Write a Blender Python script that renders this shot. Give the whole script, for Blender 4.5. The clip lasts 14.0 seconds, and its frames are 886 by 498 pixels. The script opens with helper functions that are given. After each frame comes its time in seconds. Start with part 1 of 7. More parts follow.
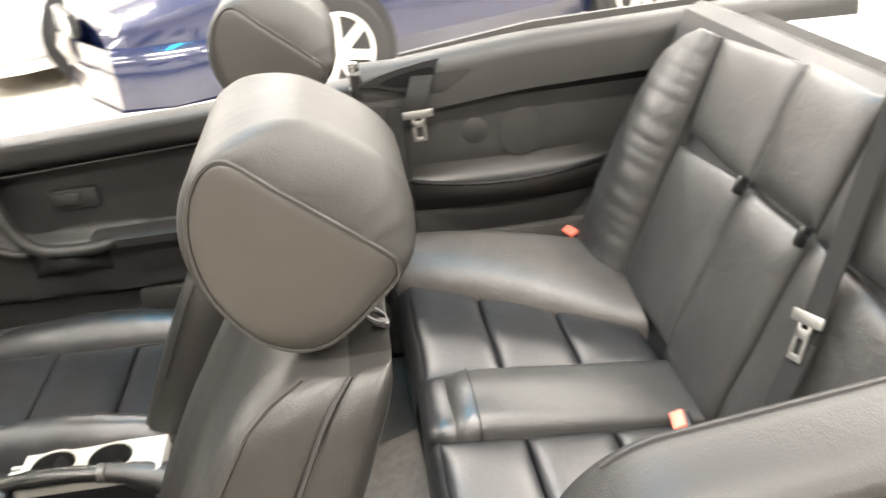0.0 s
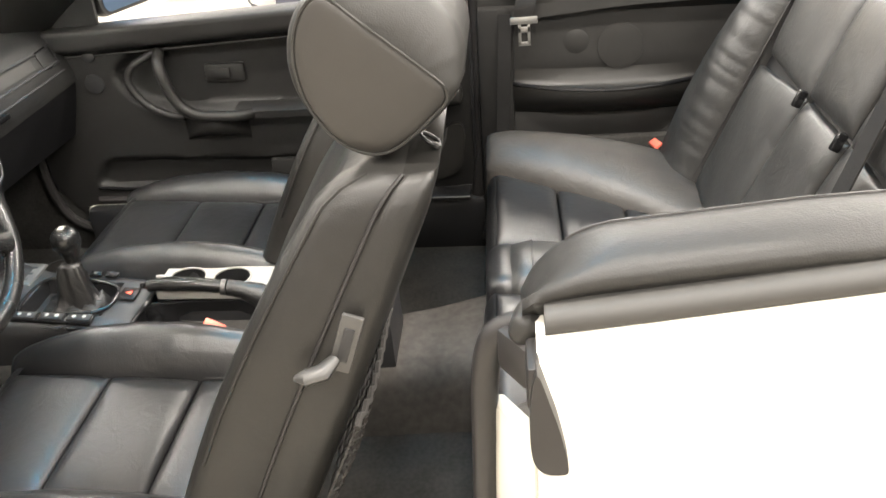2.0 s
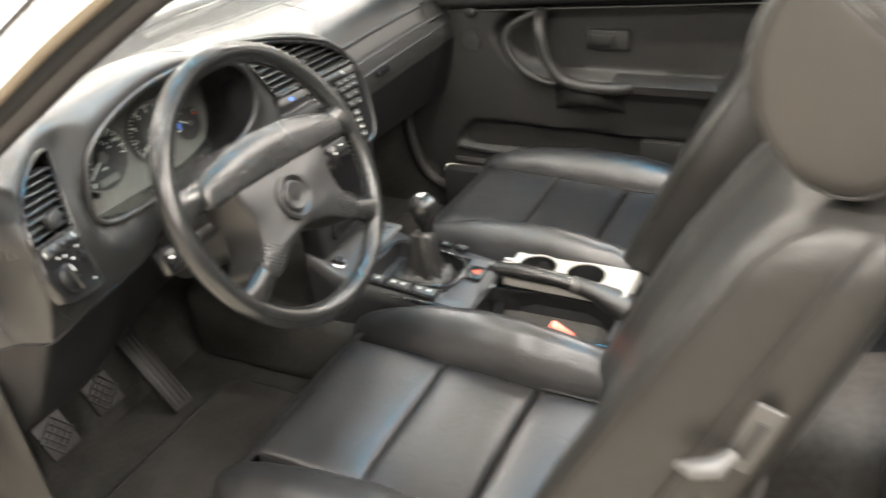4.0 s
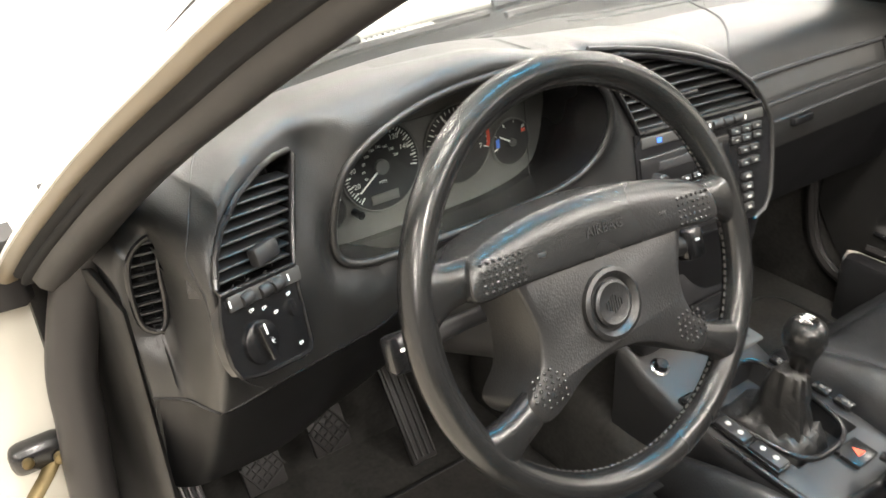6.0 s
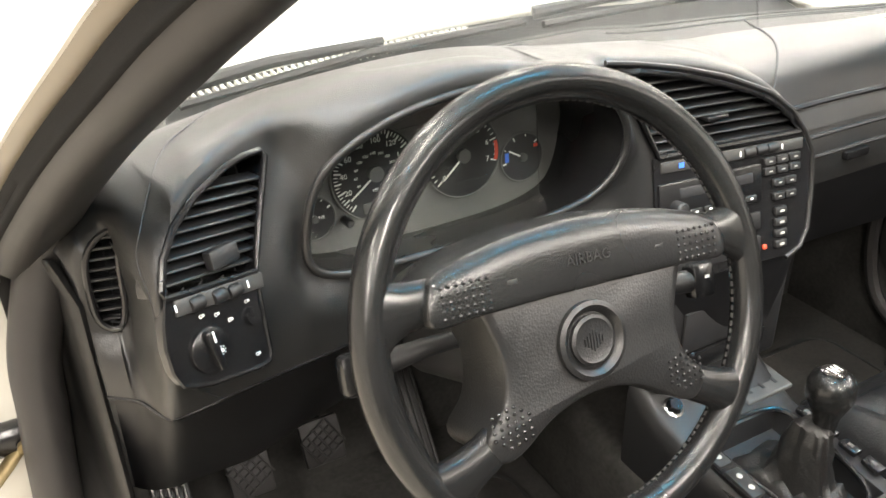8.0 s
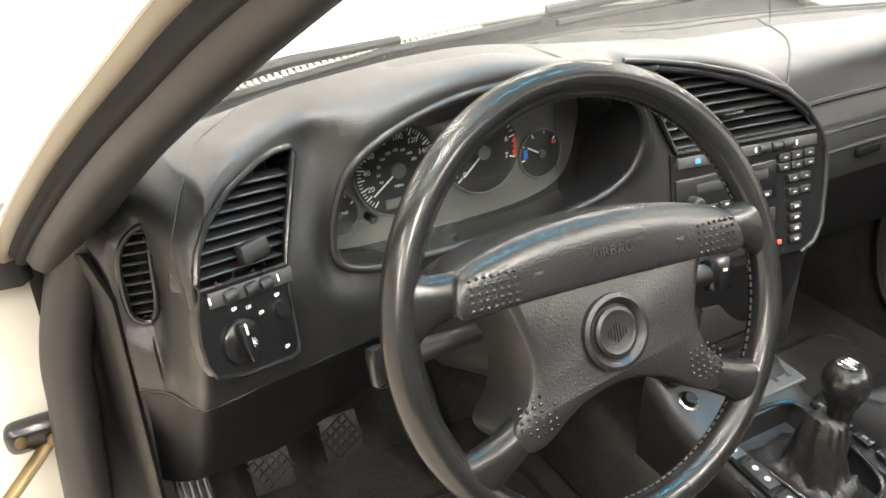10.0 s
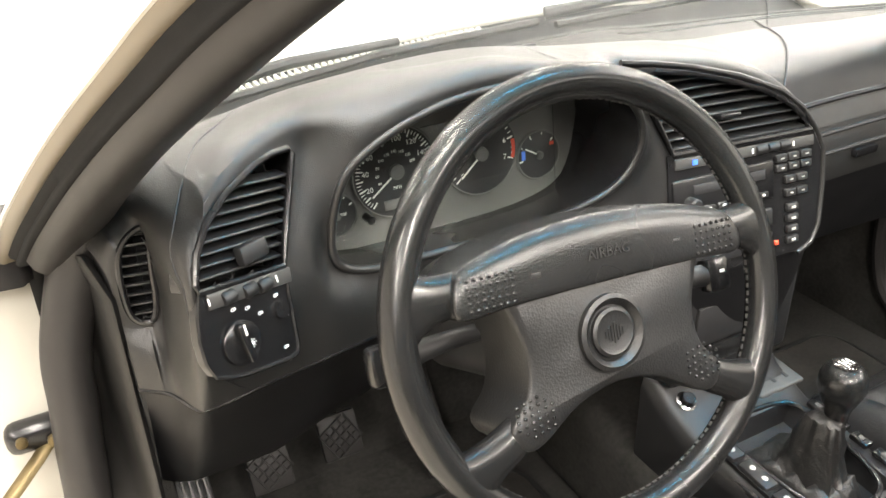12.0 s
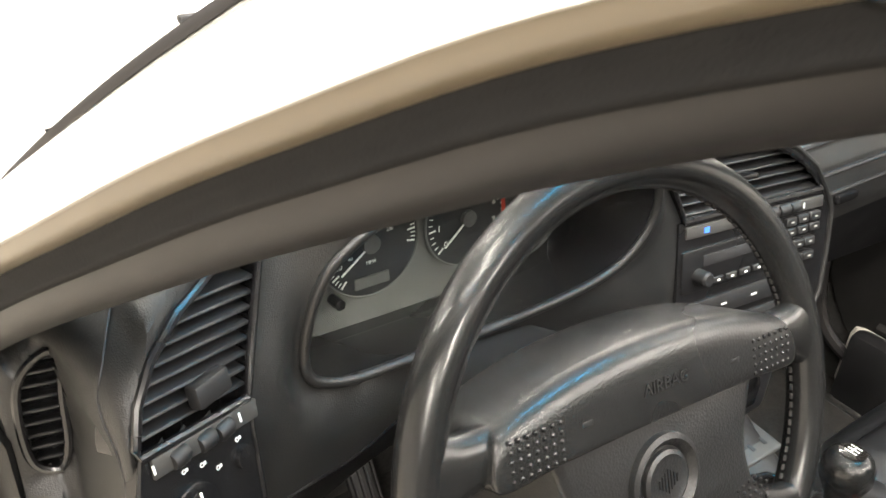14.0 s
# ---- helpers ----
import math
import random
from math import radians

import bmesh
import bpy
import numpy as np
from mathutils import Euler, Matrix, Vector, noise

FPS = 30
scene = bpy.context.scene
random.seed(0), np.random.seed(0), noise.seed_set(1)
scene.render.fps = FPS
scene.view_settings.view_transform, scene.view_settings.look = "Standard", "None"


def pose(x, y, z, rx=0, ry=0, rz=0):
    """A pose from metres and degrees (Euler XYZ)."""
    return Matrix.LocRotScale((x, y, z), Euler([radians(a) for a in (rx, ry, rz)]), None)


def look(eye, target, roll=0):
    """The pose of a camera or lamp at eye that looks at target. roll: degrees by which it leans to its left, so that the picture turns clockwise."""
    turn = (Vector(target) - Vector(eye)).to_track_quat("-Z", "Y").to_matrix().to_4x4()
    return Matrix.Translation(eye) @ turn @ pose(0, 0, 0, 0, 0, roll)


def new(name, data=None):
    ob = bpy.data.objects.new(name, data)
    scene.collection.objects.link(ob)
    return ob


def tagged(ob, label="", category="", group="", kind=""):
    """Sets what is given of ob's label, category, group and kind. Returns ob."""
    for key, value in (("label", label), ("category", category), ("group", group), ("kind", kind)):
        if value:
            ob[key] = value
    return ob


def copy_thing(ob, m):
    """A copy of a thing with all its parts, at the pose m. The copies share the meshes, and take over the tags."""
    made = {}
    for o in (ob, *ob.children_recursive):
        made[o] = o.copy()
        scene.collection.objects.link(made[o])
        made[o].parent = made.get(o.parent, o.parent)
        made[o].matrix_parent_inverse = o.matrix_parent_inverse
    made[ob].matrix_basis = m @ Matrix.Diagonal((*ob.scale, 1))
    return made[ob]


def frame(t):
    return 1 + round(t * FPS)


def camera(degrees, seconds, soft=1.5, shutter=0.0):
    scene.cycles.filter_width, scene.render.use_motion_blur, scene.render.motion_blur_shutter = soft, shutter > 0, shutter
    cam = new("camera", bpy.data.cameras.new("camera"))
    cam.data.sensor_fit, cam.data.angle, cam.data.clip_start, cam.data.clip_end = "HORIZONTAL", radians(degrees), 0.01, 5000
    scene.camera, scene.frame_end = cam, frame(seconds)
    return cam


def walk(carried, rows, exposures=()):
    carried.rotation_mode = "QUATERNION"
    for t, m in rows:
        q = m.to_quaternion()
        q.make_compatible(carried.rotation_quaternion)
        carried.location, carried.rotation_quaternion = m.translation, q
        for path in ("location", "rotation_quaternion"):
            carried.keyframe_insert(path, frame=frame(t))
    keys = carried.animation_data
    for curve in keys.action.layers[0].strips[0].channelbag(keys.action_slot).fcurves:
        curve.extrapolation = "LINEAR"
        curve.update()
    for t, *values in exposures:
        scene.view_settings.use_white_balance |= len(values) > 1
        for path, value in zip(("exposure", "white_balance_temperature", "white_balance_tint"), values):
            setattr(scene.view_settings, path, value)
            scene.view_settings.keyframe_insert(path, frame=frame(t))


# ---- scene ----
cam = camera(55.2, 14.0, shutter=0.5)
PATH = [
    (0, (-1.142, -0.777, 1.379), (0.639, -0.938, 0.483), -5.8),
    (0.5, (-1.132, -0.85, 1.36), (0.657, -0.708, 0.478), -5.9),
    (1, (-1.203, -0.844, 1.376), (0.582, -0.652, 0.495), -5.9),
    (1.5, (-1.332, -0.836, 1.367), (0.432, -0.643, 0.446), -5.3),
    (2, (-1.411, -0.864, 1.361), (0.32, -0.705, 0.374), -4.2),
    (2.5, (-1.4, -0.909, 1.37), (0.283, -0.486, 0.376), -5.1),
    (3, (-1.36, -0.952, 1.367), (0.27, -0.361, 0.369), -5.9),
    (3.5, (-1.289, -0.892, 1.345), (0.287, -0.198, 0.327), -6.8),
    (4, (-1.207, -0.719, 1.335), (0.287, 0.142, 0.322), -6.9),
    (4.2, (-1.194, -0.631, 1.339), (0.268, 0.243, 0.288), -6.0),
    (6.3, (-0.818, -0.447, 1.237), (0.102, 1.038, 0.262), -2.7),
    (6.5, (-0.807, -0.442, 1.242), (0.099, 1.05, 0.266), -2.6),
    (7, (-0.742, -0.447, 1.236), (0.115, 1.054, 0.23), -3.0),
    (7.5, (-0.703, -0.457, 1.27), (0.166, 1.07, 0.314), 0.5),
    (8, (-0.749, -0.46, 1.224), (0.079, 1.085, 0.261), -1.5),
    (10.5, (-0.774, -0.465, 1.229), (0.049, 1.084, 0.268), -1.8),
    (11, (-0.773, -0.466, 1.231), (0.052, 1.083, 0.272), -1.8),
    (11.5, (-0.777, -0.466, 1.231), (0.045, 1.084, 0.27), -1.8),
    (12, (-0.774, -0.468, 1.229), (0.049, 1.081, 0.268), -1.8),
    (12.5, (-0.788, -0.457, 1.23), (0.022, 1.094, 0.261), -0.6),
    (13, (-0.789, -0.335, 1.213), (0.120, 1.136, 0.205), 3.9),
    (13.5, (-0.761, -0.230, 1.216), (0.290, 1.150, 0.209), 5.6),
    (14, (-0.758, -0.244, 1.243), (0.293, 1.124, 0.215), 3.9),
]
EXPOSURES = ((0.0, 0.34), (0.5, 0.1), (1.0, 0.12), (1.5, 0.16), (2.0, 0.02), (3.0, -0.02), (4.0, 0.26), (6.5, -0.12), (7.5, -0.14), (8.2, -0.12), (10.3, 0.02), (12.0, 0.04), (13.0, -0.02), (14.0, -0.15))
walk(cam, [(t, look(eye, target, roll)) for t, eye, target, roll in PATH], EXPOSURES)

# ---------------- world and light ----------------
world = bpy.data.worlds.new("hall_air")
scene.world = world
world.use_nodes = True
world.node_tree.nodes["Background"].inputs[0].default_value = (0.9, 0.95, 1.0, 1)
world.node_tree.nodes["Background"].inputs[1].default_value = 0.1


def area(name, m, sx, sy, watts, color):
    data = bpy.data.lights.new(name, "AREA")
    data.shape, data.size, data.size_y, data.energy, data.color = "RECTANGLE", sx, sy, watts, color
    ob = new(name, data)
    ob.matrix_world = m
    return ob


ROOF = 4.2
LAMP_WATTS = 210
LAMP_LONG = 2.4
LAMPS = [(x, y) for x in (-3.4, -0.9, 1.6, 4.1, 6.6) for y in (-4.2, -0.6, 3.0, 6.3) if (x, y) != (1.6, -0.6)]
for lx, ly in LAMPS:
    area("tube_glow", pose(lx, ly, ROOF - 0.085), 0.24, LAMP_LONG, LAMP_WATTS * (1.75 if ly < -1 else 1.35 if ly < 1 else 1.5 if lx > 3 else 0.75), (1.0, 0.93, 0.85))
area("blue_tube_glow", pose(1.2, -0.25, ROOF - 0.085), 2.0, 0.16, 70, (0.02, 0.55, 1.0))

# ---------------- materials ----------------


def mat(name, color, rough=0.5, metal=0.0, var=0.12, scale=40, bump=0.0, bscale=300, coat=0.0, spec=0.5, wear=0.0, emit=0.0, voronoi=False, crease=0.0):
    """A surface with two scales of colour variation and a fine relief."""
    m = bpy.data.materials.new(name)
    m.use_nodes = True
    nt = m.node_tree
    b = nt.nodes["Principled BSDF"]
    b.inputs["Roughness"].default_value = rough
    b.inputs["Metallic"].default_value = metal
    b.inputs["Specular IOR Level"].default_value = spec
    b.inputs["Coat Weight"].default_value = coat
    b.inputs["Coat Roughness"].default_value = 0.06
    co = nt.nodes.new("ShaderNodeTexCoord")
    n1 = nt.nodes.new("ShaderNodeTexNoise")
    n1.inputs["Scale"].default_value = scale
    n1.inputs["Detail"].default_value = 5
    n2 = nt.nodes.new("ShaderNodeTexNoise")
    n2.inputs["Scale"].default_value = scale * 0.13
    n2.inputs["Detail"].default_value = 3
    for n in (n1, n2):
        nt.links.new(co.outputs["Object"], n.inputs["Vector"])
    add = nt.nodes.new("ShaderNodeMath")
    add.operation = "ADD"
    nt.links.new(n1.outputs["Fac"], add.inputs[0])
    nt.links.new(n2.outputs["Fac"], add.inputs[1])
    ramp = nt.nodes.new("ShaderNodeMapRange")
    ramp.inputs["From Min"].default_value = 0.6
    ramp.inputs["From Max"].default_value = 1.4
    nt.links.new(add.outputs[0], ramp.inputs["Value"])
    mix = nt.nodes.new("ShaderNodeMix")
    mix.data_type = "RGBA"
    mix.inputs["A"].default_value = (*[c * (1 - var) for c in color], 1)
    mix.inputs["B"].default_value = (*[min(1, c * (1 + var)) for c in color], 1)
    nt.links.new(ramp.outputs[0], mix.inputs["Factor"])
    nt.links.new(mix.outputs["Result"], b.inputs["Base Color"])
    if wear:
        rr = nt.nodes.new("ShaderNodeMapRange")
        rr.inputs["From Min"].default_value, rr.inputs["From Max"].default_value = 0.3, 0.7
        rr.inputs["To Min"].default_value, rr.inputs["To Max"].default_value = rough - wear, rough + wear
        nt.links.new(n2.outputs["Fac"], rr.inputs["Value"])
        nt.links.new(rr.outputs[0], b.inputs["Roughness"])
    if bump:
        t = nt.nodes.new("ShaderNodeTexVoronoi" if voronoi else "ShaderNodeTexNoise")
        t.inputs["Scale"].default_value = bscale
        nt.links.new(co.outputs["Object"], t.inputs["Vector"])
        bp = nt.nodes.new("ShaderNodeBump")
        bp.inputs["Strength"].default_value = bump
        bp.inputs["Distance"].default_value = 0.001
        nt.links.new(t.outputs[0], bp.inputs["Height"])
        nt.links.new(bp.outputs[0], b.inputs["Normal"])
        if crease:
            c = nt.nodes.new("ShaderNodeTexNoise")
            c.inputs["Scale"].default_value = 26
            c.inputs["Detail"].default_value = 3
            c.inputs["Distortion"].default_value = 1.6
            nt.links.new(co.outputs["Object"], c.inputs["Vector"])
            bc = nt.nodes.new("ShaderNodeBump")
            bc.inputs["Strength"].default_value = crease
            bc.inputs["Distance"].default_value = 0.006
            nt.links.new(c.outputs["Fac"], bc.inputs["Height"])
            nt.links.new(bc.outputs[0], bp.inputs["Normal"])
    if emit:
        b.inputs["Emission Color"].default_value = (*color, 1)
        b.inputs["Emission Strength"].default_value = emit
    return m


LEATHER = mat("black_leather", (0.012, 0.012, 0.0125), 0.36, bump=0.2, bscale=420, voronoi=True, crease=0.15, wear=0.035, var=0.2)
# Worn leather, lightened to carry the lamp sheen on the bench backs.
BENCHSKIN = mat("worn_sheen_bench_leather", (0.021, 0.0205, 0.0195), 0.42, bump=0.22, bscale=420, voronoi=True, crease=0.2, wear=0.07, var=0.22)
LEATHER_SIDE = mat("black_vinyl", (0.0115, 0.011, 0.010), 0.4, spec=0.33, crease=0.1, bump=0.18, bscale=600, voronoi=True, wear=0.06, var=0.15)
DASH = mat("dash_vinyl", (0.0115, 0.0115, 0.0112), 0.38, bump=0.25, bscale=900, voronoi=True, wear=0.06)
PLASTIC = mat("black_plastic", (0.009, 0.009, 0.0095), 0.48, bump=0.1, bscale=1200, wear=0.06)
PLASTIC_SMOOTH = mat("smooth_black_plastic", (0.007, 0.007, 0.0075), 0.25, wear=0.05)
RUBBER = mat("black_rubber", (0.017, 0.0158, 0.0155), 0.46, spec=0.35, wear=0.06)
CARPET = mat("charcoal_carpet", (0.034, 0.033, 0.031), 0.95, bump=0.9, bscale=700, var=0.35, scale=120, spec=0.1)
PAINT = mat("white_paint", (0.68, 0.665, 0.61), 0.25, coat=0.6, var=0.03, scale=4)
JAMB = mat("cream_jamb_paint", (0.47, 0.455, 0.4), 0.4, var=0.05, scale=6)
CHROME = mat("bright_metal", (0.75, 0.74, 0.72), 0.2, metal=1.0, var=0.05)
STEEL = mat("belt_steel", (0.33, 0.325, 0.31), 0.42, metal=0.9, var=0.1)
RED = mat("red_plastic", (0.75, 0.15, 0.1), 0.4, var=0.08)
BELT = mat("belt_webbing", (0.016, 0.0155, 0.015), 0.85, spec=0.12, bump=0.6, bscale=900, var=0.2)
CUP = mat("beige_plastic", (0.26, 0.25, 0.23), 0.4, var=0.08, wear=0.08)
WELLBLACK = mat("matte_black_lining", (0.004, 0.004, 0.004), 0.8, spec=0.12)
DIAL = mat("dial_black", (0.012, 0.012, 0.013), 0.6)
GREY = mat("cluster_grey", (0.085, 0.086, 0.082), 0.55)
INK = mat("white_print", (0.85, 0.85, 0.82), 0.6, var=0.02)
INK_RED = mat("red_print", (0.7, 0.07, 0.03), 0.6, var=0.02)
INK_BLUE = mat("blue_print", (0.05, 0.18, 0.8), 0.5, var=0.02)
FLOOR = mat("hall_floor_paint", (0.48, 0.44, 0.375), 0.3, var=0.1, scale=3, wear=0.1)
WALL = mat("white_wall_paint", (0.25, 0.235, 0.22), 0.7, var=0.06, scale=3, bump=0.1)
BLUE = mat("blue_car_paint", (0.006, 0.011, 0.045), 0.2, coat=1.0, var=0.08)
SILVER = mat("silver_car_paint", (0.55, 0.55, 0.55), 0.3, metal=0.4, coat=0.6, var=0.05)
TYRE = mat("tyre_rubber", (0.02, 0.02, 0.02), 0.8, bump=0.3)
LENS_BLUE = mat("blue_lamp_tube", (0.05, 0.5, 1.0), 0.4, emit=5.0, var=0.0)
LENS = mat("lamp_tube", (1.0, 0.97, 0.92), 0.4, emit=6.0, var=0.0)
RAIL = mat("satin_silver_trim", (0.045, 0.044, 0.042), 0.55, spec=0.3, metal=0.1, var=0.06)
FADED = mat("faded_worn_leather", (0.042, 0.038, 0.034), 0.5, bump=0.2, bscale=420, voronoi=True, crease=0.3, wear=0.06, var=0.25, scale=25)
NET = mat("net_cord", (0.022, 0.02, 0.018), 0.8, bump=0.4)

# Wall tone darkened so that the unseen south wall reflects less into the car.
SHADEWALL = mat("darkened_wall_paint", (0.09, 0.085, 0.08), 0.7, var=0.08, scale=3, bump=0.1)
CEIL = mat("grey_ceiling_paint", (0.32, 0.315, 0.3), 0.8, var=0.06, scale=2)
GLOSSY = mat("glossy_dark_trim", (0.012, 0.011, 0.01), 0.12, coat=0.8, var=0.1)
STEELTRIM = mat("satin_grey_trim", (0.04, 0.039, 0.0375), 0.38, wear=0.06, var=0.1)
SATIN = mat("pale_satin_plastic", (0.05, 0.05, 0.048), 0.55, var=0.08)
# White paint in shade: the tan floor's reflection is put into its colour.
RETURN = mat("floor_tinted_return_paint", (0.13, 0.105, 0.07), 0.35, coat=0.2, var=0.06, scale=6)
BRASS = mat("worn_brass", (0.13, 0.1, 0.05), 0.4, metal=0.8, var=0.3, scale=90)
KNEE = mat("lower_panel_plastic", (0.0055, 0.0055, 0.006), 0.45, spec=0.2, bump=0.12, bscale=900, wear=0.06)
RIMSKIN = mat("worn_smooth_leather", (0.009, 0.009, 0.009), 0.24, bump=0.0, bscale=500, voronoi=True, wear=0.04, var=0.25)
BARSKIN = mat("polished_pad_plastic", (0.011, 0.011, 0.011), 0.27, bump=0.16, bscale=430, voronoi=True, wear=0.03)
HUBSKIN = mat("grained_pad_plastic", (0.011, 0.011, 0.011), 0.36, bump=0.22, bscale=480, voronoi=True, wear=0.05)
PADVINYL = mat("matte_pad_vinyl", (0.0205, 0.02, 0.019), 0.5, spec=0.3, bump=0.2, bscale=500, voronoi=True, crease=0.1, wear=0.07, var=0.15, scale=18)
# Wall tone lightened to bounce more light in from the sides.
BOUNCEWALL = mat("bounce_wall_paint", (0.7, 0.68, 0.65), 0.7, var=0.05, scale=3, bump=0.1)
DOORSKIN = mat("door_vinyl", (0.0105, 0.0102, 0.0097), 0.46, spec=0.25, bump=0.2, bscale=800, voronoi=True, wear=0.07, var=0.15)
COWLBLACK = mat("weathered_cowl_plastic", (0.012, 0.012, 0.012), 0.8, spec=0.15, bump=0.2, bscale=700, var=0.25)
KEYMARK = mat("key_print", (0.36, 0.36, 0.34), 0.6, var=0.02)
HEADSKIN = mat("headrest_leather", (0.019, 0.0185, 0.017), 0.48, spec=0.32, bump=0.18, bscale=600, voronoi=True, crease=0.08, wear=0.05, var=0.12)
STITCH = mat("dark_thread", (0.028, 0.026, 0.025), 0.8)
TUNNELPILE = mat("worn_grey_carpet", (0.06, 0.056, 0.052), 0.95, bump=0.9, bscale=600, var=0.3, scale=60, spec=0.1)
MATPILE = mat("mat_pile", (0.034, 0.032, 0.03), 0.95, bump=0.9, bscale=600, var=0.3, scale=150, spec=0.1)
CHEEK = mat("cheek_vinyl", (0.019, 0.0175, 0.0155), 0.45, bump=0.12, bscale=900, voronoi=True, var=0.1)
BOOT = mat("soft_boot_leather", (0.009, 0.0088, 0.0085), 0.42, crease=0.4, bump=0.3, bscale=380, voronoi=True, var=0.25)
ALLOY = mat("silver_alloy", (0.74, 0.74, 0.73), 0.3, metal=0.6, var=0.05)
AMBER = mat("amber_lens", (0.75, 0.3, 0.03), 0.2, var=0.05)
WINDOW = mat("dark_car_glass", (0.02, 0.022, 0.025), 0.05, coat=0.5, var=0.05)

def glass(name, color, rough=0.0):
    m = bpy.data.materials.new(name)
    m.use_nodes = True
    b = m.node_tree.nodes["Principled BSDF"]
    b.inputs["Base Color"].default_value = (*color, 1)
    b.inputs["Roughness"].default_value = rough
    b.inputs["Transmission Weight"].default_value = 1.0
    b.inputs["IOR"].default_value = 1.45
    return m


GLASS = glass("clear_glass", (0.95, 0.98, 0.96))
MIRROR = mat("mirror_glass", (0.40, 0.62, 0.98), 0.02, metal=1.0, var=0.0)
DIMMED = mat("dimmed_mirror_glass", (0.085, 0.08, 0.075), 0.04, metal=1.0, var=0.0)

# ---------------- mesh helpers ----------------


def part(name, bm, material, parent=None, label="", angle=40):
    """Links a bmesh, built in world places, as one mesh under a thing."""
    bmesh.ops.recalc_face_normals(bm, faces=bm.faces)
    me = bpy.data.meshes.new(name)
    bm.to_mesh(me)
    bm.free()
    for p in me.polygons:
        p.use_smooth = True
    me.set_sharp_from_angle(angle=radians(angle))
    me.materials.append(material)
    ob = new(name, me)
    if parent is not None:
        ob.parent = parent
        if parent.parent is None:
            ob.matrix_parent_inverse = Matrix.Translation(-parent.location)
    if label:
        ob["label"] = label
    return ob


def thing(name, at, label, category, group="", kind=""):
    ob = new(name)
    ob.location = at
    ob.empty_display_size = 0.05
    return tagged(ob, label, category, group, kind)


def B():
    return bmesh.new()


def rbox(bm, cx, cy, cz, sx, sy, sz, r=0.004, m=None, seg=2):
    """A box with rounded edges, centred, before the transform m."""
    made = bmesh.ops.create_cube(bm, size=1.0)
    vs = made["verts"]
    bmesh.ops.scale(bm, vec=(sx, sy, sz), verts=vs)
    bmesh.ops.translate(bm, vec=(cx, cy, cz), verts=vs)
    if r > 0:
        es = list({e for v in vs for e in v.link_edges})
        out = bmesh.ops.bevel(bm, geom=es, offset=min(r, 0.49 * min(sx, sy, sz)), segments=seg, profile=0.5, affect="EDGES")
        vs = list({v for f in out["faces"] for v in f.verts} | {v for v in vs if v.is_valid})
    if m is not None:
        bmesh.ops.transform(bm, matrix=m, verts=vs)
    return bm


def loft(bm, rings, closed=True, caps=True):
    rows = [[bm.verts.new(p) for p in ring] for ring in rings]
    n = len(rows[0])
    for a, b in zip(rows, rows[1:]):
        for i in range(n if closed else n - 1):
            k = (i + 1) % n
            try:
                bm.faces.new((a[i], a[k], b[k], b[i]))
            except ValueError:
                pass
    if caps and closed:
        bm.faces.new(rows[0][::-1])
        bm.faces.new(rows[-1])
    return bm


def smooth_path(pts, n=8, closed=False):
    """A curve through the points."""
    p = [Vector(q) for q in pts]
    out = []
    m = len(p)
    for i in range(m if closed else m - 1):
        a, b, c, d = (p[(i - 1) % m], p[i], p[(i + 1) % m], p[(i + 2) % m]) if closed else (p[max(i - 1, 0)], p[i], p[i + 1], p[min(i + 2, m - 1)])
        for k in range(n):
            t = k / n
            out.append(0.5 * (2 * b + (c - a) * t + (2 * a - 5 * b + 4 * c - d) * t * t + (3 * b - a - 3 * c + d) * t * t * t))
    if not closed:
        out.append(p[-1])
    return out


def tube(bm, pts, r, n=10, closed=False, flat=1.0, up=None):
    """A round or flattened bar along a path; r may be a list."""
    p = [Vector(q) for q in pts]
    m = len(p)
    rings = []
    normal = None
    for i in range(m):
        t = (p[(i + 1) % m] - p[i - 1]) if closed else (p[min(i + 1, m - 1)] - p[max(i - 1, 0)])
        t.normalize()
        if normal is None:
            normal = Vector(up) if up else (Vector((0, 0, 1)) if abs(t.z) < 0.9 else Vector((1, 0, 0)))
        normal = (normal - t * normal.dot(t)).normalized()
        side = t.cross(normal)
        rad = r[i] if isinstance(r, (list, tuple)) else r
        rings.append([p[i] + rad * (math.cos(a) * side + flat * math.sin(a) * normal) for a in [2 * math.pi * k / n for k in range(n)]])
    if closed:
        rings.append(rings[0])
        loft(bm, rings, caps=False)
        bmesh.ops.remove_doubles(bm, verts=bm.verts, dist=1e-6)
    else:
        loft(bm, rings)
    return bm


def lathe(bm, profile, m, n=24, caps=True):
    """Turns (radius, height) pairs round z, then places them by m."""
    rings = [[m @ Vector((r * math.cos(2 * math.pi * k / n), r * math.sin(2 * math.pi * k / n), h)) for k in range(n)] for r, h in profile]
    return loft(bm, rings, caps=caps)


def prism(bm, outline, depth, m):
    """A flat outline in x, y, thickened by depth along z, placed by m."""
    return loft(bm, [[m @ Vector((x, y, 0)) for x, y in outline], [m @ Vector((x, y, depth)) for x, y in outline]])


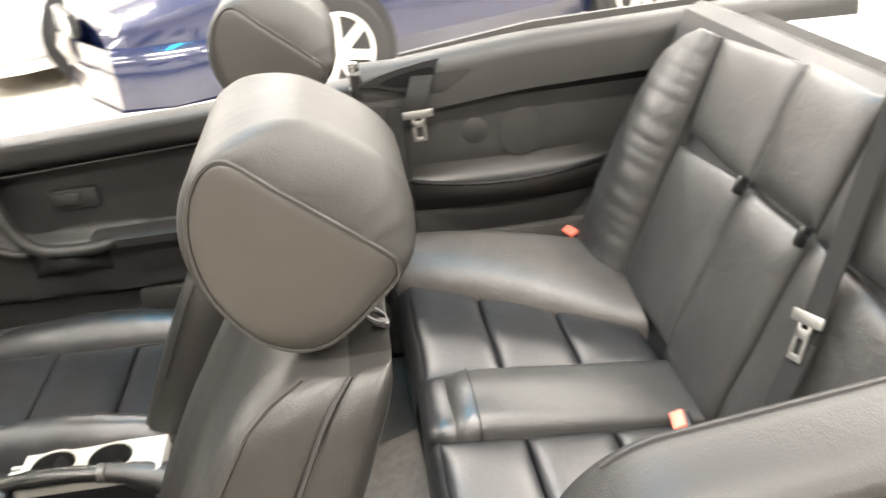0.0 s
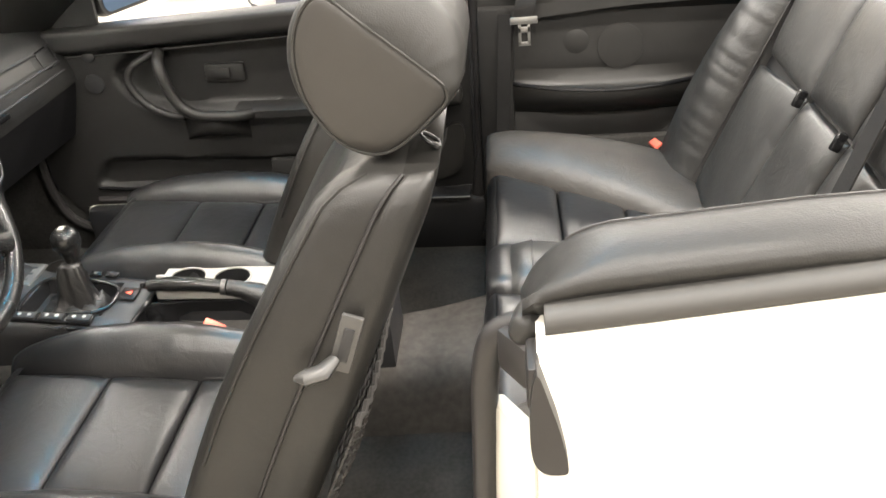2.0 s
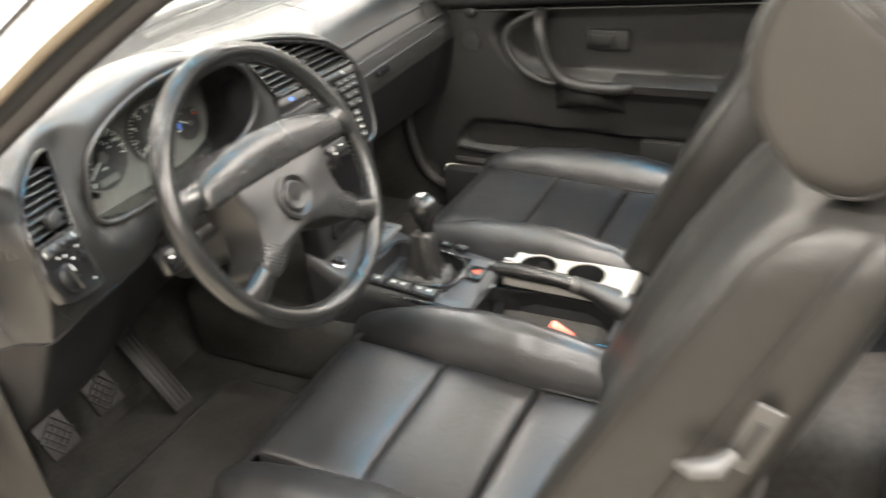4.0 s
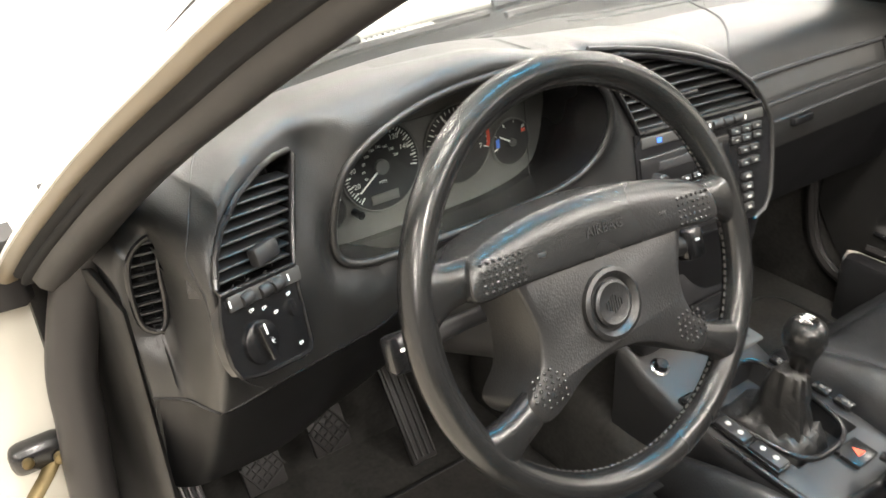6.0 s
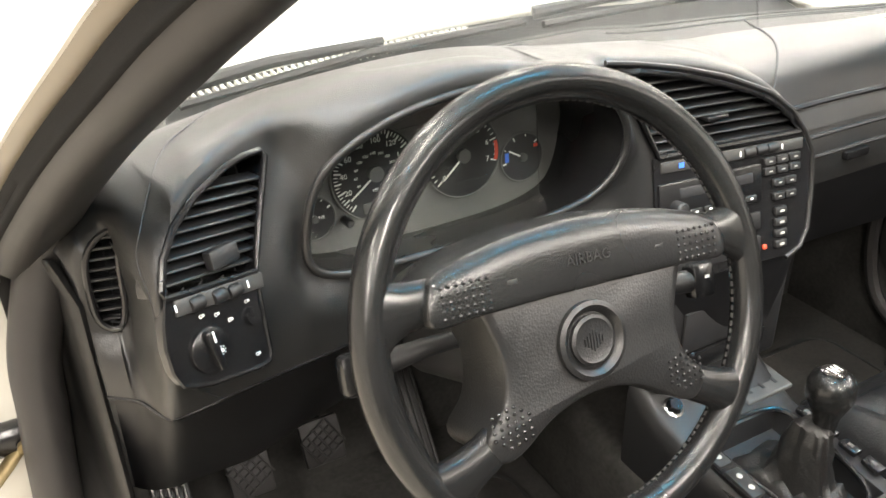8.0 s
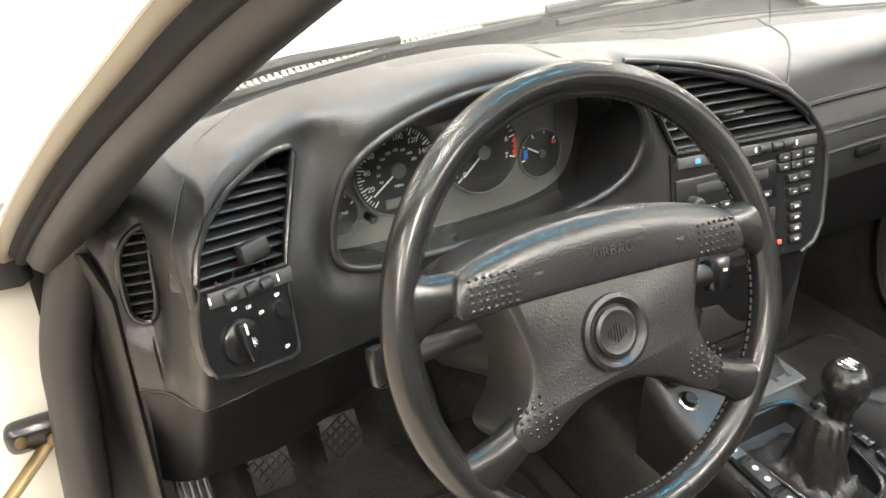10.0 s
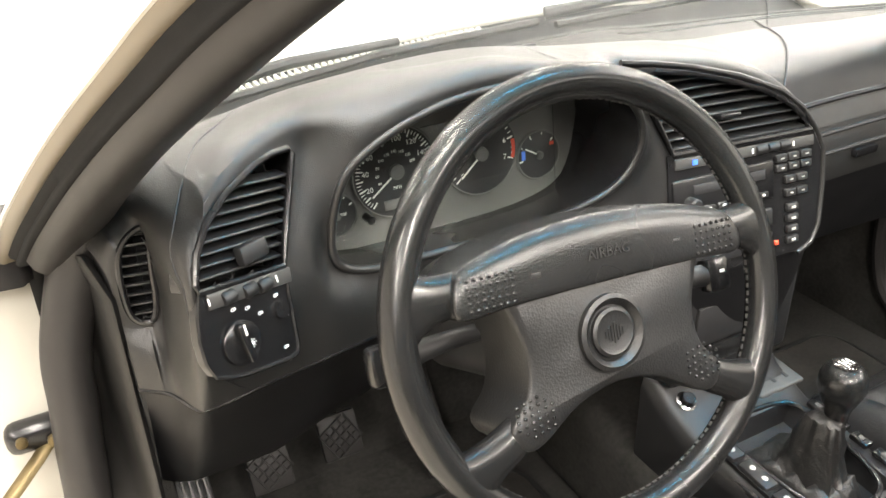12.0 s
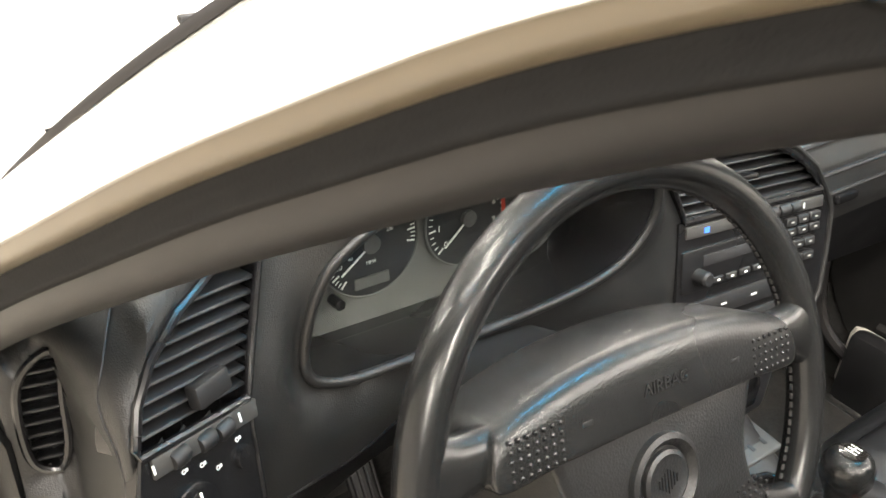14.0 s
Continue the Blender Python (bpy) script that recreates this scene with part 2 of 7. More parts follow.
def pad(bm, a, b, c, d, up, crown=0.012, depth=0.04, n=12, power=4):
    """A stuffed panel over the corners a, b, c, d (in a ring), swelling along up."""
    a, b, c, d, up = Vector(a), Vector(b), Vector(c), Vector(d), Vector(up).normalized()
    grid = []
    for i in range(n + 1):
        u = 0.5 - 0.5 * math.cos(math.pi * i / n)
        row = []
        for j in range(n + 1):
            v = 0.5 - 0.5 * math.cos(math.pi * j / n)
            p = (a * (1 - u) + b * u) * (1 - v) + (d * (1 - u) + c * u) * v
            f = (1 - abs(2 * u - 1) ** power) * (1 - abs(2 * v - 1) ** power)
            row.append(bm.verts.new(p + up * crown * math.sqrt(max(f, 0))))
        grid.append(row)
    for i in range(n):
        for j in range(n):
            bm.faces.new((grid[i][j], grid[i + 1][j], grid[i + 1][j + 1], grid[i][j + 1]))
    rim = [grid[i][0] for i in range(n)] + [grid[n][j] for j in range(n)] + [grid[i][n] for i in range(n, 0, -1)] + [grid[0][j] for j in range(n, 0, -1)]
    low = [bm.verts.new(v.co - up * depth) for v in rim]
    m = len(rim)
    for i in range(m):
        k = (i + 1) % m
        bm.faces.new((rim[i], low[i], low[k], rim[k]))
    bm.faces.new(low)
    return bm


def lerp(table, x):
    """Smooth value between (x, value) pairs."""
    if x <= table[0][0]:
        return table[0][1]
    for (x0, v0), (x1, v1) in zip(table, table[1:]):
        if x <= x1:
            t = (x - x0) / (x1 - x0)
            t = t * t * (3 - 2 * t)
            return v0 + (v1 - v0) * t
    return table[-1][1]


def glide(table, x):
    """Value between (x, value) pairs with an even slope through them, and no overshoot."""
    n = len(table)
    steps = [(table[i + 1][1] - table[i][1]) / (table[i + 1][0] - table[i][0]) for i in range(n - 1)]
    slopes = [steps[0]] + [0.0 if a * b <= 0 else 2 * a * b / (a + b) for a, b in zip(steps, steps[1:])] + [steps[-1]]
    x = max(table[0][0], min(table[-1][0], x))
    for i in range(n - 1):
        if x <= table[i + 1][0]:
            h = table[i + 1][0] - table[i][0]
            t = (x - table[i][0]) / h
            a, b = table[i][1], table[i + 1][1]
            return (2 * t ** 3 - 3 * t * t + 1) * a + (t ** 3 - 2 * t * t + t) * h * slopes[i] + (3 * t * t - 2 * t ** 3) * b + (t ** 3 - t * t) * h * slopes[i + 1]
    return table[-1][1]


def ring_rect(cx, cy, hx, hy, r, k=5):
    """A rounded rectangle as (x, y) pairs."""
    out = []
    for sx, sy, a0 in ((1, 1, 0), (-1, 1, 90), (-1, -1, 180), (1, -1, 270)):
        for i in range(k + 1):
            a = radians(a0 + 90 * i / k)
            out.append((cx + sx * (hx - r) + r * math.cos(a), cy + sy * (hy - r) + r * math.sin(a)))
    return out


def inside(poly, x, y):
    hit = False
    for (x0, y0), (x1, y1) in zip(poly, poly[1:] + poly[:1]):
        if (y0 > y) != (y1 > y) and x < x0 + (y - y0) / (y1 - y0) * (x1 - x0):
            hit = not hit
    return hit


def frame_of(o, ex, ey):
    """A pose from an origin and two directions."""
    ex = Vector(ex).normalized()
    ey = Vector(ey)
    ey = (ey - ex * ex.dot(ey)).normalized()
    ez = ex.cross(ey)
    m = Matrix((ex, ey, ez)).transposed().to_4x4()
    return Matrix.Translation(o) @ m


def soft_outline(pts, n=5):
    return [(p.x, p.y) for p in smooth_path([(x, y, 0) for x, y in pts], n, closed=True)]


def lettering(name, text, size, m, material, parent):
    """Flat raised lettering in the built-in font."""
    cu = bpy.data.curves.new("lettering", "FONT")
    cu.body, cu.size, cu.extrude, cu.align_x, cu.align_y = text, size, 0.00015, "CENTER", "CENTER"
    cu.resolution_u = 2
    tmp = bpy.data.objects.new("lettering", cu)
    me = bpy.data.meshes.new_from_object(tmp)
    bpy.data.objects.remove(tmp)
    bpy.data.curves.remove(cu)
    bm = B()
    bm.from_mesh(me)
    bpy.data.meshes.remove(me)
    bmesh.ops.transform(bm, matrix=m, verts=bm.verts)
    return part(name, bm, material, parent)


def scale_about(poly, k):
    cx, cy = sum(p[0] for p in poly) / len(poly), sum(p[1] for p in poly) / len(poly)
    return [(cx + (x - cx) * k, cy + (y - cy) * k) for x, y in poly]


def tray(bm, poly, m, depth, wall=0.0):
    """An open recess: side walls and a floor below the outline."""
    rings = [[m @ Vector((x, y, 0)) for x, y in poly], [m @ Vector((x, y, -depth)) for x, y in poly]]
    loft(bm, rings, caps=False)
    bm.faces.new([bm.verts.new(p) for p in rings[1]])
    return bm


def vent(parent, name, m, poly, lines, depth=0.035, slope=0.0, rim=0.003, tilt=25, fins=5):
    """A slatted air vent: recess, bright-edged frame, tilted slats and upright fins."""
    v = part(name, tray(B(), poly, m, depth), PLASTIC_SMOOTH, parent)
    part("vent_frame", tube(B(), [m @ Vector((x, y, 0.001)) for x, y in poly], rim, 8, closed=True), PLASTIC_SMOOTH, v)
    for v0 in lines:
        us = []
        for (x0, y0), (x1, y1) in zip(poly, poly[1:] + poly[:1]):
            f0, f1 = y0 - v0 - slope * x0, y1 - v0 - slope * x1
            if (f0 > 0) != (f1 > 0):
                us.append(x0 + (x1 - x0) * f0 / (f0 - f1))
        if len(us) < 2:
            continue
        u0, u1 = min(us), max(us)
        if u1 - u0 < 0.01:
            continue
        c = m @ Matrix.Translation(((u0 + u1) / 2, v0 + slope * (u0 + u1) / 2, -0.009)) @ Matrix.Rotation(math.atan(slope), 4, "Z") @ Matrix.Rotation(radians(tilt), 4, "X")
        part("slat", rbox(B(), 0, 0, 0, (u1 - u0) * 0.99, 0.0026, 0.017, 0.0011, c, 1), PLASTIC, v)
    xs = [p[0] for p in poly]
    for k in range(fins):
        u = min(xs) + (max(xs) - min(xs)) * (k + 0.5) / fins
        ys = []
        for (x0, y0), (x1, y1) in zip(poly, poly[1:] + poly[:1]):
            if (x0 > u) != (x1 > u):
                ys.append(y0 + (y1 - y0) * (u - x0) / (x1 - x0))
        if len(ys) >= 2:
            part("fin", rbox(B(), u, (min(ys) + max(ys)) / 2, -0.027, 0.0016, (max(ys) - min(ys)) * 0.97, 0.014, 0.0, m), PLASTIC, v)
    return v


# ---------------- the hall ----------------
HALL = (-7.0, 9.0, -8.0, 8.0)
hx0, hx1, hy0, hy1 = HALL
tagged(part("floor", rbox(B(), (hx0 + hx1) / 2, (hy0 + hy1) / 2, -0.1, hx1 - hx0, hy1 - hy0, 0.2, 0), FLOOR), "light tan sealed concrete hall floor", "floor", kind="structure")
# wall tones shape the light: south darkened, east and west lightened
for nm, cx, cy, sx, sy in (("wall_east", hx1 + 0.1, 0, 0.2, hy1 - hy0), ("wall_west", hx0 - 0.1, 0, 0.2, hy1 - hy0), ("wall_north", (hx0 + hx1) / 2, hy1 + 0.1, hx1 - hx0, 0.2), ("wall_south", (hx0 + hx1) / 2, hy0 - 0.1, hx1 - hx0, 0.2)):
    tagged(part(nm, rbox(B(), cx, cy, ROOF / 2, sx, sy, ROOF, 0), SHADEWALL if nm == "wall_south" else BOUNCEWALL if nm in ("wall_east", "wall_west") else WALL), "unseen hall wall, darkened to keep reflections low" if nm == "wall_south" else "plain white painted hall wall", "wall", kind="structure")
tagged(part("ceiling", rbox(B(), (hx0 + hx1) / 2, (hy0 + hy1) / 2, ROOF + 0.1, hx1 - hx0, hy1 - hy0, 0.2, 0), CEIL), "grey painted hall ceiling", "ceiling", kind="structure")
lamp = None
for lx, ly in LAMPS:
    if lamp is None:
        lamp = thing("ceiling_light", (lx, ly, ROOF), "long white ceiling light with a frosted cover", "ceiling light", "ceiling lights")
        part("housing", rbox(B(), lx, ly, ROOF - 0.03, 0.3, LAMP_LONG + 0.1, 0.06, 0.01), WALL, lamp)
        part("diffuser", rbox(B(), lx, ly, ROOF - 0.068, 0.24, LAMP_LONG, 0.02, 0.006), LENS, lamp)
    else:
        copy_thing(lamp, Matrix.Translation((lx, ly, ROOF)))

bl = thing("blue_ceiling_light", (1.2, -0.25, ROOF), "blue ceiling light panel", "ceiling light")
part("housing", rbox(B(), 1.2, -0.25, ROOF - 0.03, 2.1, 0.22, 0.06, 0.01), WALL, bl)
part("diffuser", rbox(B(), 1.2, -0.25, ROOF - 0.068, 2.0, 0.16, 0.02, 0.006), LENS_BLUE, bl)

# ---------------- car body ----------------
car = thing("convertible_body", (0, 0, 0), "white convertible car body with open roof and dark trim", "car body")


# the inner edge of the windscreen frame, from the dash end up the post and round into the header
FRAME_EDGE = smooth_path([(-0.74, 0.42, 0.757), (-0.729, 0.35, 0.83), (-0.711, 0.283, 0.9), (-0.682, 0.203, 0.971), (-0.651, 0.12, 1.036), (-0.619, 0.034, 1.096), (-0.588, -0.054, 1.155), (-0.551, -0.124, 1.204), (-0.476, -0.176, 1.228), (-0.339, -0.2, 1.241), (-0.144, -0.214, 1.251), (0.0, -0.216, 1.254)], 8)
for _ in range(9):
    FRAME_EDGE = FRAME_EDGE[:1] + [(a + b * 2 + c) / 4 for a, b, c in zip(FRAME_EDGE, FRAME_EDGE[1:], FRAME_EDGE[2:])] + FRAME_EDGE[-1:]
FOOT, CORNER, MIDDLE = 15, 56, len(FRAME_EDGE) - 1


SEAL = ((0.0, 0.0), (-0.005, -0.009), (-0.014, -0.0145), (-0.026, -0.018), (-0.036, -0.0205), (-0.043, -0.0200), (-0.049, -0.013), (-0.0525, -0.003), (-0.051, 0.008), (-0.03, 0.018), (-0.01, 0.016))
GROOVE = ((-0.048, -0.005), (-0.0545, -0.004), (-0.0565, -0.001), (-0.0555, 0.002), (-0.0585, 0.005), (-0.0595, 0.010), (-0.044, 0.012))
GLOSS = ((-0.052, -0.001), (-0.061, 0.001), (-0.067, 0.008), (-0.071, 0.019), (-0.071, 0.028), (-0.066, 0.036), (-0.044, 0.034), (-0.044, 0.006))
LIP = ((-0.054, 0.007), (-0.060, 0.008), (-0.0645, 0.012), (-0.0652, 0.020), (-0.044, 0.018))
SKIN = ((-0.060, 0.0145), (-0.0665, 0.017), (-0.0655, 0.021), (-0.053, 0.033), (-0.030, 0.047), (0.001, 0.060), (0.016, 0.058), (-0.018, 0.008))
GASKET = ((-0.004, 0.0585), (-0.003, 0.0640), (0.003, 0.0650), (0.006, 0.058))


def post(profile, side, first, last):
    """Rings of a profile (inward, up) carried along the frame's edge."""
    out = []
    for i in range(first, last + 1):
        p = FRAME_EDGE[i]
        run = FRAME_EDGE[min(i + 1, MIDDLE)] - FRAME_EDGE[max(i - 1, 0)]
        run = Vector((run.x, run.y)).normalized()
        lean = 1.454 * (1 - 0.09 * min(1.0, max(0.0, (0.02 - p.y) / 0.18)))
        out.append([Vector(((p.x - run.y * dx * lean) * side, p.y + run.x * dx * lean, p.z + dz * 1.29)) for dx, dz in profile])
    return out


for side in (1, -1):
    part("pillar_seal", loft(B(), post(SEAL, side, FOOT - 2, MIDDLE)), RUBBER, car, "thick black rubber seal on the windscreen post", 80)
    part("pillar_groove", loft(B(), post(GROOVE, side, FOOT - 3, MIDDLE)), COWLBLACK, car, angle=80)
    part("pillar_trim", loft(B(), [[p + (Vector((0, 0, 0)) - (p - row[6]) * max(0.0, 1 - i / 9) ** 2) for p in row] for i, row in enumerate(post(GLOSS, side, CORNER - 6, MIDDLE))]), GLOSSY, car, "glossy dark windscreen frame trim", 80)
    # the tan of this return is painted shade and floor reflection
    part("post_return", loft(B(), post(LIP, side, FOOT - 7, MIDDLE)), RETURN, car, "white windscreen post return, its shade and floor reflection painted tan", 80)
    part("windscreen_post", loft(B(), post(SKIN, side, FOOT - 8, MIDDLE)), PAINT, car, "white windscreen post", 80)
    part("screen_gasket", loft(B(), post(GASKET, side, FOOT - 9, MIDDLE)), RUBBER, car, angle=80)
    # the seal goes on down the door opening, over the dash end
    p = FRAME_EDGE[FOOT]
    down = smooth_path([(side * (p.x - 0.016), 0.275, p.z + 0.03), (side * (p.x - 0.036), 0.298, p.z - 0.03), (side * -0.780, 0.306, 0.76), (side * -0.788, 0.308, 0.69), (side * -0.797, 0.312, 0.60), (side * -0.81, 0.32, 0.4), (side * -0.79, 0.28, 0.28)], 8)
    part("door_seal", tube(B(), down, 0.024, 14), RUBBER, car, "thick black rubber door seal")
    rings = []
    for k in range(17):
        z = 0.30 + 0.57 * k / 16
        fore = 0.9 * max(0.0, z - 0.83)
        scoop = min(1.0, max(0.0, (z - 0.55) / 0.09)) * min(1.0, max(0.0, (0.90 - z) / 0.06))
        edge = -0.732 - 0.02 * max(0.0, (z - 0.845) / 0.03) ** 2
        rings.append([Vector((side * x, y, z)) for x, y in ((edge + 0.004, 0.34), (edge + 0.002, 0.236 + fore), (edge - 0.002, 0.232 + fore), (edge - 0.007, 0.238 + fore), (edge - 0.012, 0.252 + fore + 0.012 * scoop), (edge - 0.020, 0.27 + 0.05 * scoop), (edge - 0.029, 0.285 + 0.055 * scoop), (edge - 0.039, 0.295 + 0.05 * scoop), (-0.785, 0.335), (-0.795, 0.335), (-0.795, 0.36), (edge + 0.004, 0.36))])
    part("cheek_panel", loft(B(), rings), DOORSKIN, car, "black moulded dash cheek with a hollow", 60)
    part("post_foot", loft(B(), [[Vector((side * x, y, z)) for x, y in ((-0.79, 0.325), (-0.80, 0.312), (-0.85, 0.318), (-0.865, 0.335), (-0.865, 0.352), (-0.79, 0.352))] for z in (0.832, 0.838, 0.87, 0.90)]), RUBBER, car, "black rubber foot of the windscreen post", 60)
    if side < 0:
        part("pillar_cover", loft(B(), post(((0.11, 0.085), (0.115, 0.05), (0.085, 0.008), (0.05, -0.012), (0.015, -0.022), (-0.02, -0.03), (-0.055, -0.028), (-0.074, -0.01), (-0.076, 0.012), (-0.04, 0.05)), side, FOOT - 8, CORNER)), DOORSKIN, car, "black inner cover of the windscreen post", 60)
bm = B()
n = 16
rows = []
for j in range(n + 1):
    p = FRAME_EDGE[4 + (CORNER - 4) * j // n]
    half = -p.x - 0.008
    rows.append([Vector((half * (2 * i / n - 1), p.y + (0.14 - 0.235 * j / n) * (1 - (2 * i / n - 1) ** 2), p.z + 0.077 - (0.03 - 0.06 * j / n) * (1 - (2 * i / n - 1) ** 2))) for i in range(n + 1)])
loft(bm, rows, closed=False)
pane = part("windscreen", bm, GLASS, car, "clear windscreen glass")
so = pane.modifiers.new("thickness", "SOLIDIFY")
so.thickness = 0.004
pane.visible_shadow = False


def shut(x, y):
    return 0.905 + 0.025 * math.sin(min(1.0, max(0, y - 0.66) / 0.5) * 1.4) - 0.09 * max(0, y - 1.15) ** 1.6 - 0.07 * (x / 0.75) ** 2


bm = B()
loft(bm, [[Vector((x, y, shut(x, y))) for x in [-0.76 + 0.076 * i for i in range(21)]] for y in [0.70 + 0.06 * i for i in range(24)]], closed=False)
hood = part("hood", bm, PAINT, car, "white bonnet with washer nozzles")
so = hood.modifiers.new("thickness", "SOLIDIFY")
so.thickness = 0.02
for sx in (-0.36, 0.30):
    part("washer_nozzle", rbox(B(), sx, 0.86, shut(sx, 0.86) + 0.006, 0.035, 0.018, 0.012, 0.004), PLASTIC, car)
# cowl with its grille, slats painted white for its reflections, and the wipers
part("cowl", loft(B(), [[Vector((x, y, z - 0.06 * (x / 0.75) ** 2)) for y, z in ((0.53, 0.872), (0.58, 0.868), (0.64, 0.872), (0.71, 0.895), (0.71, 0.86), (0.53, 0.84))] for x in [-0.63 + 0.105 * i for i in range(13)]]), COWLBLACK, car)
for side in (1, -1):
    bm = B()
    loft(bm, [[Vector((side * x, y, 0.835 + (shut(x, 0.7) - 0.829) * min(1.0, (y - 0.42) / 0.24))) for x in (0.60, 0.64, 0.68, 0.72, 0.76, 0.80)] for y in (0.42, 0.48, 0.54, 0.60, 0.66, 0.70, 0.74)], closed=False)
    so = part("fender_corner", bm, PAINT, car, "white wing corner beside the cowl").modifiers.new("thickness", "SOLIDIFY")
    so.thickness = 0.012
for i in range(46):
    x = -0.56 + 0.0105 * i
    part("cowl_glint_slat", rbox(B(), x, 0.675, 0.892 - 0.06 * (x / 0.75) ** 2, 0.0045, 0.03, 0.008, 0.001, None, 1), PAINT, car)
for nm, a, b in (("wiper", (-0.56, 0.565, 0.890), (-0.02, 0.62, 0.908)), ("wiper", (0.0, 0.60, 0.905), (0.58, 0.60, 0.893))):
    a, b = Vector(a), Vector(b)
    w = thing(nm, a, "black windscreen wiper resting below the glass", "wiper", "windscreen wipers")
    part("blade", tube(B(), [a, a.lerp(b, 0.5) + Vector((0, 0.012, 0.006)), b], 0.006, 6), RUBBER, w)
    part("arm", tube(B(), [a.lerp(b, 0.05) + Vector((0, 0.07, 0.0)), a.lerp(b, 0.25) + Vector((0, 0.03, 0.018)), a.lerp(b, 0.55) + Vector((0, 0.016, 0.016))], [0.011, 0.008, 0.006], 8), PLASTIC, w)
# floor pan, tunnel, sills, bulkheads
part("floor_pan", rbox(B(), 0, -0.3, 0.17, 1.46, 2.4, 0.04, 0.01), CARPET, car, "charcoal carpeted floor")
rings = []
for y, h, x0, x1 in ((-0.35, 0.14, -0.1, 0.13), (-0.55, 0.14, -0.085, 0.115), (-0.70, 0.14, -0.075, 0.16), (-0.86, 0.15, -0.07, 0.215)):
    rings.append([Vector((x, y, 0.185 + z)) for x, z in ((x0 - 0.035, 0.0), (x0 - 0.022, h * 0.6), (x0 - 0.012, h * 0.86), (x0 + 0.012, h * 0.985), (x0 + 0.04, h), (x1 - 0.03, h), (x1 - 0.008, h * 0.97), (x1 + 0.006, h * 0.8), (x1 + 0.02, 0.0))])
part("tunnel", loft(B(), rings, closed=False), TUNNELPILE, car, "grey carpeted tunnel between the seats", 50)
part("tunnel_front", rbox(B(), 0.02, 0.125, 0.28, 0.27, 0.95, 0.2, 0.04, None, 3), CARPET, car)
part("rear_riser", rbox(B(), 0, -0.9, 0.27, 1.3, 0.06, 0.22, 0.02), CARPET, car)
for side in (1, -1):
    part("kick_panel", rbox(B(), side * 0.725, 0.50, 0.5, 0.03, 0.34, 0.66, 0.008), CARPET, car, "charcoal carpeted kick panel")
    if side > 0:
        part("centre_post", rbox(B(), side * 0.735, -0.83, 0.55, 0.08, 0.07, 0.66, 0.015), PLASTIC, car)
    part("sill", rbox(B(), side * 0.74, -0.25, 0.26, 0.11, 1.2, 0.16, 0.03), JAMB, car)
    part("sill_trim", rbox(B(), side * 0.68, -0.25, 0.255, 0.05, 1.16, 0.17, 0.02), PLASTIC, car)
    part("sill_seal", tube(B(), [(side * 0.705, 0.3, 0.35), (side * 0.705, -0.2, 0.345), (side * 0.705, -0.8, 0.35)], 0.012, 8), RUBBER, car)
part("scuff_plate", rbox(B(), 0.668, -0.45, 0.352, 0.07, 0.62, 0.012, 0.004), PLASTIC, car, "black plastic sill plate")
part("scuff_edge", tube(B(), [(0.632, -0.16, 0.356), (0.632, -0.76, 0.356)], 0.003, 6), STEELTRIM, car)
part("firewall", rbox(B(), 0, 0.64, 0.46, 1.44, 0.06, 0.62, 0.01), CARPET, car)
part("rear_bulkhead", rbox(B(), 0, -1.66, 0.55, 1.5, 0.06, 0.8, 0.01), CARPET, car)
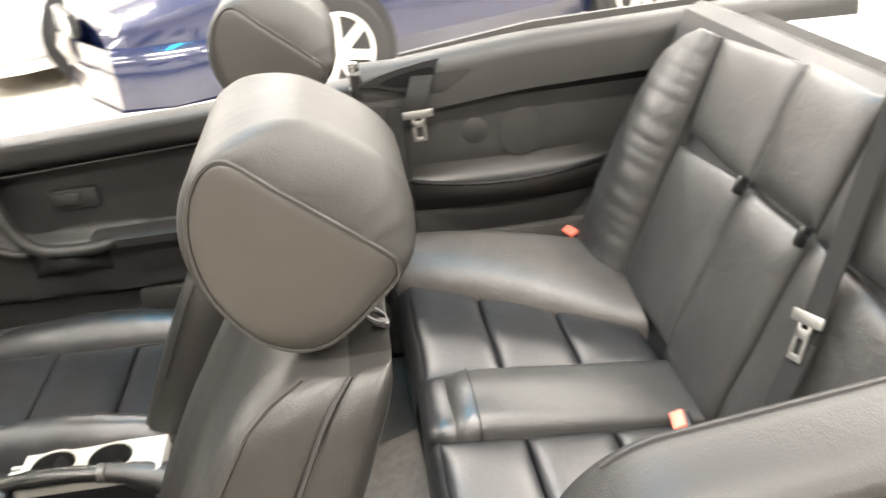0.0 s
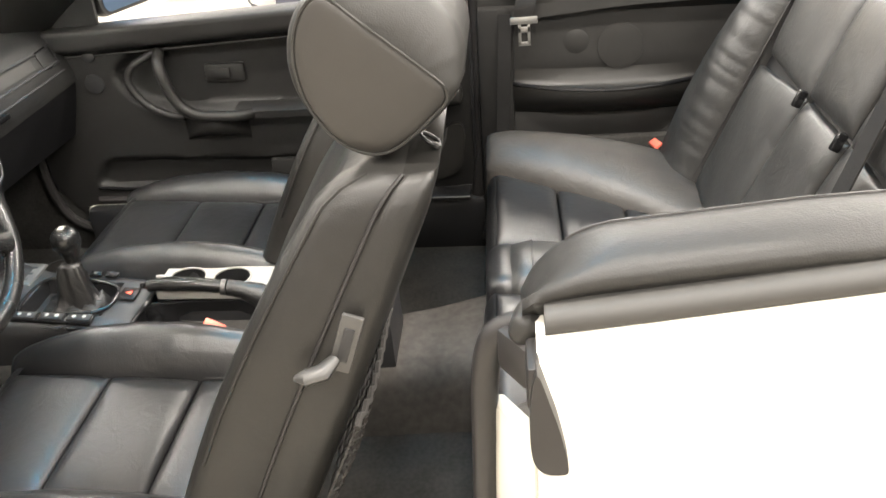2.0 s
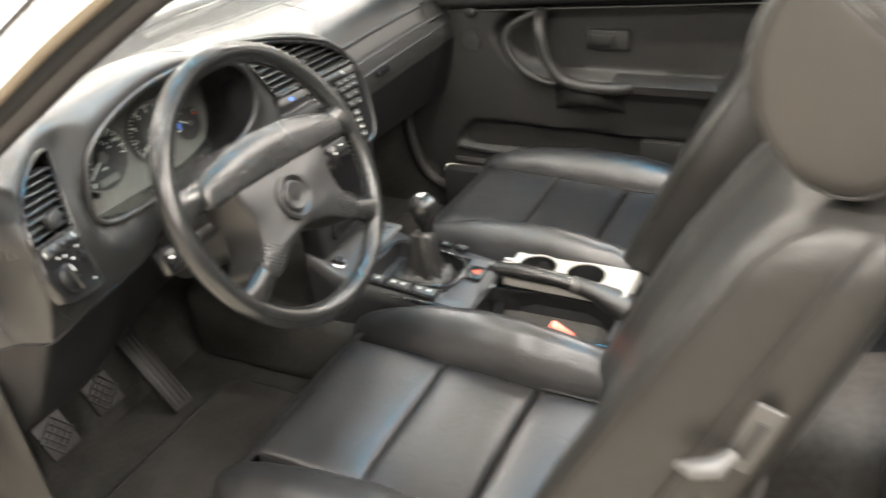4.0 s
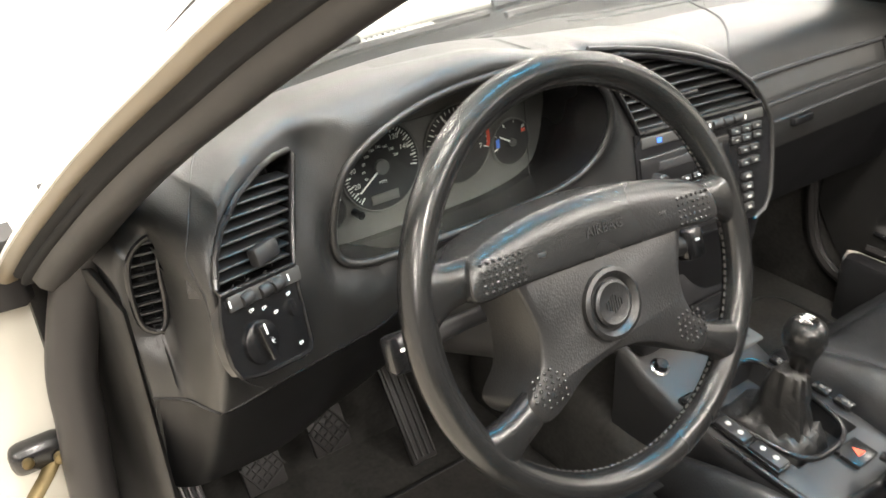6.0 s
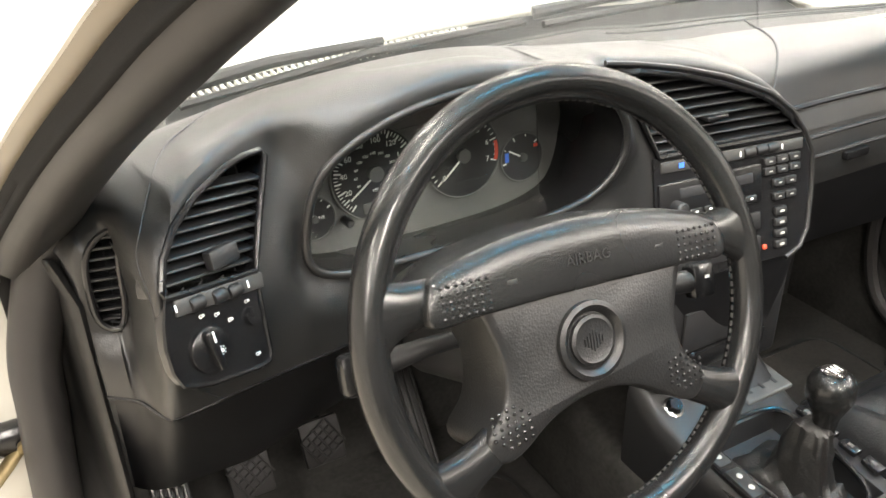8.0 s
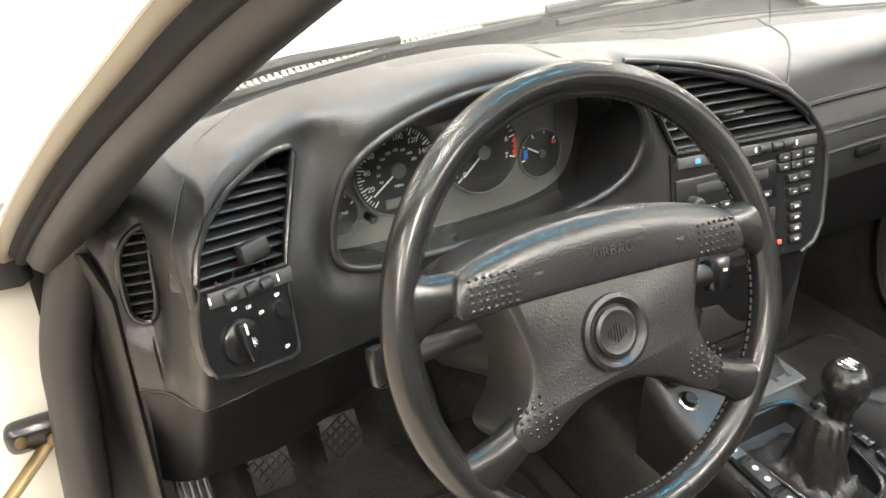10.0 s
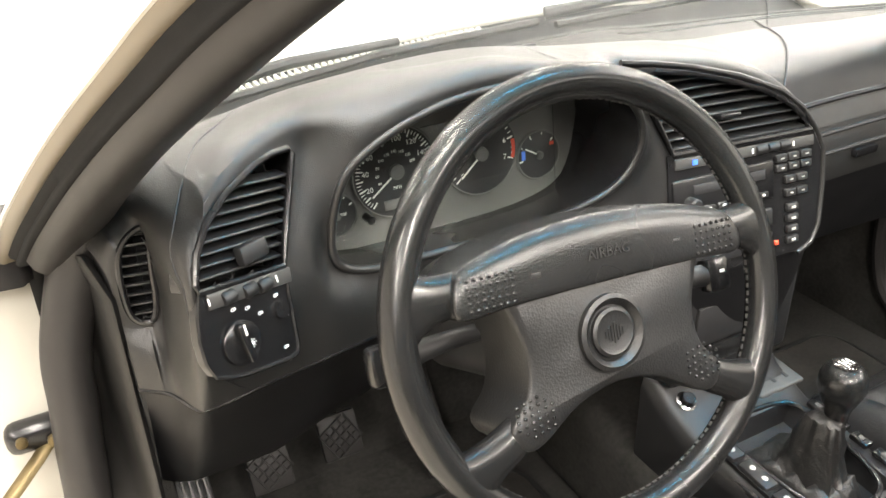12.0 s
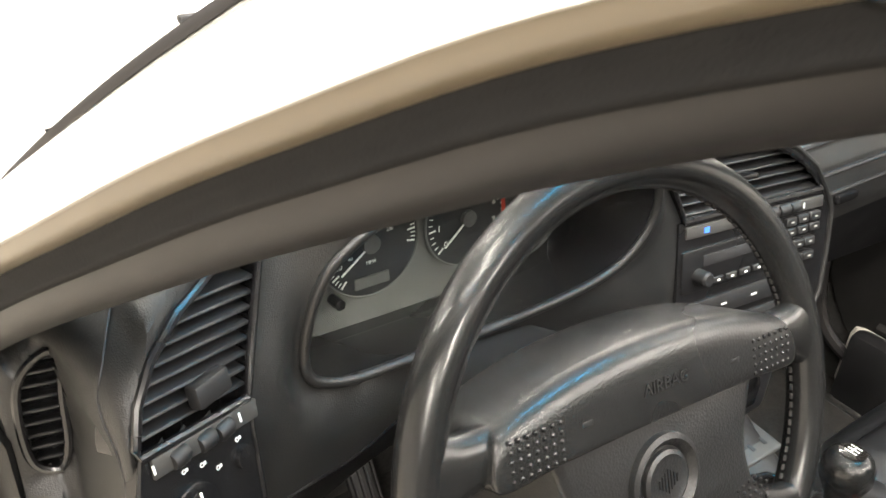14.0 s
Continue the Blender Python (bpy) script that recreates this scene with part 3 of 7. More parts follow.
# quarters with their shut faces
for side in (1, -1):
    rings = []
    for k in range(16):
        y = -0.885 - 0.075 * k
        xo = 0.768 - 0.03 * (k / 15) ** 1.5
        zt = 0.907 + 0.125 * min(0.3, 0.075 * k) + 0.03 * max(0.0, 0.075 * k - 0.3)
        rings.append([Vector((side * x, y, z)) for x, z in ((xo, zt), (xo + 0.012, zt - 0.01), (xo + 0.035, zt - 0.12), (xo + 0.05, zt - 0.26), (xo + 0.045, zt - 0.45), (xo + 0.03, 0.25), (xo - 0.05, 0.25), (xo - 0.05, zt - 0.005))])
    part("quarter_panel", loft(B(), rings), PAINT, car, "white rear quarter panel", 50)
    rail = [Vector((side * (0.764 - 0.03 * (k / 15) ** 1.5), -0.893 - 0.0755 * k, 0.921 + 0.125 * min(0.3, 0.0755 * k) + 0.03 * max(0.0, 0.0755 * k - 0.3))) for k in range(16)]
    part("belt_rail", loft(B(), [[p + Vector((side * dx, 0, dz)) for dx, dz in ((0.012, -0.016), (0.015, -0.008), (0.010, 0.002), (-0.004, 0.006), (-0.02, 0.006), (-0.02, -0.016))] for p in rail]), RAIL, car, "satin silver beltline rail", 50)
    pads = []
    for k in range(30):
        y = (-0.873 if side < 0 else -0.80) - (0.009 * k if k < 11 else 0.1 + 0.056 * (k - 11))
        t = max(0.0, min(1.0, (-0.873 - y) / 1.13))
        xo = 0.754 - 0.03 * t ** 1.5
        zt = (0.930 if side < 0 else 0.883) + 0.04 * t + 0.018 * min(1.0, t / 0.25)
        drop = 0.092 * (1 - math.sqrt(max(0.0, 1 - max(0.0, (y + 0.968) / 0.097) ** 2))) if side < 0 else 0.0
        pads.append([Vector((side * (xo + dx * (1 - 1.2 * drop)), y, zt + (dz if dz < 0 or side > 0 else 0.7 * dz) - drop * min(1.0, (dz + 0.07) / 0.11) * (0.3 if dx > -0.01 else 0.65 if dx > -0.03 else 1.0))) for dx, dz in ((0.0, -0.002), (0.006, 0.012), (0.0, 0.026), (-0.014, 0.037), (-0.034, 0.042), (-0.058, 0.044), (-0.08, 0.038), (-0.094, 0.026), (-0.1, 0.005), (-0.102, -0.07), (-0.04, -0.07))])
    if side < 0:
        part("belt_seam", tube(B(), [row[6] + Vector((0, 0, 0.0005)) for row in pads[5:18]], 0.002, 6), RUBBER, car)
    part("belt_pad", loft(B(), pads), PADVINYL, car, "dark grey padded vinyl beltline trim", 70)
    if side < 0:
        part("pad_corner", rbox(B(), 0, 0, 0, 0.05, 0.03, 0.036, 0.014, pose(side * 0.735, -0.878, 0.893, 25, 0, side * 12), 4), PADVINYL, car, "pinched vinyl corner of the pad")
    shutm = frame_of((side * 0.772, -0.882, 0.6), (-side * 0.11, 0.075, 0), (0, 0, 1))
    if side > 0:
        continue
    part("shut_face", rbox(B(), 0.045, -0.13, 0.012 if side < 0 else -0.012, 0.085, 0.6, 0.02, 0.006, shutm), JAMB, car, "cream painted door shut face")
    run = smooth_path([(0.035, 0.285, 0.045), (0.060, 0.275, 0.012), (0.078, 0.23, -0.002), (0.088, 0.1, -0.003), (0.097, -0.1, -0.003), (0.102, -0.3, -0.003)], 6)
    part("shut_seal", tube(B(), [shutm @ p for p in run], [0.009 + 0.006 * min(1.0, i / 9) for i in range(len(run))], 10), RUBBER, car, "black rubber shut seal")
    part("shut_flap", prism(B(), soft_outline([(-0.884, 0.892), (-0.878, 0.86), (-0.877, 0.82), (-0.880, 0.79), (-0.890, 0.775), (-0.906, 0.773), (-0.913, 0.78), (-0.906, 0.82), (-0.895, 0.86)], 3), 0.024, frame_of((side * 0.818, 0, 0), (0, 1, 0), (0, 0, 1))), RUBBER, car, "black rubber flap on the quarter edge")
    part("quarter_cap", rbox(B(), side * 0.764, -0.881, 0.866, 0.088, 0.012, 0.05, 0.005), RUBBER, car, "black rubber cap of the quarter edge")
    part("striker", rbox(B(), 0.04, -0.02, -0.004 if side < 0 else 0.004, 0.05, 0.03, 0.03, 0.006, shutm), PLASTIC, car)
    part("shut_cap", rbox(B(), 0.03, 0.258, 0.004, 0.055, 0.05, 0.02, 0.009, shutm), RUBBER, car)
# the ends of the body and its wheels
part("nose_panel", loft(B(), [[Vector((x, y, z)) for x in [-0.8 + 0.16 * i for i in range(11)]] for y, z in ((2.07, 0.80), (2.16, 0.74), (2.2, 0.6), (2.2, 0.45), (2.14, 0.25))], closed=False), PAINT, car, "white nose and bumper", 60)
part("rear_deck", loft(B(), [[Vector((x, y, z - 0.03 * (x / 0.72) ** 2)) for x in [-0.74 + 0.148 * i for i in range(11)]] for y, z in ((-1.6, 0.93), (-1.75, 0.945), (-2.1, 0.94), (-2.24, 0.91), (-2.28, 0.8), (-2.28, 0.4), (-2.22, 0.25))], closed=False), PAINT, car, "white rear deck and tail", 60)
for wx in (-0.76, 0.76):
    for wy in (1.22, -1.5):
        w = Matrix.Translation((wx, wy, 0.31)) @ Matrix.Rotation(math.copysign(math.pi / 2, wx), 4, "Y")
        ty = part("tyre", lathe(B(), [(0.2, 0.06), (0.225, 0.07), (0.29, 0.066), (0.31, 0.045), (0.31, -0.09), (0.2, -0.1)], w, 36), TYRE, car)
        part("rim", lathe(B(), [(0.2, 0.05), (0.18, 0.04), (0.06, 0.055), (0.0005, 0.06)], w, 30), ALLOY, ty, "silver alloy rim")
# front shut face at the hinge side, and the fender
for side in (1, -1):
    part("hinge_face", rbox(B(), side * 0.85, 0.375, 0.55, 0.16, 0.03, 0.68, 0.01), JAMB, car, "cream painted hinge face")
    rings = []
    for k in range(10):
        y = 0.39 + 0.14 * k
        z = 0.875 - 0.03 * (k / 9) ** 2
        rings.append([Vector((side * x, y, zz)) for x, zz in ((0.74, z), (0.78, z - 0.02), (0.83, z - 0.12), (0.86, z - 0.3), (0.84, 0.2), (0.76, 0.2), (0.74, z - 0.04))])
    part("front_fender", loft(B(), rings), PAINT, car, "white front fender", 60)
strap = thing("door_check_strap", (-0.84, 0.34, 0.62), "worn metal door check strap on the hinge face", "hinge")
part("strap_bar", tube(B(), [(-0.812, 0.352, 0.637), (-0.835, 0.325, 0.628), (-0.875, 0.285, 0.613), (-0.95, 0.2, 0.585)], 0.009, 8, flat=0.5), BRASS, strap)
part("strap_bracket", rbox(B(), -0.832, 0.349, 0.644, 0.058, 0.03, 0.034, 0.012, None, 3), PLASTIC_SMOOTH, strap, "black greased bracket")
part("bolt", lathe(B(), [(0.007, 0), (0.007, 0.006), (0.001, 0.008)], pose(-0.815, 0.332, 0.642, 90, 0, 0), 10), BRASS, strap)
part("bolt", lathe(B(), [(0.006, 0), (0.006, 0.005), (0.001, 0.007)], pose(-0.845, 0.332, 0.650, 90, 0, 0), 10), BRASS, strap)


def dist_in(poly, x, y):
    """Distance to an outline, negative inside."""
    best = 9.0
    for (ax, ay), (bx, by) in zip(poly, poly[1:] + poly[:1]):
        dx, dy = bx - ax, by - ay
        t = max(0.0, min(1.0, ((x - ax) * dx + (y - ay) * dy) / max(1e-9, dx * dx + dy * dy)))
        best = min(best, math.hypot(x - ax - dx * t, y - ay - dy * t))
    return -best if inside(poly, x, y) else best


# ---------------- dashboard ----------------
dash = thing("dashboard", (0, 0.3, 0.6), "black textured vinyl dashboard with slatted vents", "dashboard")
STATIONS = (
    (-0.755, ((0.46, 0.880), (0.38, 0.893), (0.31, 0.893), (0.262, 0.872), (0.242, 0.82), (0.222, 0.745), (0.235, 0.58))),
    (-0.718, ((0.463, 0.884), (0.383, 0.902), (0.305, 0.912), (0.262, 0.895), (0.236, 0.84), (0.200, 0.745), (0.215, 0.58))),
    (-0.686, ((0.467, 0.89), (0.385, 0.918), (0.288, 0.935), (0.172, 0.912), (0.130, 0.84), (0.160, 0.745), (0.21, 0.58))),
    (-0.62, ((0.475, 0.895), (0.385, 0.93), (0.285, 0.957), (0.2, 0.945), (0.16, 0.86), (0.170, 0.745), (0.21, 0.58))),
    (-0.52, ((0.49, 0.90), (0.40, 0.94), (0.30, 0.975), (0.215, 0.965), (0.193, 0.87), (0.185, 0.745), (0.22, 0.60))),
    (-0.36, ((0.52, 0.905), (0.42, 0.94), (0.30, 0.985), (0.205, 0.985), (0.2, 0.885), (0.205, 0.78), (0.24, 0.62))),
)
STATIONS_RIGHT = (
    (-0.18, ((0.545, 0.90), (0.44, 0.927), (0.32, 0.958), (0.225, 0.950), (0.205, 0.85), (0.19, 0.74), (0.21, 0.60))),
    (-0.06, ((0.55, 0.90), (0.44, 0.918), (0.32, 0.943), (0.220, 0.940), (0.196, 0.84), (0.175, 0.70), (0.19, 0.57))),
    (0.035, ((0.55, 0.90), (0.44, 0.908), (0.31, 0.922), (0.205, 0.906), (0.178, 0.81), (0.16, 0.69), (0.18, 0.56))),
    (0.09, ((0.55, 0.895), (0.45, 0.896), (0.33, 0.902), (0.215, 0.868), (0.172, 0.79), (0.155, 0.69), (0.18, 0.56))),
    (0.118, ((0.548, 0.893), (0.455, 0.893), (0.345, 0.892), (0.25, 0.852), (0.205, 0.78), (0.19, 0.69), (0.21, 0.56))),
    (0.15, ((0.545, 0.89), (0.46, 0.889), (0.37, 0.886), (0.305, 0.862), (0.275, 0.79), (0.255, 0.70), (0.30, 0.55))),
    (0.25, ((0.535, 0.888), (0.46, 0.887), (0.38, 0.882), (0.32, 0.86), (0.285, 0.79), (0.27, 0.70), (0.33, 0.55))),
    (0.73, ((0.48, 0.865), (0.43, 0.86), (0.38, 0.855), (0.325, 0.835), (0.29, 0.78), (0.27, 0.70), (0.31, 0.55))),
)
STATIONS = STATIONS + STATIONS_RIGHT


CUT = 45


def dash_profile(x):
    pts = [Vector((x, glide([(s, p[k][0]) for s, p in STATIONS], x), glide([(s, p[k][1]) for s, p in STATIONS], x))) for k in range(7)]
    prof = smooth_path(pts, 9)
    # the knee panel slopes forward to the footwell
    for i, p in enumerate(prof[CUT:]):
        p.y += 0.05 * i / 9 * max(0.0, min(1.0, (-0.16 - x) / 0.1))
    if x < -0.686:
        # the end face curves inwards below the top
        for p in prof:
            w = max(0.0, min(1.0, (0.892 - p.z) / 0.045))
            p.x = -0.686 + (x + 0.686) * (1 - 0.36 * w * (2 - w))
    return prof


def on_dash(x, k, lift=0.0008):
    prof = dash_profile(x)
    i = int(k)
    f = k - i
    q = prof[i].lerp(prof[min(i + 1, len(prof) - 1)], f)
    return q + Vector((0, -0.3 * lift, lift))


OPENING = soft_outline([(-0.537, 0.845), (-0.512, 0.818), (-0.437, 0.812), (-0.268, 0.814), (-0.19, 0.836), (-0.165, 0.885), (-0.195, 0.935), (-0.28, 0.968), (-0.36, 0.972), (-0.43, 0.963), (-0.493, 0.938), (-0.525, 0.905)], 6)
VENT_M = frame_of((-0.643, 0.136, 0.819), (0.896, 0.443, -0.028), (-0.101, 0.264, 0.959))
VENT_POLY = [(0.104, 0.139), (0.085, 0.140), (0.063, 0.137), (0.027, 0.125), (-0.002, 0.108), (-0.020, 0.088), (-0.030, 0.066), (-0.031, 0.059), (0.060, 0.044), (0.067, 0.058), (0.083, 0.088), (0.108, 0.133)]
STACK_M = frame_of((-0.094, 0.199, 0.84), (0.994, -0.10, 0), (0, 0.23, 0.973))
STACK_VENT = [(-0.075, 0.114), (-0.045, 0.109), (0.008, 0.098), (0.040, 0.089), (0.071, 0.079), (0.105, 0.067), (0.132, 0.054), (0.152, 0.041), (0.170, 0.024), (0.182, 0.006), (-0.022, 0.009), (-0.042, 0.052)]
DEM = frame_of((-0.71, 0.238, 0.85), (0.93, -0.2, 0), (0.03, 0.12, 1))
DEMP = soft_outline([(0.018, 0.046), (0.002, 0.042), (-0.010, 0.024), (-0.013, -0.010), (-0.009, -0.036), (0.006, -0.043), (0.0135, -0.024), (0.0155, 0.012)], 4)
HOLES = ((frame_of((0, 0.2, 0), (1, 0, 0), (0, 0, 1)), OPENING, 0.05), (VENT_M, VENT_POLY, 0.012), (STACK_M, STACK_VENT, 0.05), (DEM, DEMP, 0.012))
HOLES = [(m.inverted(), p, d) for m, p, d in HOLES]
xs = [-0.755 + 0.002 * i for i in range(78)] + [-0.599 + 0.003 * i for i in range(241)] + [0.127 + 0.009 * i for i in range(68)]
profiles = [dash_profile(x) for x in xs]
bm = B()
for im, poly, tol in HOLES:
    # lay the pad flush with each fitting
    m = im.inverted()
    grow = 0.05 if poly is VENT_POLY else 0.022 if poly is DEMP else 0.028
    x0, x1 = min(p[0] for p in poly) - grow, max(p[0] for p in poly) + grow
    y0, y1 = min(p[1] for p in poly) - grow, max(p[1] for p in poly) + grow
    for prof in profiles:
        for i in range(10, CUT + 1):
            q = im @ prof[i]
            if abs(q.z) < 0.1 and x0 < q.x < x1 and y0 < q.y < y1:
                d = dist_in(poly, q.x, q.y)
                w = max(0.0, min(1.0, 1 - (d - 0.006) / (grow - 0.006)))
                w = w * w * (3 - 2 * w)
                if poly is VENT_POLY or poly is DEMP:
                    w *= max(0.0, min(1.0, (0.06 - abs(q.z)) / 0.035))
                q.z += (-0.001 - q.z) * w
                prof[i] = m @ q
FLANK = [(a, i) for a in range(1, 50) for i in range(20, CUT) if -0.724 < xs[a] < -0.662]
FREE = []
for a, i in FLANK:
    keep = 1.0
    for im, poly, tol in HOLES:
        q = im @ profiles[a][i]
        if abs(q.z) < 0.03 and poly in (VENT_POLY, DEMP):
            keep = min(keep, max(0.0, min(1.0, (dist_in(poly, q.x, q.y) - 0.004) / 0.008)))
    FREE.append(0.8 * keep)
for _ in range(30):
    eased = [(profiles[a - 1][i] + profiles[a + 1][i] + profiles[a][i - 1] + profiles[a][i + 1]) / 4 for a, i in FLANK]
    for (a, i), q, w in zip(FLANK, eased, FREE):
        profiles[a][i] = profiles[a][i].lerp(q, w)
grid = [[bm.verts.new(p) for p in prof[:CUT + 1]] for prof in profiles]
for a, b in zip(grid, grid[1:]):
    for i in range(CUT):
        c = (a[i].co + b[i + 1].co) / 2
        gone = False
        if i > 12:
            for im, poly, tol in HOLES:
                q = im @ c
                if abs(q.z) < tol and not (poly is VENT_POLY and c.x < -0.684) and inside(poly, q.x, q.y):
                    gone = True
                    break
        if not gone:
            bm.faces.new((a[i], a[i + 1], b[i + 1], b[i]))
part("dash_pad", bm, DASH, dash, "soft black vinyl upper pad")
part("knee_panel", loft(B(), [[p + Vector((0, 0.004, 0)) for p in prof[CUT:]] for prof in profiles[::5]], closed=False), KNEE, dash, "smooth black lower panel")
part("dash_break", tube(B(), [prof[CUT] + Vector((0, 0.001, 0)) for prof in profiles[:150:4]], 0.0022, 6), PLASTIC_SMOOTH, dash)
for x, prof in ((xs[0], profiles[0]), (xs[-1], profiles[-1])):
    bm = B()
    ring = prof + [Vector((prof[-1].x, 0.45, 0.58))]
    loft(bm, [ring, [p + Vector((0.012 if x < 0 else -0.012, 0, 0)) for p in ring]])
    part("dash_end", bm, PLASTIC, dash)
part("windscreen_ledge", tube(B(), [prof[0] + Vector((0, 0.003, -0.002)) for prof in profiles[::10]], 0.006, 8), RUBBER, dash)
for x0, x1, dy in ((-0.66, -0.10, 0.035), (0.05, 0.60, 0.035)):
    part("defroster_slot", tube(B(), [Vector((x, dash_profile(x)[4].y, dash_profile(x)[4].z + 0.0005)) for x in [x0 + (x1 - x0) * i / 14 for i in range(15)]], 0.0035, 6, flat=0.5), DIAL, dash)
def on_pad(x, k):
    a = min(range(len(xs)), key=lambda n: abs(xs[n] - x))
    return profiles[a][int(k)].lerp(profiles[a][int(k) + 1], k - int(k))


crease = smooth_path([on_pad(x, k) for x, k in ((-0.645, 44.6), (-0.665, 42.3), (-0.685, 38), (-0.696, 33), (-0.693, 29), (-0.682, 26), (-0.662, 23), (-0.635, 20.5), (-0.60, 18), (-0.56, 14.5), (-0.51, 10.5), (-0.44, 7.5), (-0.34, 5.5))], 5)
part("pad_crease", tube(B(), crease, 0.0009, 6), DIAL, dash, "fine moulded crease round the vent pod")
# cluster recess with a shelf, and the plate
inner = [(-0.36 + (x + 0.36) * 0.93, 0.875 + (z - 0.875) * 0.9 if z > 0.875 else z - 0.028 * min(1.0, (0.875 - z) / 0.04)) for x, z in OPENING]
bm = B()
rings = []
for k, t in enumerate((0.0, 0.35, 0.7, 1.0)):
    rings.append([Vector((x0 + (x1 - x0) * t, 0.2 + 0.105 * t, z0 + (z1 - z0) * t)) for (x0, z0), (x1, z1) in zip(OPENING, inner)])
loft(bm, rings, caps=False)
part("binnacle_wall", bm, PLASTIC_SMOOTH, dash, angle=80)
part("binnacle_rim", tube(B(), [Vector((x, 0.201, z)) for x, z in OPENING], 0.0045, 10, closed=True), DASH, dash)
cluster = thing("instrument_cluster", (-0.36, 0.3, 0.85), "grey instrument cluster with round black dials", "instrument cluster")
CM = frame_of((-0.36, 0.302, 0.85), (1, 0, 0), (0, 0.12, 1))
part("cluster_plate", prism(B(), scale_about([(x + 0.36, z - 0.85) for x, z in inner], 1.03), 0.004, CM @ Matrix.Translation((0, 0, -0.006))), GREY, cluster)


def dial(name, u, v, r, start, sweep, major, minor, needle, label=""):
    """A round dial: face, rim, ticks and a needle."""
    m = CM @ Matrix.Translation((u, v, 0))
    d = part(name, lathe(B(), [(r, -0.004), (r, 0.0015), (0.0005, 0.0015)], m, 40), DIAL, cluster, label)
    part("dial_ring", tube(B(), [m @ Vector((r * math.cos(a), r * math.sin(a), 0.001)) for a in [2 * math.pi * k / 40 for k in range(40)]], 0.0014, 6, closed=True), GREY, d)
    bm = B()
    for k in range(minor + 1):
        a = radians(start - sweep * k / minor)
        big = k % (minor // major) == 0
        ln = 0.16 * r if big else 0.09 * r
        rbox(bm, r * 0.93 - ln / 2, 0, 0.0019, ln, 0.0016 if big else 0.0008, 0.0004, 0, m @ Matrix.Rotation(a, 4, "Z"))
    part("ticks", bm, INK, d)
    a = radians(needle)
    part("needle", rbox(B(), r * 0.34, 0, 0.004, r * 0.84, 0.0019, 0.001, 0.0003, m @ Matrix.Rotation(a, 4, "Z")), INK, d, "white pointer")
    part("needle_hub", lathe(B(), [(r * 0.17, 0.0015), (r * 0.17, 0.006), (0.0005, 0.007)], m, 16), GREY, d)
    return d, m


sp, spm = dial("speedometer", -0.060, 0.013, 0.051, 229, 240, 16, 48, 216, "black speedometer face with white print")
for k, tx in enumerate(("20", "40", "60", "80", "100", "120", "140")):
    a = radians(204 - 30 * k)
    lettering("number", tx, 0.0085, spm @ Matrix.Translation((0.036 * math.cos(a), 0.036 * math.sin(a), 0.0018)), INK, sp)
for k in range(9):
    a = radians(206 - 23 * k)
    lettering("number", str(40 + 20 * k), 0.0046, spm @ Matrix.Translation((0.0225 * math.cos(a), 0.0225 * math.sin(a), 0.0018)), INK, sp)
lettering("unit", "MPH", 0.005, spm @ Matrix.Translation((0, -0.018, 0.0018)), INK, sp)
part("odometer", rbox(B(), 0, -0.036, 0.002, 0.036, 0.011, 0.002, 0.0006, spm), GREY, sp)
ta, tam = dial("rev_counter", 0.047, 0.010, 0.048, 220, 238, 7, 28, 220, "black rev counter face with a red band")
for k in range(8):
    a = radians(220 - 238 * k / 7)
    lettering("number", str(k), 0.009, tam @ Matrix.Translation((0.033 * math.cos(a), 0.033 * math.sin(a), 0.0018)), INK, ta)
bm = B()
for k in range(9):
    a = radians(220 - 238 * (6.2 + 0.7 * k / 8) / 7)
    rbox(bm, 0.0435, 0, 0.0021, 0.0045, 0.0045, 0.0004, 0, tam @ Matrix.Rotation(a, 4, "Z"))
part("red_band", bm, INK_RED, ta, "red warning band")
fu, fum = dial("fuel_gauge", -0.134, -0.020, 0.0235, 150, 120, 2, 4, 120, "small black fuel gauge")
lettering("word", "GASOLINE", 0.005, fum @ Matrix.Translation((0, 0.0, 0.0018)), INK, fu)
te, tem = dial("temperature_gauge", 0.125, -0.008, 0.029, 190, 150, 2, 4, 150, "small black temperature gauge")
part("blue_mark", rbox(B(), -0.021, 0.003, 0.002, 0.005, 0.011, 0.0005, 0, tem), INK_BLUE, te)
part("red_mark", rbox(B(), 0.019, 0.011, 0.002, 0.006, 0.004, 0.0005, 0, tem), INK_RED, te)
part("reset_knob", lathe(B(), [(0.005, 0), (0.005, 0.016), (0.003, 0.018), (0.0004, 0.018)], CM @ Matrix.Translation((-0.100, -0.030, 0)), 12), PLASTIC_SMOOTH, cluster)
cover = part("dial_cover", rbox(B(), -0.01, -0.005, 0.02, 0.29, 0.13, 0.0015, 0, CM), GLASS, cluster, "clear plastic dial cover")
cover.visible_shadow = False
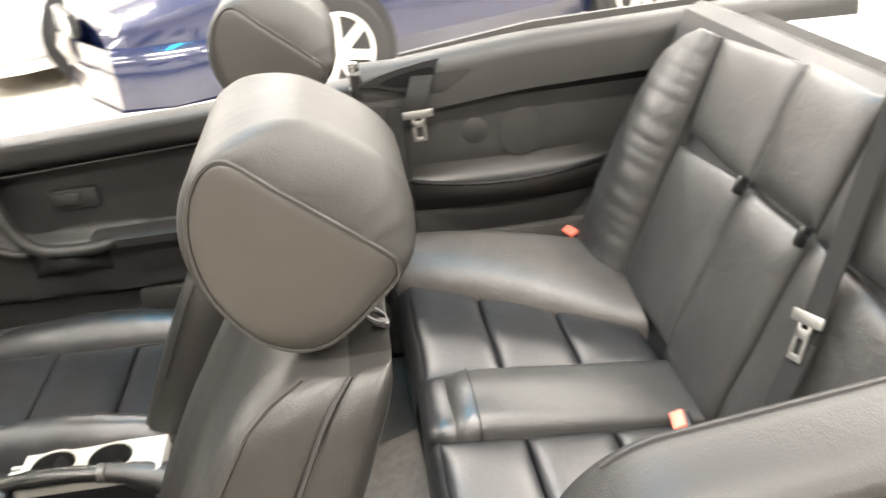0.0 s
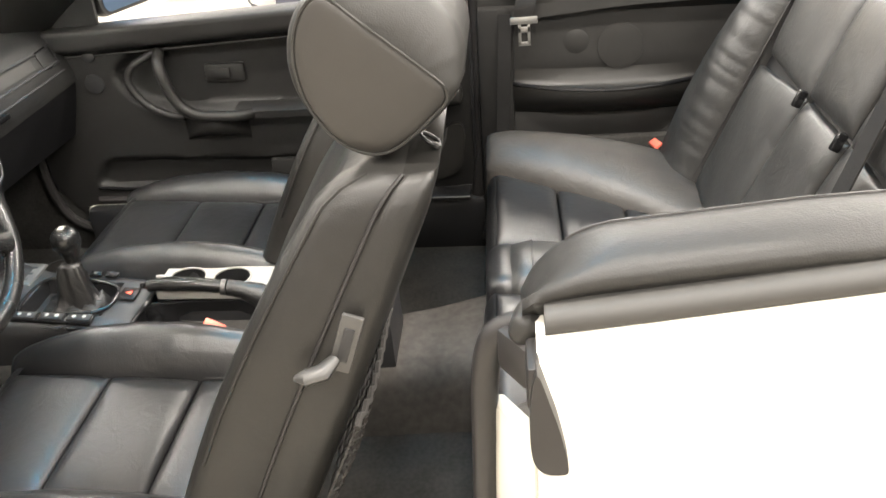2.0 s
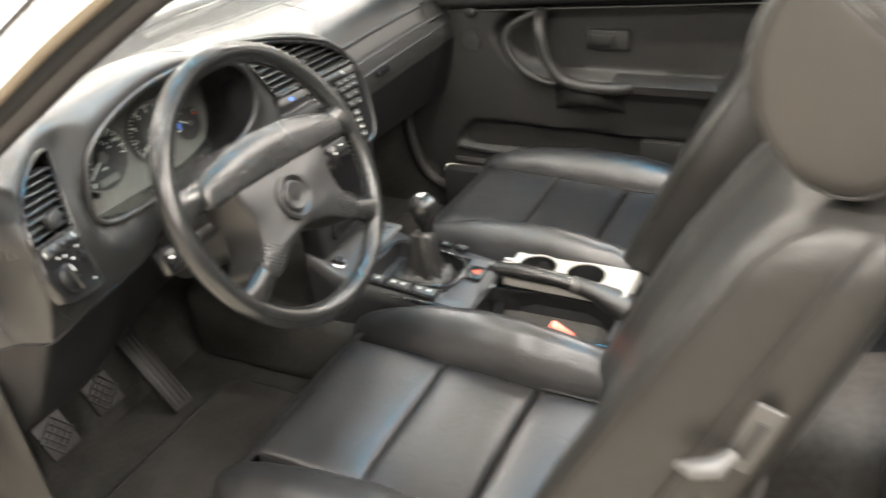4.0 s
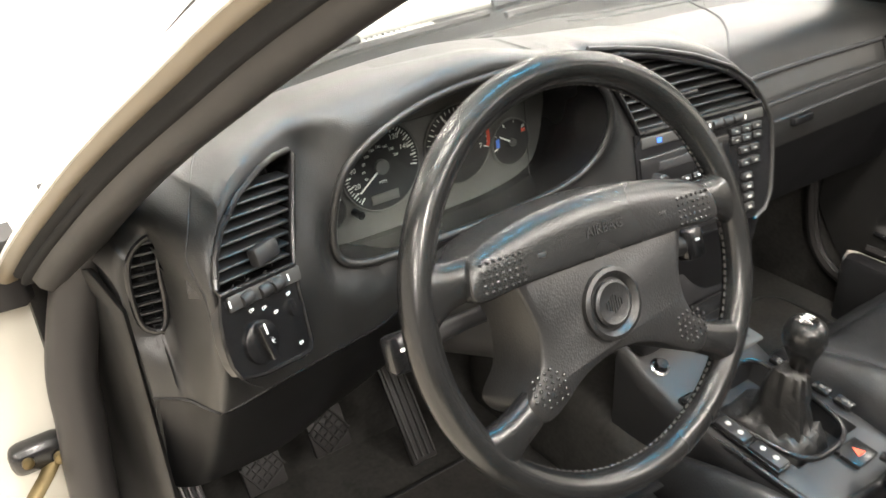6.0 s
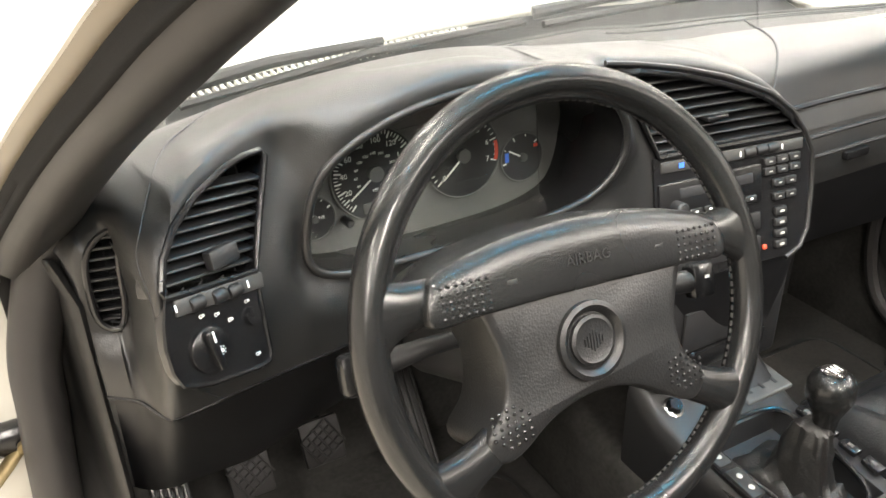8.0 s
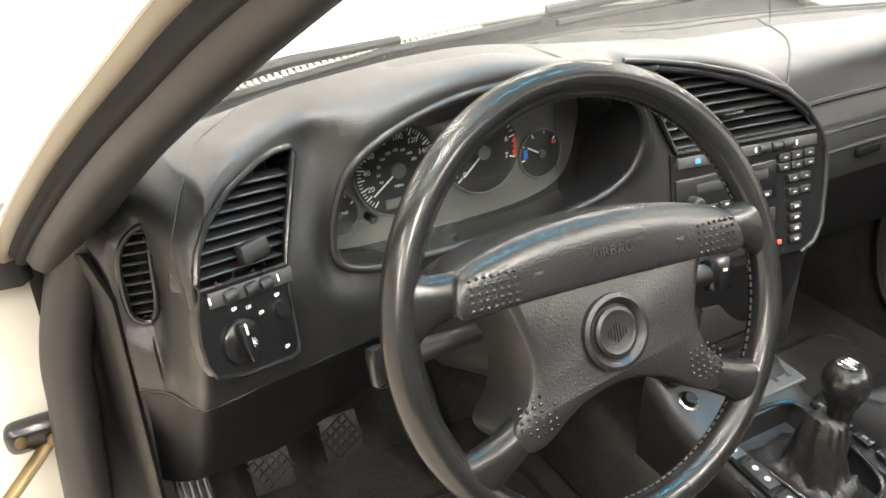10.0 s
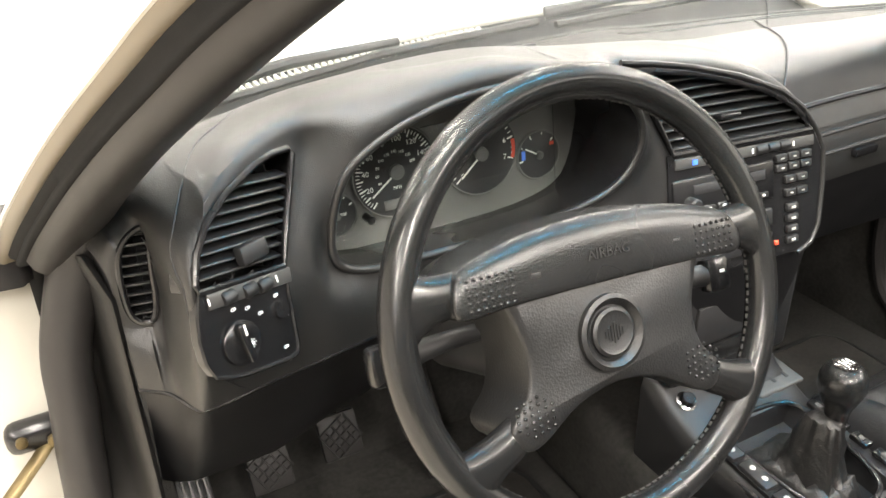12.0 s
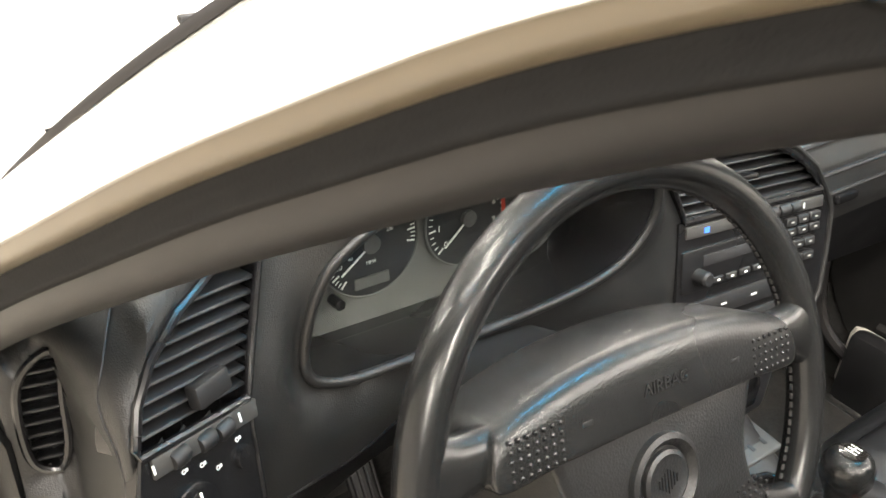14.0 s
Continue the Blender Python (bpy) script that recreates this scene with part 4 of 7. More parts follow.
# left vent with its thumb strip and the lamp switch
lv = vent(dash, "side_air_vent", VENT_M, VENT_POLY, [0.066 + 0.0098 * k for k in range(8)], slope=-0.16, rim=0.0032, tilt=20, fins=4)
part("vent_tab", rbox(B(), 0.031, 0.071, 0.003, 0.030, 0.017, 0.012, 0.003, VENT_M), PLASTIC, lv)
swp = [(-0.031, 0.058), (-0.039, 0.04), (-0.044, 0.022), (-0.045, 0.002), (-0.041, -0.011), (-0.03, -0.017), (-0.015, -0.023), (0.036, -0.034), (0.044, -0.033), (0.048, -0.026), (0.055, 0.02), (0.06, 0.044)]
sw = part("switch_panel", prism(B(), swp, 0.012, VENT_M @ Matrix.Translation((0, 0, -0.010))), PLASTIC_SMOOTH, dash, "glossy black lamp switch panel")
part("panel_edge", tube(B(), [VENT_M @ Vector((x, y, 0.002)) for x, y in swp], 0.0022, 6, closed=True), PLASTIC_SMOOTH, sw)
part("thumb_strip", rbox(B(), 0.012, 0.0445, 0.0012, 0.090, 0.0135, 0.006, 0.0012, VENT_M @ Matrix.Rotation(-0.15, 4, "Z")), STEELTRIM, sw)
for k in (-0.012, 0.01, 0.026):
    part("thumb_wheel", lathe(B(), [(0.0055, -0.0065), (0.0066, -0.004), (0.0066, 0.004), (0.0055, 0.0065)], VENT_M @ Matrix.Translation((k + 0.006, 0.043 - 0.16 * k, 0.003)) @ Matrix.Rotation(math.pi / 2, 4, "Y"), 14), PLASTIC, sw)
for u, v, h in ((-0.026, 0.0495, 0.006), (0.0345, 0.0405, 0.0065), (0.046, 0.0385, 0.0065)):
    part("mark", rbox(B(), u, v, 0.0046, 0.0016, h, 0.0006, 0, VENT_M), INK, sw)
KM = VENT_M @ Matrix.Translation((-0.008, 0.004, 0.002))
kn = part("lamp_switch", lathe(B(), [(0.0195, 0), (0.0193, 0.003), (0.018, 0.004), (0.0005, 0.004)], KM, 36), PLASTIC_SMOOTH, sw, "black rotary lamp switch")
part("grip", rbox(B(), 0, 0, 0.0065, 0.0075, 0.036, 0.009, 0.0025, KM @ Matrix.Rotation(0.1, 4, "Z")), PLASTIC_SMOOTH, kn)
part("pointer", rbox(B(), 0.0005, 0.012, 0.0113, 0.0017, 0.0095, 0.0006, 0, KM), INK, kn)
bm = B()
lathe(bm, [(0.0019, 0), (0.0019, 0.0006)], KM @ Matrix.Translation((0.0075, -0.004, 0.0045)), 10)
for k in range(8):
    rbox(bm, 0.0034, 0, 0.0003, 0.0014, 0.0006, 0.0006, 0, KM @ Matrix.Translation((0.0075, -0.004, 0.0045)) @ Matrix.Rotation(k * math.pi / 4, 4, "Z"))
part("sun_mark", bm, INK, kn)
for u, v in ((-0.006, 0.033), (0.008, 0.028), (0.019, 0.018), (0.040, 0.025), (0.044, 0.004), (0.034, -0.022)):
    bm = B()
    tube(bm, [VENT_M @ Vector((u + 0.0014 * math.cos(a), v + 0.0014 * math.sin(a), 0.0025)) for a in [2 * math.pi * q / 10 for q in range(10)]], 0.0004, 4, closed=True)
    rbox(bm, u + 0.0026, v, 0.0025, 0.0015, 0.0022, 0.0005, 0, VENT_M)
    part("mark", bm, INK, sw)
part("dimmer", lathe(B(), [(0.008, 0), (0.0075, 0.004), (0.0005, 0.004)], VENT_M @ Matrix.Translation((0.041, 0.011, 0.002)), 16), PLASTIC_SMOOTH, sw)
# the narrow demister vent at the end
vent(dash, "demister_vent", DEM, DEMP, [-0.037 + 0.0095 * k for k in range(9)], depth=0.02, rim=0.0032, tilt=-20, fins=1)
# centre stack
STACKP = [(-0.085, 0.122), (-0.045, 0.116), (0.008, 0.105), (0.074, 0.086), (0.136, 0.060), (0.170, 0.034), (0.191, 0.004), (0.202, -0.02), (0.200, -0.066), (0.194, -0.117), (0.182, -0.139), (0.16, -0.149), (-0.03, -0.15)]
vent(dash, "centre_air_vent", STACK_M, STACK_VENT, [0.016 + 0.0112 * k for k in range(10)], slope=-0.02, rim=0.0042, tilt=20, fins=8)
part("vent_tab", rbox(B(), 0.054, 0.043, 0.004, 0.03, 0.006, 0.016, 0.002, STACK_M), PLASTIC_SMOOTH, dash)
part("stack_edge", tube(B(), [STACK_M @ Vector((x, y, 0.002)) for x, y in STACKP[:12]], 0.0035, 8), DASH, dash)
stack = part("control_panel", prism(B(), [(0.186, 0.003), (0.198, -0.022), (0.197, -0.066), (0.191, -0.115), (0.18, -0.136), (0.158, -0.146), (-0.03, -0.146), (-0.03, 0.008)], 0.014, STACK_M @ Matrix.Translation((0, 0, -0.012))), PLASTIC_SMOOTH, dash, "black control stack with radio and climate buttons")
part("slider_strip", rbox(B(), 0.082, -0.004, 0.0012, 0.206, 0.013, 0.006, 0.0012, STACK_M @ Matrix.Rotation(-0.02, 4, "Z")), STEELTRIM, stack)
for u in (0.103, 0.121, 0.138):
    part("thumb_wheel", lathe(B(), [(0.0055, -0.0075), (0.0066, -0.005), (0.0066, 0.005), (0.0055, 0.0075)], STACK_M @ Matrix.Translation((u, -0.006, 0.003)) @ Matrix.Rotation(math.pi / 2, 4, "Y"), 12), PLASTIC, stack)
for u, mt in ((0.006, INK_BLUE), (0.09, INK), (0.152, INK)):
    part("mark", rbox(B(), u, -0.004 - 0.02 * u, 0.0048, 0.007 if mt is INK_BLUE else 0.002, 0.006, 0.0008, 0, STACK_M), mt, stack)
# climate buttons, radio slot, key grid
for r, v in enumerate((-0.022, -0.034, -0.050, -0.067)):
    for u in (0.133, 0.152, 0.171) if r < 2 else (0.147, 0.165):
        b = part("button", rbox(B(), u, v, 0.004, 0.0165, 0.0095, 0.006, 0.0012, STACK_M, 1), PLASTIC, stack)
        part("mark", rbox(B(), u, v, 0.0073, 0.0046, 0.0016, 0.0004, 0, STACK_M), KEYMARK, b)
for v in (-0.086, -0.100, -0.114, -0.128):
    b = part("button", rbox(B(), 0.15, v, 0.004, 0.019, 0.011, 0.006, 0.003, STACK_M, 2), PLASTIC, stack)
    part("mark", rbox(B(), 0.15, v, 0.0073, 0.007, 0.0032, 0.0004, 0.0015, STACK_M), KEYMARK, b)
radio = part("radio", rbox(B(), 0.048, -0.046, 0.001, 0.148, 0.048, 0.008, 0.003, STACK_M), PLASTIC_SMOOTH, stack, "black car radio")
part("cassette_slot", rbox(B(), 0.055, -0.037, 0.0052, 0.105, 0.012, 0.001, 0.0004, STACK_M), DIAL, radio)
part("tuning_knob", lathe(B(), [(0.0085, 0), (0.008, 0.014), (0.006, 0.016), (0.0005, 0.016)], STACK_M @ Matrix.Translation((-0.004, -0.052, 0.005)), 18), PLASTIC, radio)
for k in range(5):
    part("preset_key", rbox(B(), 0.024 + 0.02 * k, -0.062, 0.005, 0.016, 0.007, 0.004, 0.001, STACK_M, 1), PLASTIC, radio)
    part("mark", rbox(B(), 0.024 + 0.02 * k, -0.062, 0.0073, 0.004, 0.002, 0.0004, 0, STACK_M), INK, radio)
for u in (-0.008, 0.012):
    part("mark", rbox(B(), u, -0.025, 0.0035, 0.007, 0.002, 0.0006, 0, STACK_M), INK, stack)
for v in (-0.092, -0.122):
    part("climate_unit", rbox(B(), 0.045, v, 0.003, 0.148, 0.022, 0.005, 0.002, STACK_M), PLASTIC, stack)
    for k in range(3):
        part("mark", rbox(B(), -0.01 + 0.045 * k, v, 0.0062, 0.008, 0.002, 0.0004, 0, STACK_M), INK, stack)
part("hazard_lamp", rbox(B(), 0.126, -0.128, 0.003, 0.006, 0.006, 0.003, 0.001, STACK_M), INK_RED, stack)
# passenger side: airbag lid lines, shelf groove, right vent, glovebox
lid = smooth_path([on_dash(x, k) for x, k in ((0.158, 34), (0.165, 31), (0.19, 27), (0.218, 23.5), (0.244, 20), (0.268, 16), (0.29, 11), (0.308, 6.5), (0.322, 4), (0.35, 3.2), (0.42, 3), (0.5, 3), (0.6, 3), (0.7, 3))], 4)
part("airbag_lid_line", tube(B(), lid, 0.0018, 6), DIAL, dash)
part("shelf_groove", tube(B(), [on_dash(0.155 + 0.03 * i, 33) for i in range(18)], 0.004, 6), DIAL, dash)
part("shelf_insert", loft(B(), [[on_dash(0.17 + 0.024 * i, k, 0.003) for k in (34, 35.5, 37)] for i in range(17)], closed=False), STEELTRIM, dash, "satin dark trim insert")
part("shelf_groove", tube(B(), [on_dash(0.155 + 0.03 * i, 38) for i in range(18)], 0.0035, 6), DIAL, dash)
part("shelf_groove", tube(B(), [on_dash(0.155 + 0.03 * i, 41) for i in range(18)], 0.003, 6), DIAL, dash)
pv = on_dash(0.62, 35.5)
PVM = frame_of(pv, (1, -0.05, 0), (0, 0.3, 1))
vent(dash, "passenger_air_vent", PVM, [(-0.035, 0.022), (0.035, 0.026), (0.04, -0.028), (-0.032, -0.024)], [-0.018 + 0.009 * k for k in range(5)], depth=0.012, fins=2)
part("glovebox_latch", rbox(B(), 0.33, on_dash(0.33, 42).y - 0.003, on_dash(0.33, 42).z, 0.05, 0.012, 0.014, 0.004), PLASTIC_SMOOTH, dash)
part("lower_panel", rbox(B(), 0.02, 0.215, 0.585, 0.22, 0.06, 0.16, 0.012, None, 3), PLASTIC, dash, "black lower console stack with a cubby")
part("cubby", rbox(B(), 0.015, 0.183, 0.6, 0.15, 0.006, 0.06, 0.002), DIAL, dash)
part("ashtray_lid", rbox(B(), 0.015, 0.182, 0.55, 0.15, 0.008, 0.03, 0.003), PLASTIC_SMOOTH, dash)

# ---------------- steering wheel ----------------
HUB = Vector((-0.3587, 0.0265, 0.8239))
WHEEL = Matrix.Translation(HUB) @ Matrix.Rotation(radians(1), 4, "Z") @ Matrix.Rotation(radians(66.5), 4, "X") @ Matrix.Rotation(radians(-4), 4, "Z")
wheel = thing("steering_wheel", HUB, "black leather four-spoke steering wheel with padded centre", "steering wheel")
RIM = 0.1948
rim = part("rim", tube(B(), [WHEEL @ Vector((RIM * math.cos(a), RIM * math.sin(a), 0.004)) for a in [2 * math.pi * k / 144 for k in range(144)]], 0.0155, 20, closed=True), RIMSKIN, wheel, "worn smooth black leather rim")
bm = B()
for k in range(150):
    a = 2 * math.pi * k / 150
    rbox(bm, RIM - 0.0155, 0, 0.004 - 0.003, 0.0012, 0.0045, 0.0022, 0, WHEEL @ Matrix.Rotation(a, 4, "Z") @ Matrix.Rotation(0.0, 4, "X"))
part("rim_stitching", bm, STITCH, rim, "fine stitching inside the rim")


def dome(bm, poly, top, base, m, crown, r=0.006):
    """A cushioned plate over an outline: rounded edge, flat face."""
    n = len(poly)
    turn = sum(a[0] * b[1] - b[0] * a[1] for a, b in zip(poly, poly[1:] + poly[:1]))
    inward = []
    for i in range(n):
        tx, ty = poly[(i + 1) % n][0] - poly[i - 1][0], poly[(i + 1) % n][1] - poly[i - 1][1]
        ln = math.hypot(tx, ty) or 1.0
        s = 1 if turn > 0 else -1
        inward.append((-s * ty / ln, s * tx / ln))
    soft = [r(x, y) if callable(r) else r for x, y in poly]
    rings = []
    for e, f in ((0.0, None), (0.0, 1.0), (0.06, 0.66), (0.22, 0.34), (0.48, 0.12), (0.9, 0.0), (1.2, -1.0)):
        ring = []
        for (x, y), (ux, uy), q in zip(poly, inward, soft):
            z = base if f is None else top - f * 0.7 * q if f >= 0 else top + crown * 0.4
            ring.append(m @ Vector((x + e * q * ux, y + e * q * uy, z)))
        rings.append(ring)
    return loft(bm, rings)


TOPBAR = soft_outline([(-0.148, 0.020), (-0.10, 0.021), (-0.03, 0.022), (0.03, 0.022), (0.10, 0.021), (0.148, 0.020), (0.1485, 0.046), (0.134, 0.061), (0.075, 0.076), (0.0, 0.081), (-0.075, 0.076), (-0.134, 0.061), (-0.1485, 0.046)], 5)
BODY = soft_outline([(-0.108, 0.045), (-0.05, 0.048), (0.05, 0.048), (0.108, 0.045), (0.10, 0.012), (0.09, -0.025), (0.096, -0.058), (0.115, -0.082), (0.105, -0.101), (0.085, -0.1), (0.045, -0.077), (0.0, -0.068), (-0.045, -0.077), (-0.085, -0.1), (-0.105, -0.101), (-0.115, -0.082), (-0.096, -0.058), (-0.09, -0.025), (-0.10, 0.012)], 4)
pad_top = part("pad_upper", dome(B(), TOPBAR, 0.0265, -0.045, WHEEL, 0.001, lambda x, y: 0.005 + 0.017 * max(0.0, min(1.0, (y - 0.04) / 0.03))), BARSKIN, wheel, "textured black upper pad bar", 50)
pad_low = part("pad_lower", dome(B(), BODY, 0.020, -0.055, WHEEL, 0.002, 0.006), HUBSKIN, wheel, "textured black centre pad", 50)
EM = WHEEL @ Matrix.Translation((-0.0055, -0.0225, 0.0))
part("emblem_ring", lathe(B(), [(0.034, 0.018), (0.034, 0.026), (0.030, 0.0275), (0.026, 0.0245), (0.024, 0.022), (0.0005, 0.022)], EM, 40), HUBSKIN, pad_low)
part("emblem_disc", lathe(B(), [(0.022, 0.020), (0.022, 0.0255), (0.019, 0.027), (0.0165, 0.026), (0.0005, 0.0262)], EM, 32), HUBSKIN, pad_low, "plain round embossed disc")
bm = B()
for k in range(7):
    rbox(bm, -0.009 + 0.003 * k, 0.0, 0.0268, 0.0014, 0.018 - 0.012 * abs(k - 3) / 3, 0.001, 0, EM)
part("emblem_relief", bm, HUBSKIN, pad_low)
for cx, cy, nx, ny, host in ((-0.118, 0.038, 7, 5, 0), (0.118, 0.038, 7, 5, 0), (-0.092, -0.078, 6, 6, 1), (0.092, -0.078, 6, 6, 1)):
    bm = B()
    for i in range(nx):
        for j in range(ny):
            if host and (i + j < 2 or i + j > 8):
                continue
            a, b = cx + (i - (nx - 1) / 2) * 0.0068, cy + (j - (ny - 1) / 2) * 0.0062 - 0.06 * (abs(cx) - 0.118) * i
            lathe(bm, [(0.0018, 0.0), (0.0016, 0.0012), (0.0003, 0.0019)], WHEEL @ Matrix.Translation((a, b, 0.0263 if not host else 0.0206)), 7)
    part("grip_dots", bm, PLASTIC_SMOOTH, pad_low if host else pad_top, "raised horn dots")
lettering("airbag_word", "AIRBAG", 0.013, WHEEL @ Matrix.Translation((0.0, 0.047, 0.0276)), HUBSKIN, pad_top)
for x in (-0.075, 0.075):
    part("horn_mark", rbox(B(), x, 0.042, 0.0268, 0.009, 0.004, 0.001, 0.0004, WHEEL), HUBSKIN, pad_top)
for k in (1, -1):
    for spine, wide, thick in (
        ([(k * 0.140, 0.040), (k * 0.152, 0.0395), (k * 0.165, 0.039), (k * 0.178, 0.038), (k * 0.192, 0.036)], (0.019, 0.0195, 0.021, 0.027, 0.040), (0.0125, 0.0135, 0.0135, 0.013, 0.011)),
        ([(k * 0.102, -0.088), (k * 0.115, -0.095), (k * 0.130, -0.102), (k * 0.146, -0.110), (k * 0.162, -0.117)], (0.017, 0.0175, 0.0185, 0.023, 0.036), (0.0125, 0.0135, 0.0135, 0.013, 0.011)),
    ):
        run = Vector((spine[-1][0] - spine[0][0], spine[-1][1] - spine[0][1])).normalized()
        rings = []
        for (x, y), w, h in zip(spine, wide, thick):
            rings.append([WHEEL @ Vector((x - run.y * w * math.copysign(abs(math.cos(a)) ** 0.8, math.cos(a)), y + run.x * w * math.copysign(abs(math.cos(a)) ** 0.8, math.cos(a)), 0.006 + h * math.sin(a))) for a in [2 * math.pi * q / 20 for q in range(20)]])
        part("spoke", loft(B(), rings), RIMSKIN, wheel, "leather spoke end", 70)
column = thing("steering_column", (-0.36, 0.1, 0.74), "black plastic steering column shroud with stalks", "steering column")
part("shroud", loft(B(), [[WHEEL @ Vector((x * s, y * s - 0.015, z)) for x, y in ring_rect(0, 0, 0.062, 0.055, 0.03)] for z, s in ((-0.02, 0.9), (-0.05, 1.05), (-0.12, 1.15), (-0.22, 1.2))]), PLASTIC, column)
part("hub_core", lathe(B(), [(0.06, -0.06), (0.055, -0.02), (0.05, 0.0)], WHEEL, 24), PLASTIC, column)
for k, y in ((-1, 0.0), (1, 0.0)):
    st = part("stalk", tube(B(), [WHEEL @ Vector((k * 0.05, y - 0.01, -0.06)), WHEEL @ Vector((k * 0.12, y - 0.012, -0.062)), WHEEL @ Vector((k * 0.175, y - 0.015, -0.055))], [0.008, 0.009, 0.012], 10), PLASTIC, column, "black control stalk")
    part("stalk_end", rbox(B(), k * 0.188, y - 0.016, -0.053, 0.03, 0.036, 0.02, 0.006, WHEEL), PLASTIC_SMOOTH, st)
    part("mark", rbox(B(), k * 0.19, y - 0.012, -0.0425, 0.006, 0.003, 0.0005, 0, WHEEL), INK, st)
part("ignition_lock", lathe(B(), [(0.018, 0), (0.018, 0.012), (0.012, 0.016), (0.0005, 0.016)], pose(-0.27, 0.12, 0.715, 70, 0, 20), 20), CHROME, column, "bright metal ignition lock")

# ---------------- pedals and footwell ----------------
for nm, x, y, z, w, h, tilt in (("clutch_pedal", -0.575, 0.45, 0.395, 0.06, 0.072, 62), ("brake_pedal", -0.467, 0.45, 0.402, 0.06, 0.066, 62)):
    pm = pose(x, y, z, tilt, 0, 0)
    pd = thing(nm, (x, y, z), "black ribbed rubber pedal pad on a steel arm", "pedal", "pedals")
    part("pedal_pad", rbox(B(), 0, 0, 0, w, h, 0.012, 0.004, pm), RUBBER, pd)
    bm = B()
    for k in range(-2, 3):
        rbox(bm, k * 0.012, 0, 0.008, 0.003, h * 0.66, 0.004, 0.001, pm @ Matrix.Rotation(0.5, 4, "Z"), 1)
        rbox(bm, 0, k * 0.011, 0.008, w * 0.7, 0.003, 0.004, 0.001, pm @ Matrix.Rotation(0.5, 4, "Z"), 1)
    part("pad_ribs", bm, RUBBER, pd)
    part("pedal_arm", tube(B(), [(x, y + 0.012, z), (x, y + 0.07, z + 0.10), (x, y + 0.08, z + 0.25)], 0.009, 8), PLASTIC_SMOOTH, pd)
ac = thing("accelerator_pedal", (-0.275, 0.55, 0.2), "long ribbed black accelerator pedal", "pedal", "pedals")
part("pedal_pad", rbox(B(), 0, 0, 0, 0.05, 0.2, 0.014, 0.005, pose(-0.275, 0.55, 0.28, 55, 0, 0)), RUBBER, ac)
for k in range(4):
    part("rib", rbox(B(), -0.018 + 0.012 * k, 0, 0.009, 0.004, 0.18, 0.005, 0.001, pose(-0.275, 0.55, 0.28, 55, 0, 0), 1), RUBBER, ac)
dead = thing("footrest", (-0.69, 0.44, 0.2), "ribbed black footrest plate", "footrest")
part("plate", rbox(B(), 0, 0, 0, 0.075, 0.2, 0.012, 0.004, pose(-0.69, 0.44, 0.31, 50, 0, 0)), PLASTIC, dead)
for k in range(7):
    part("rib", rbox(B(), -0.030 + 0.010 * k, 0, 0.008, 0.005, 0.19, 0.006, 0.001, pose(-0.69, 0.44, 0.31, 50, 0, 0), 1), STEELTRIM, dead)
fm = thing("floor_mat", (-0.38, 0.2, 0.19), "charcoal carpet floor mat with bound edge", "floor mat", "floor mats")
part("mat_carpet", rbox(B(), -0.38, 0.2, 0.198, 0.44, 0.5, 0.012, 0.005), MATPILE, fm)
part("mat_edge", tube(B(), [(-0.38 + x, 0.2 + y, 0.2) for x, y in ring_rect(0, 0, 0.22, 0.25, 0.05)], 0.006, 6, closed=True), PLASTIC, fm)
copy_thing(fm, Matrix.Translation((0.40, 0.2, 0.19)))

# ---------------- front seats ----------------


def wrinkle(bm, seedv, amount):
    for v in bm.verts:
        n = noise.noise(v.co * 9 + Vector((seedv, 0, 0))) + 0.5 * noise.noise(v.co * 27 + Vector((0, seedv, 0)))
        v.co += v.normal * n * amount
    return bm


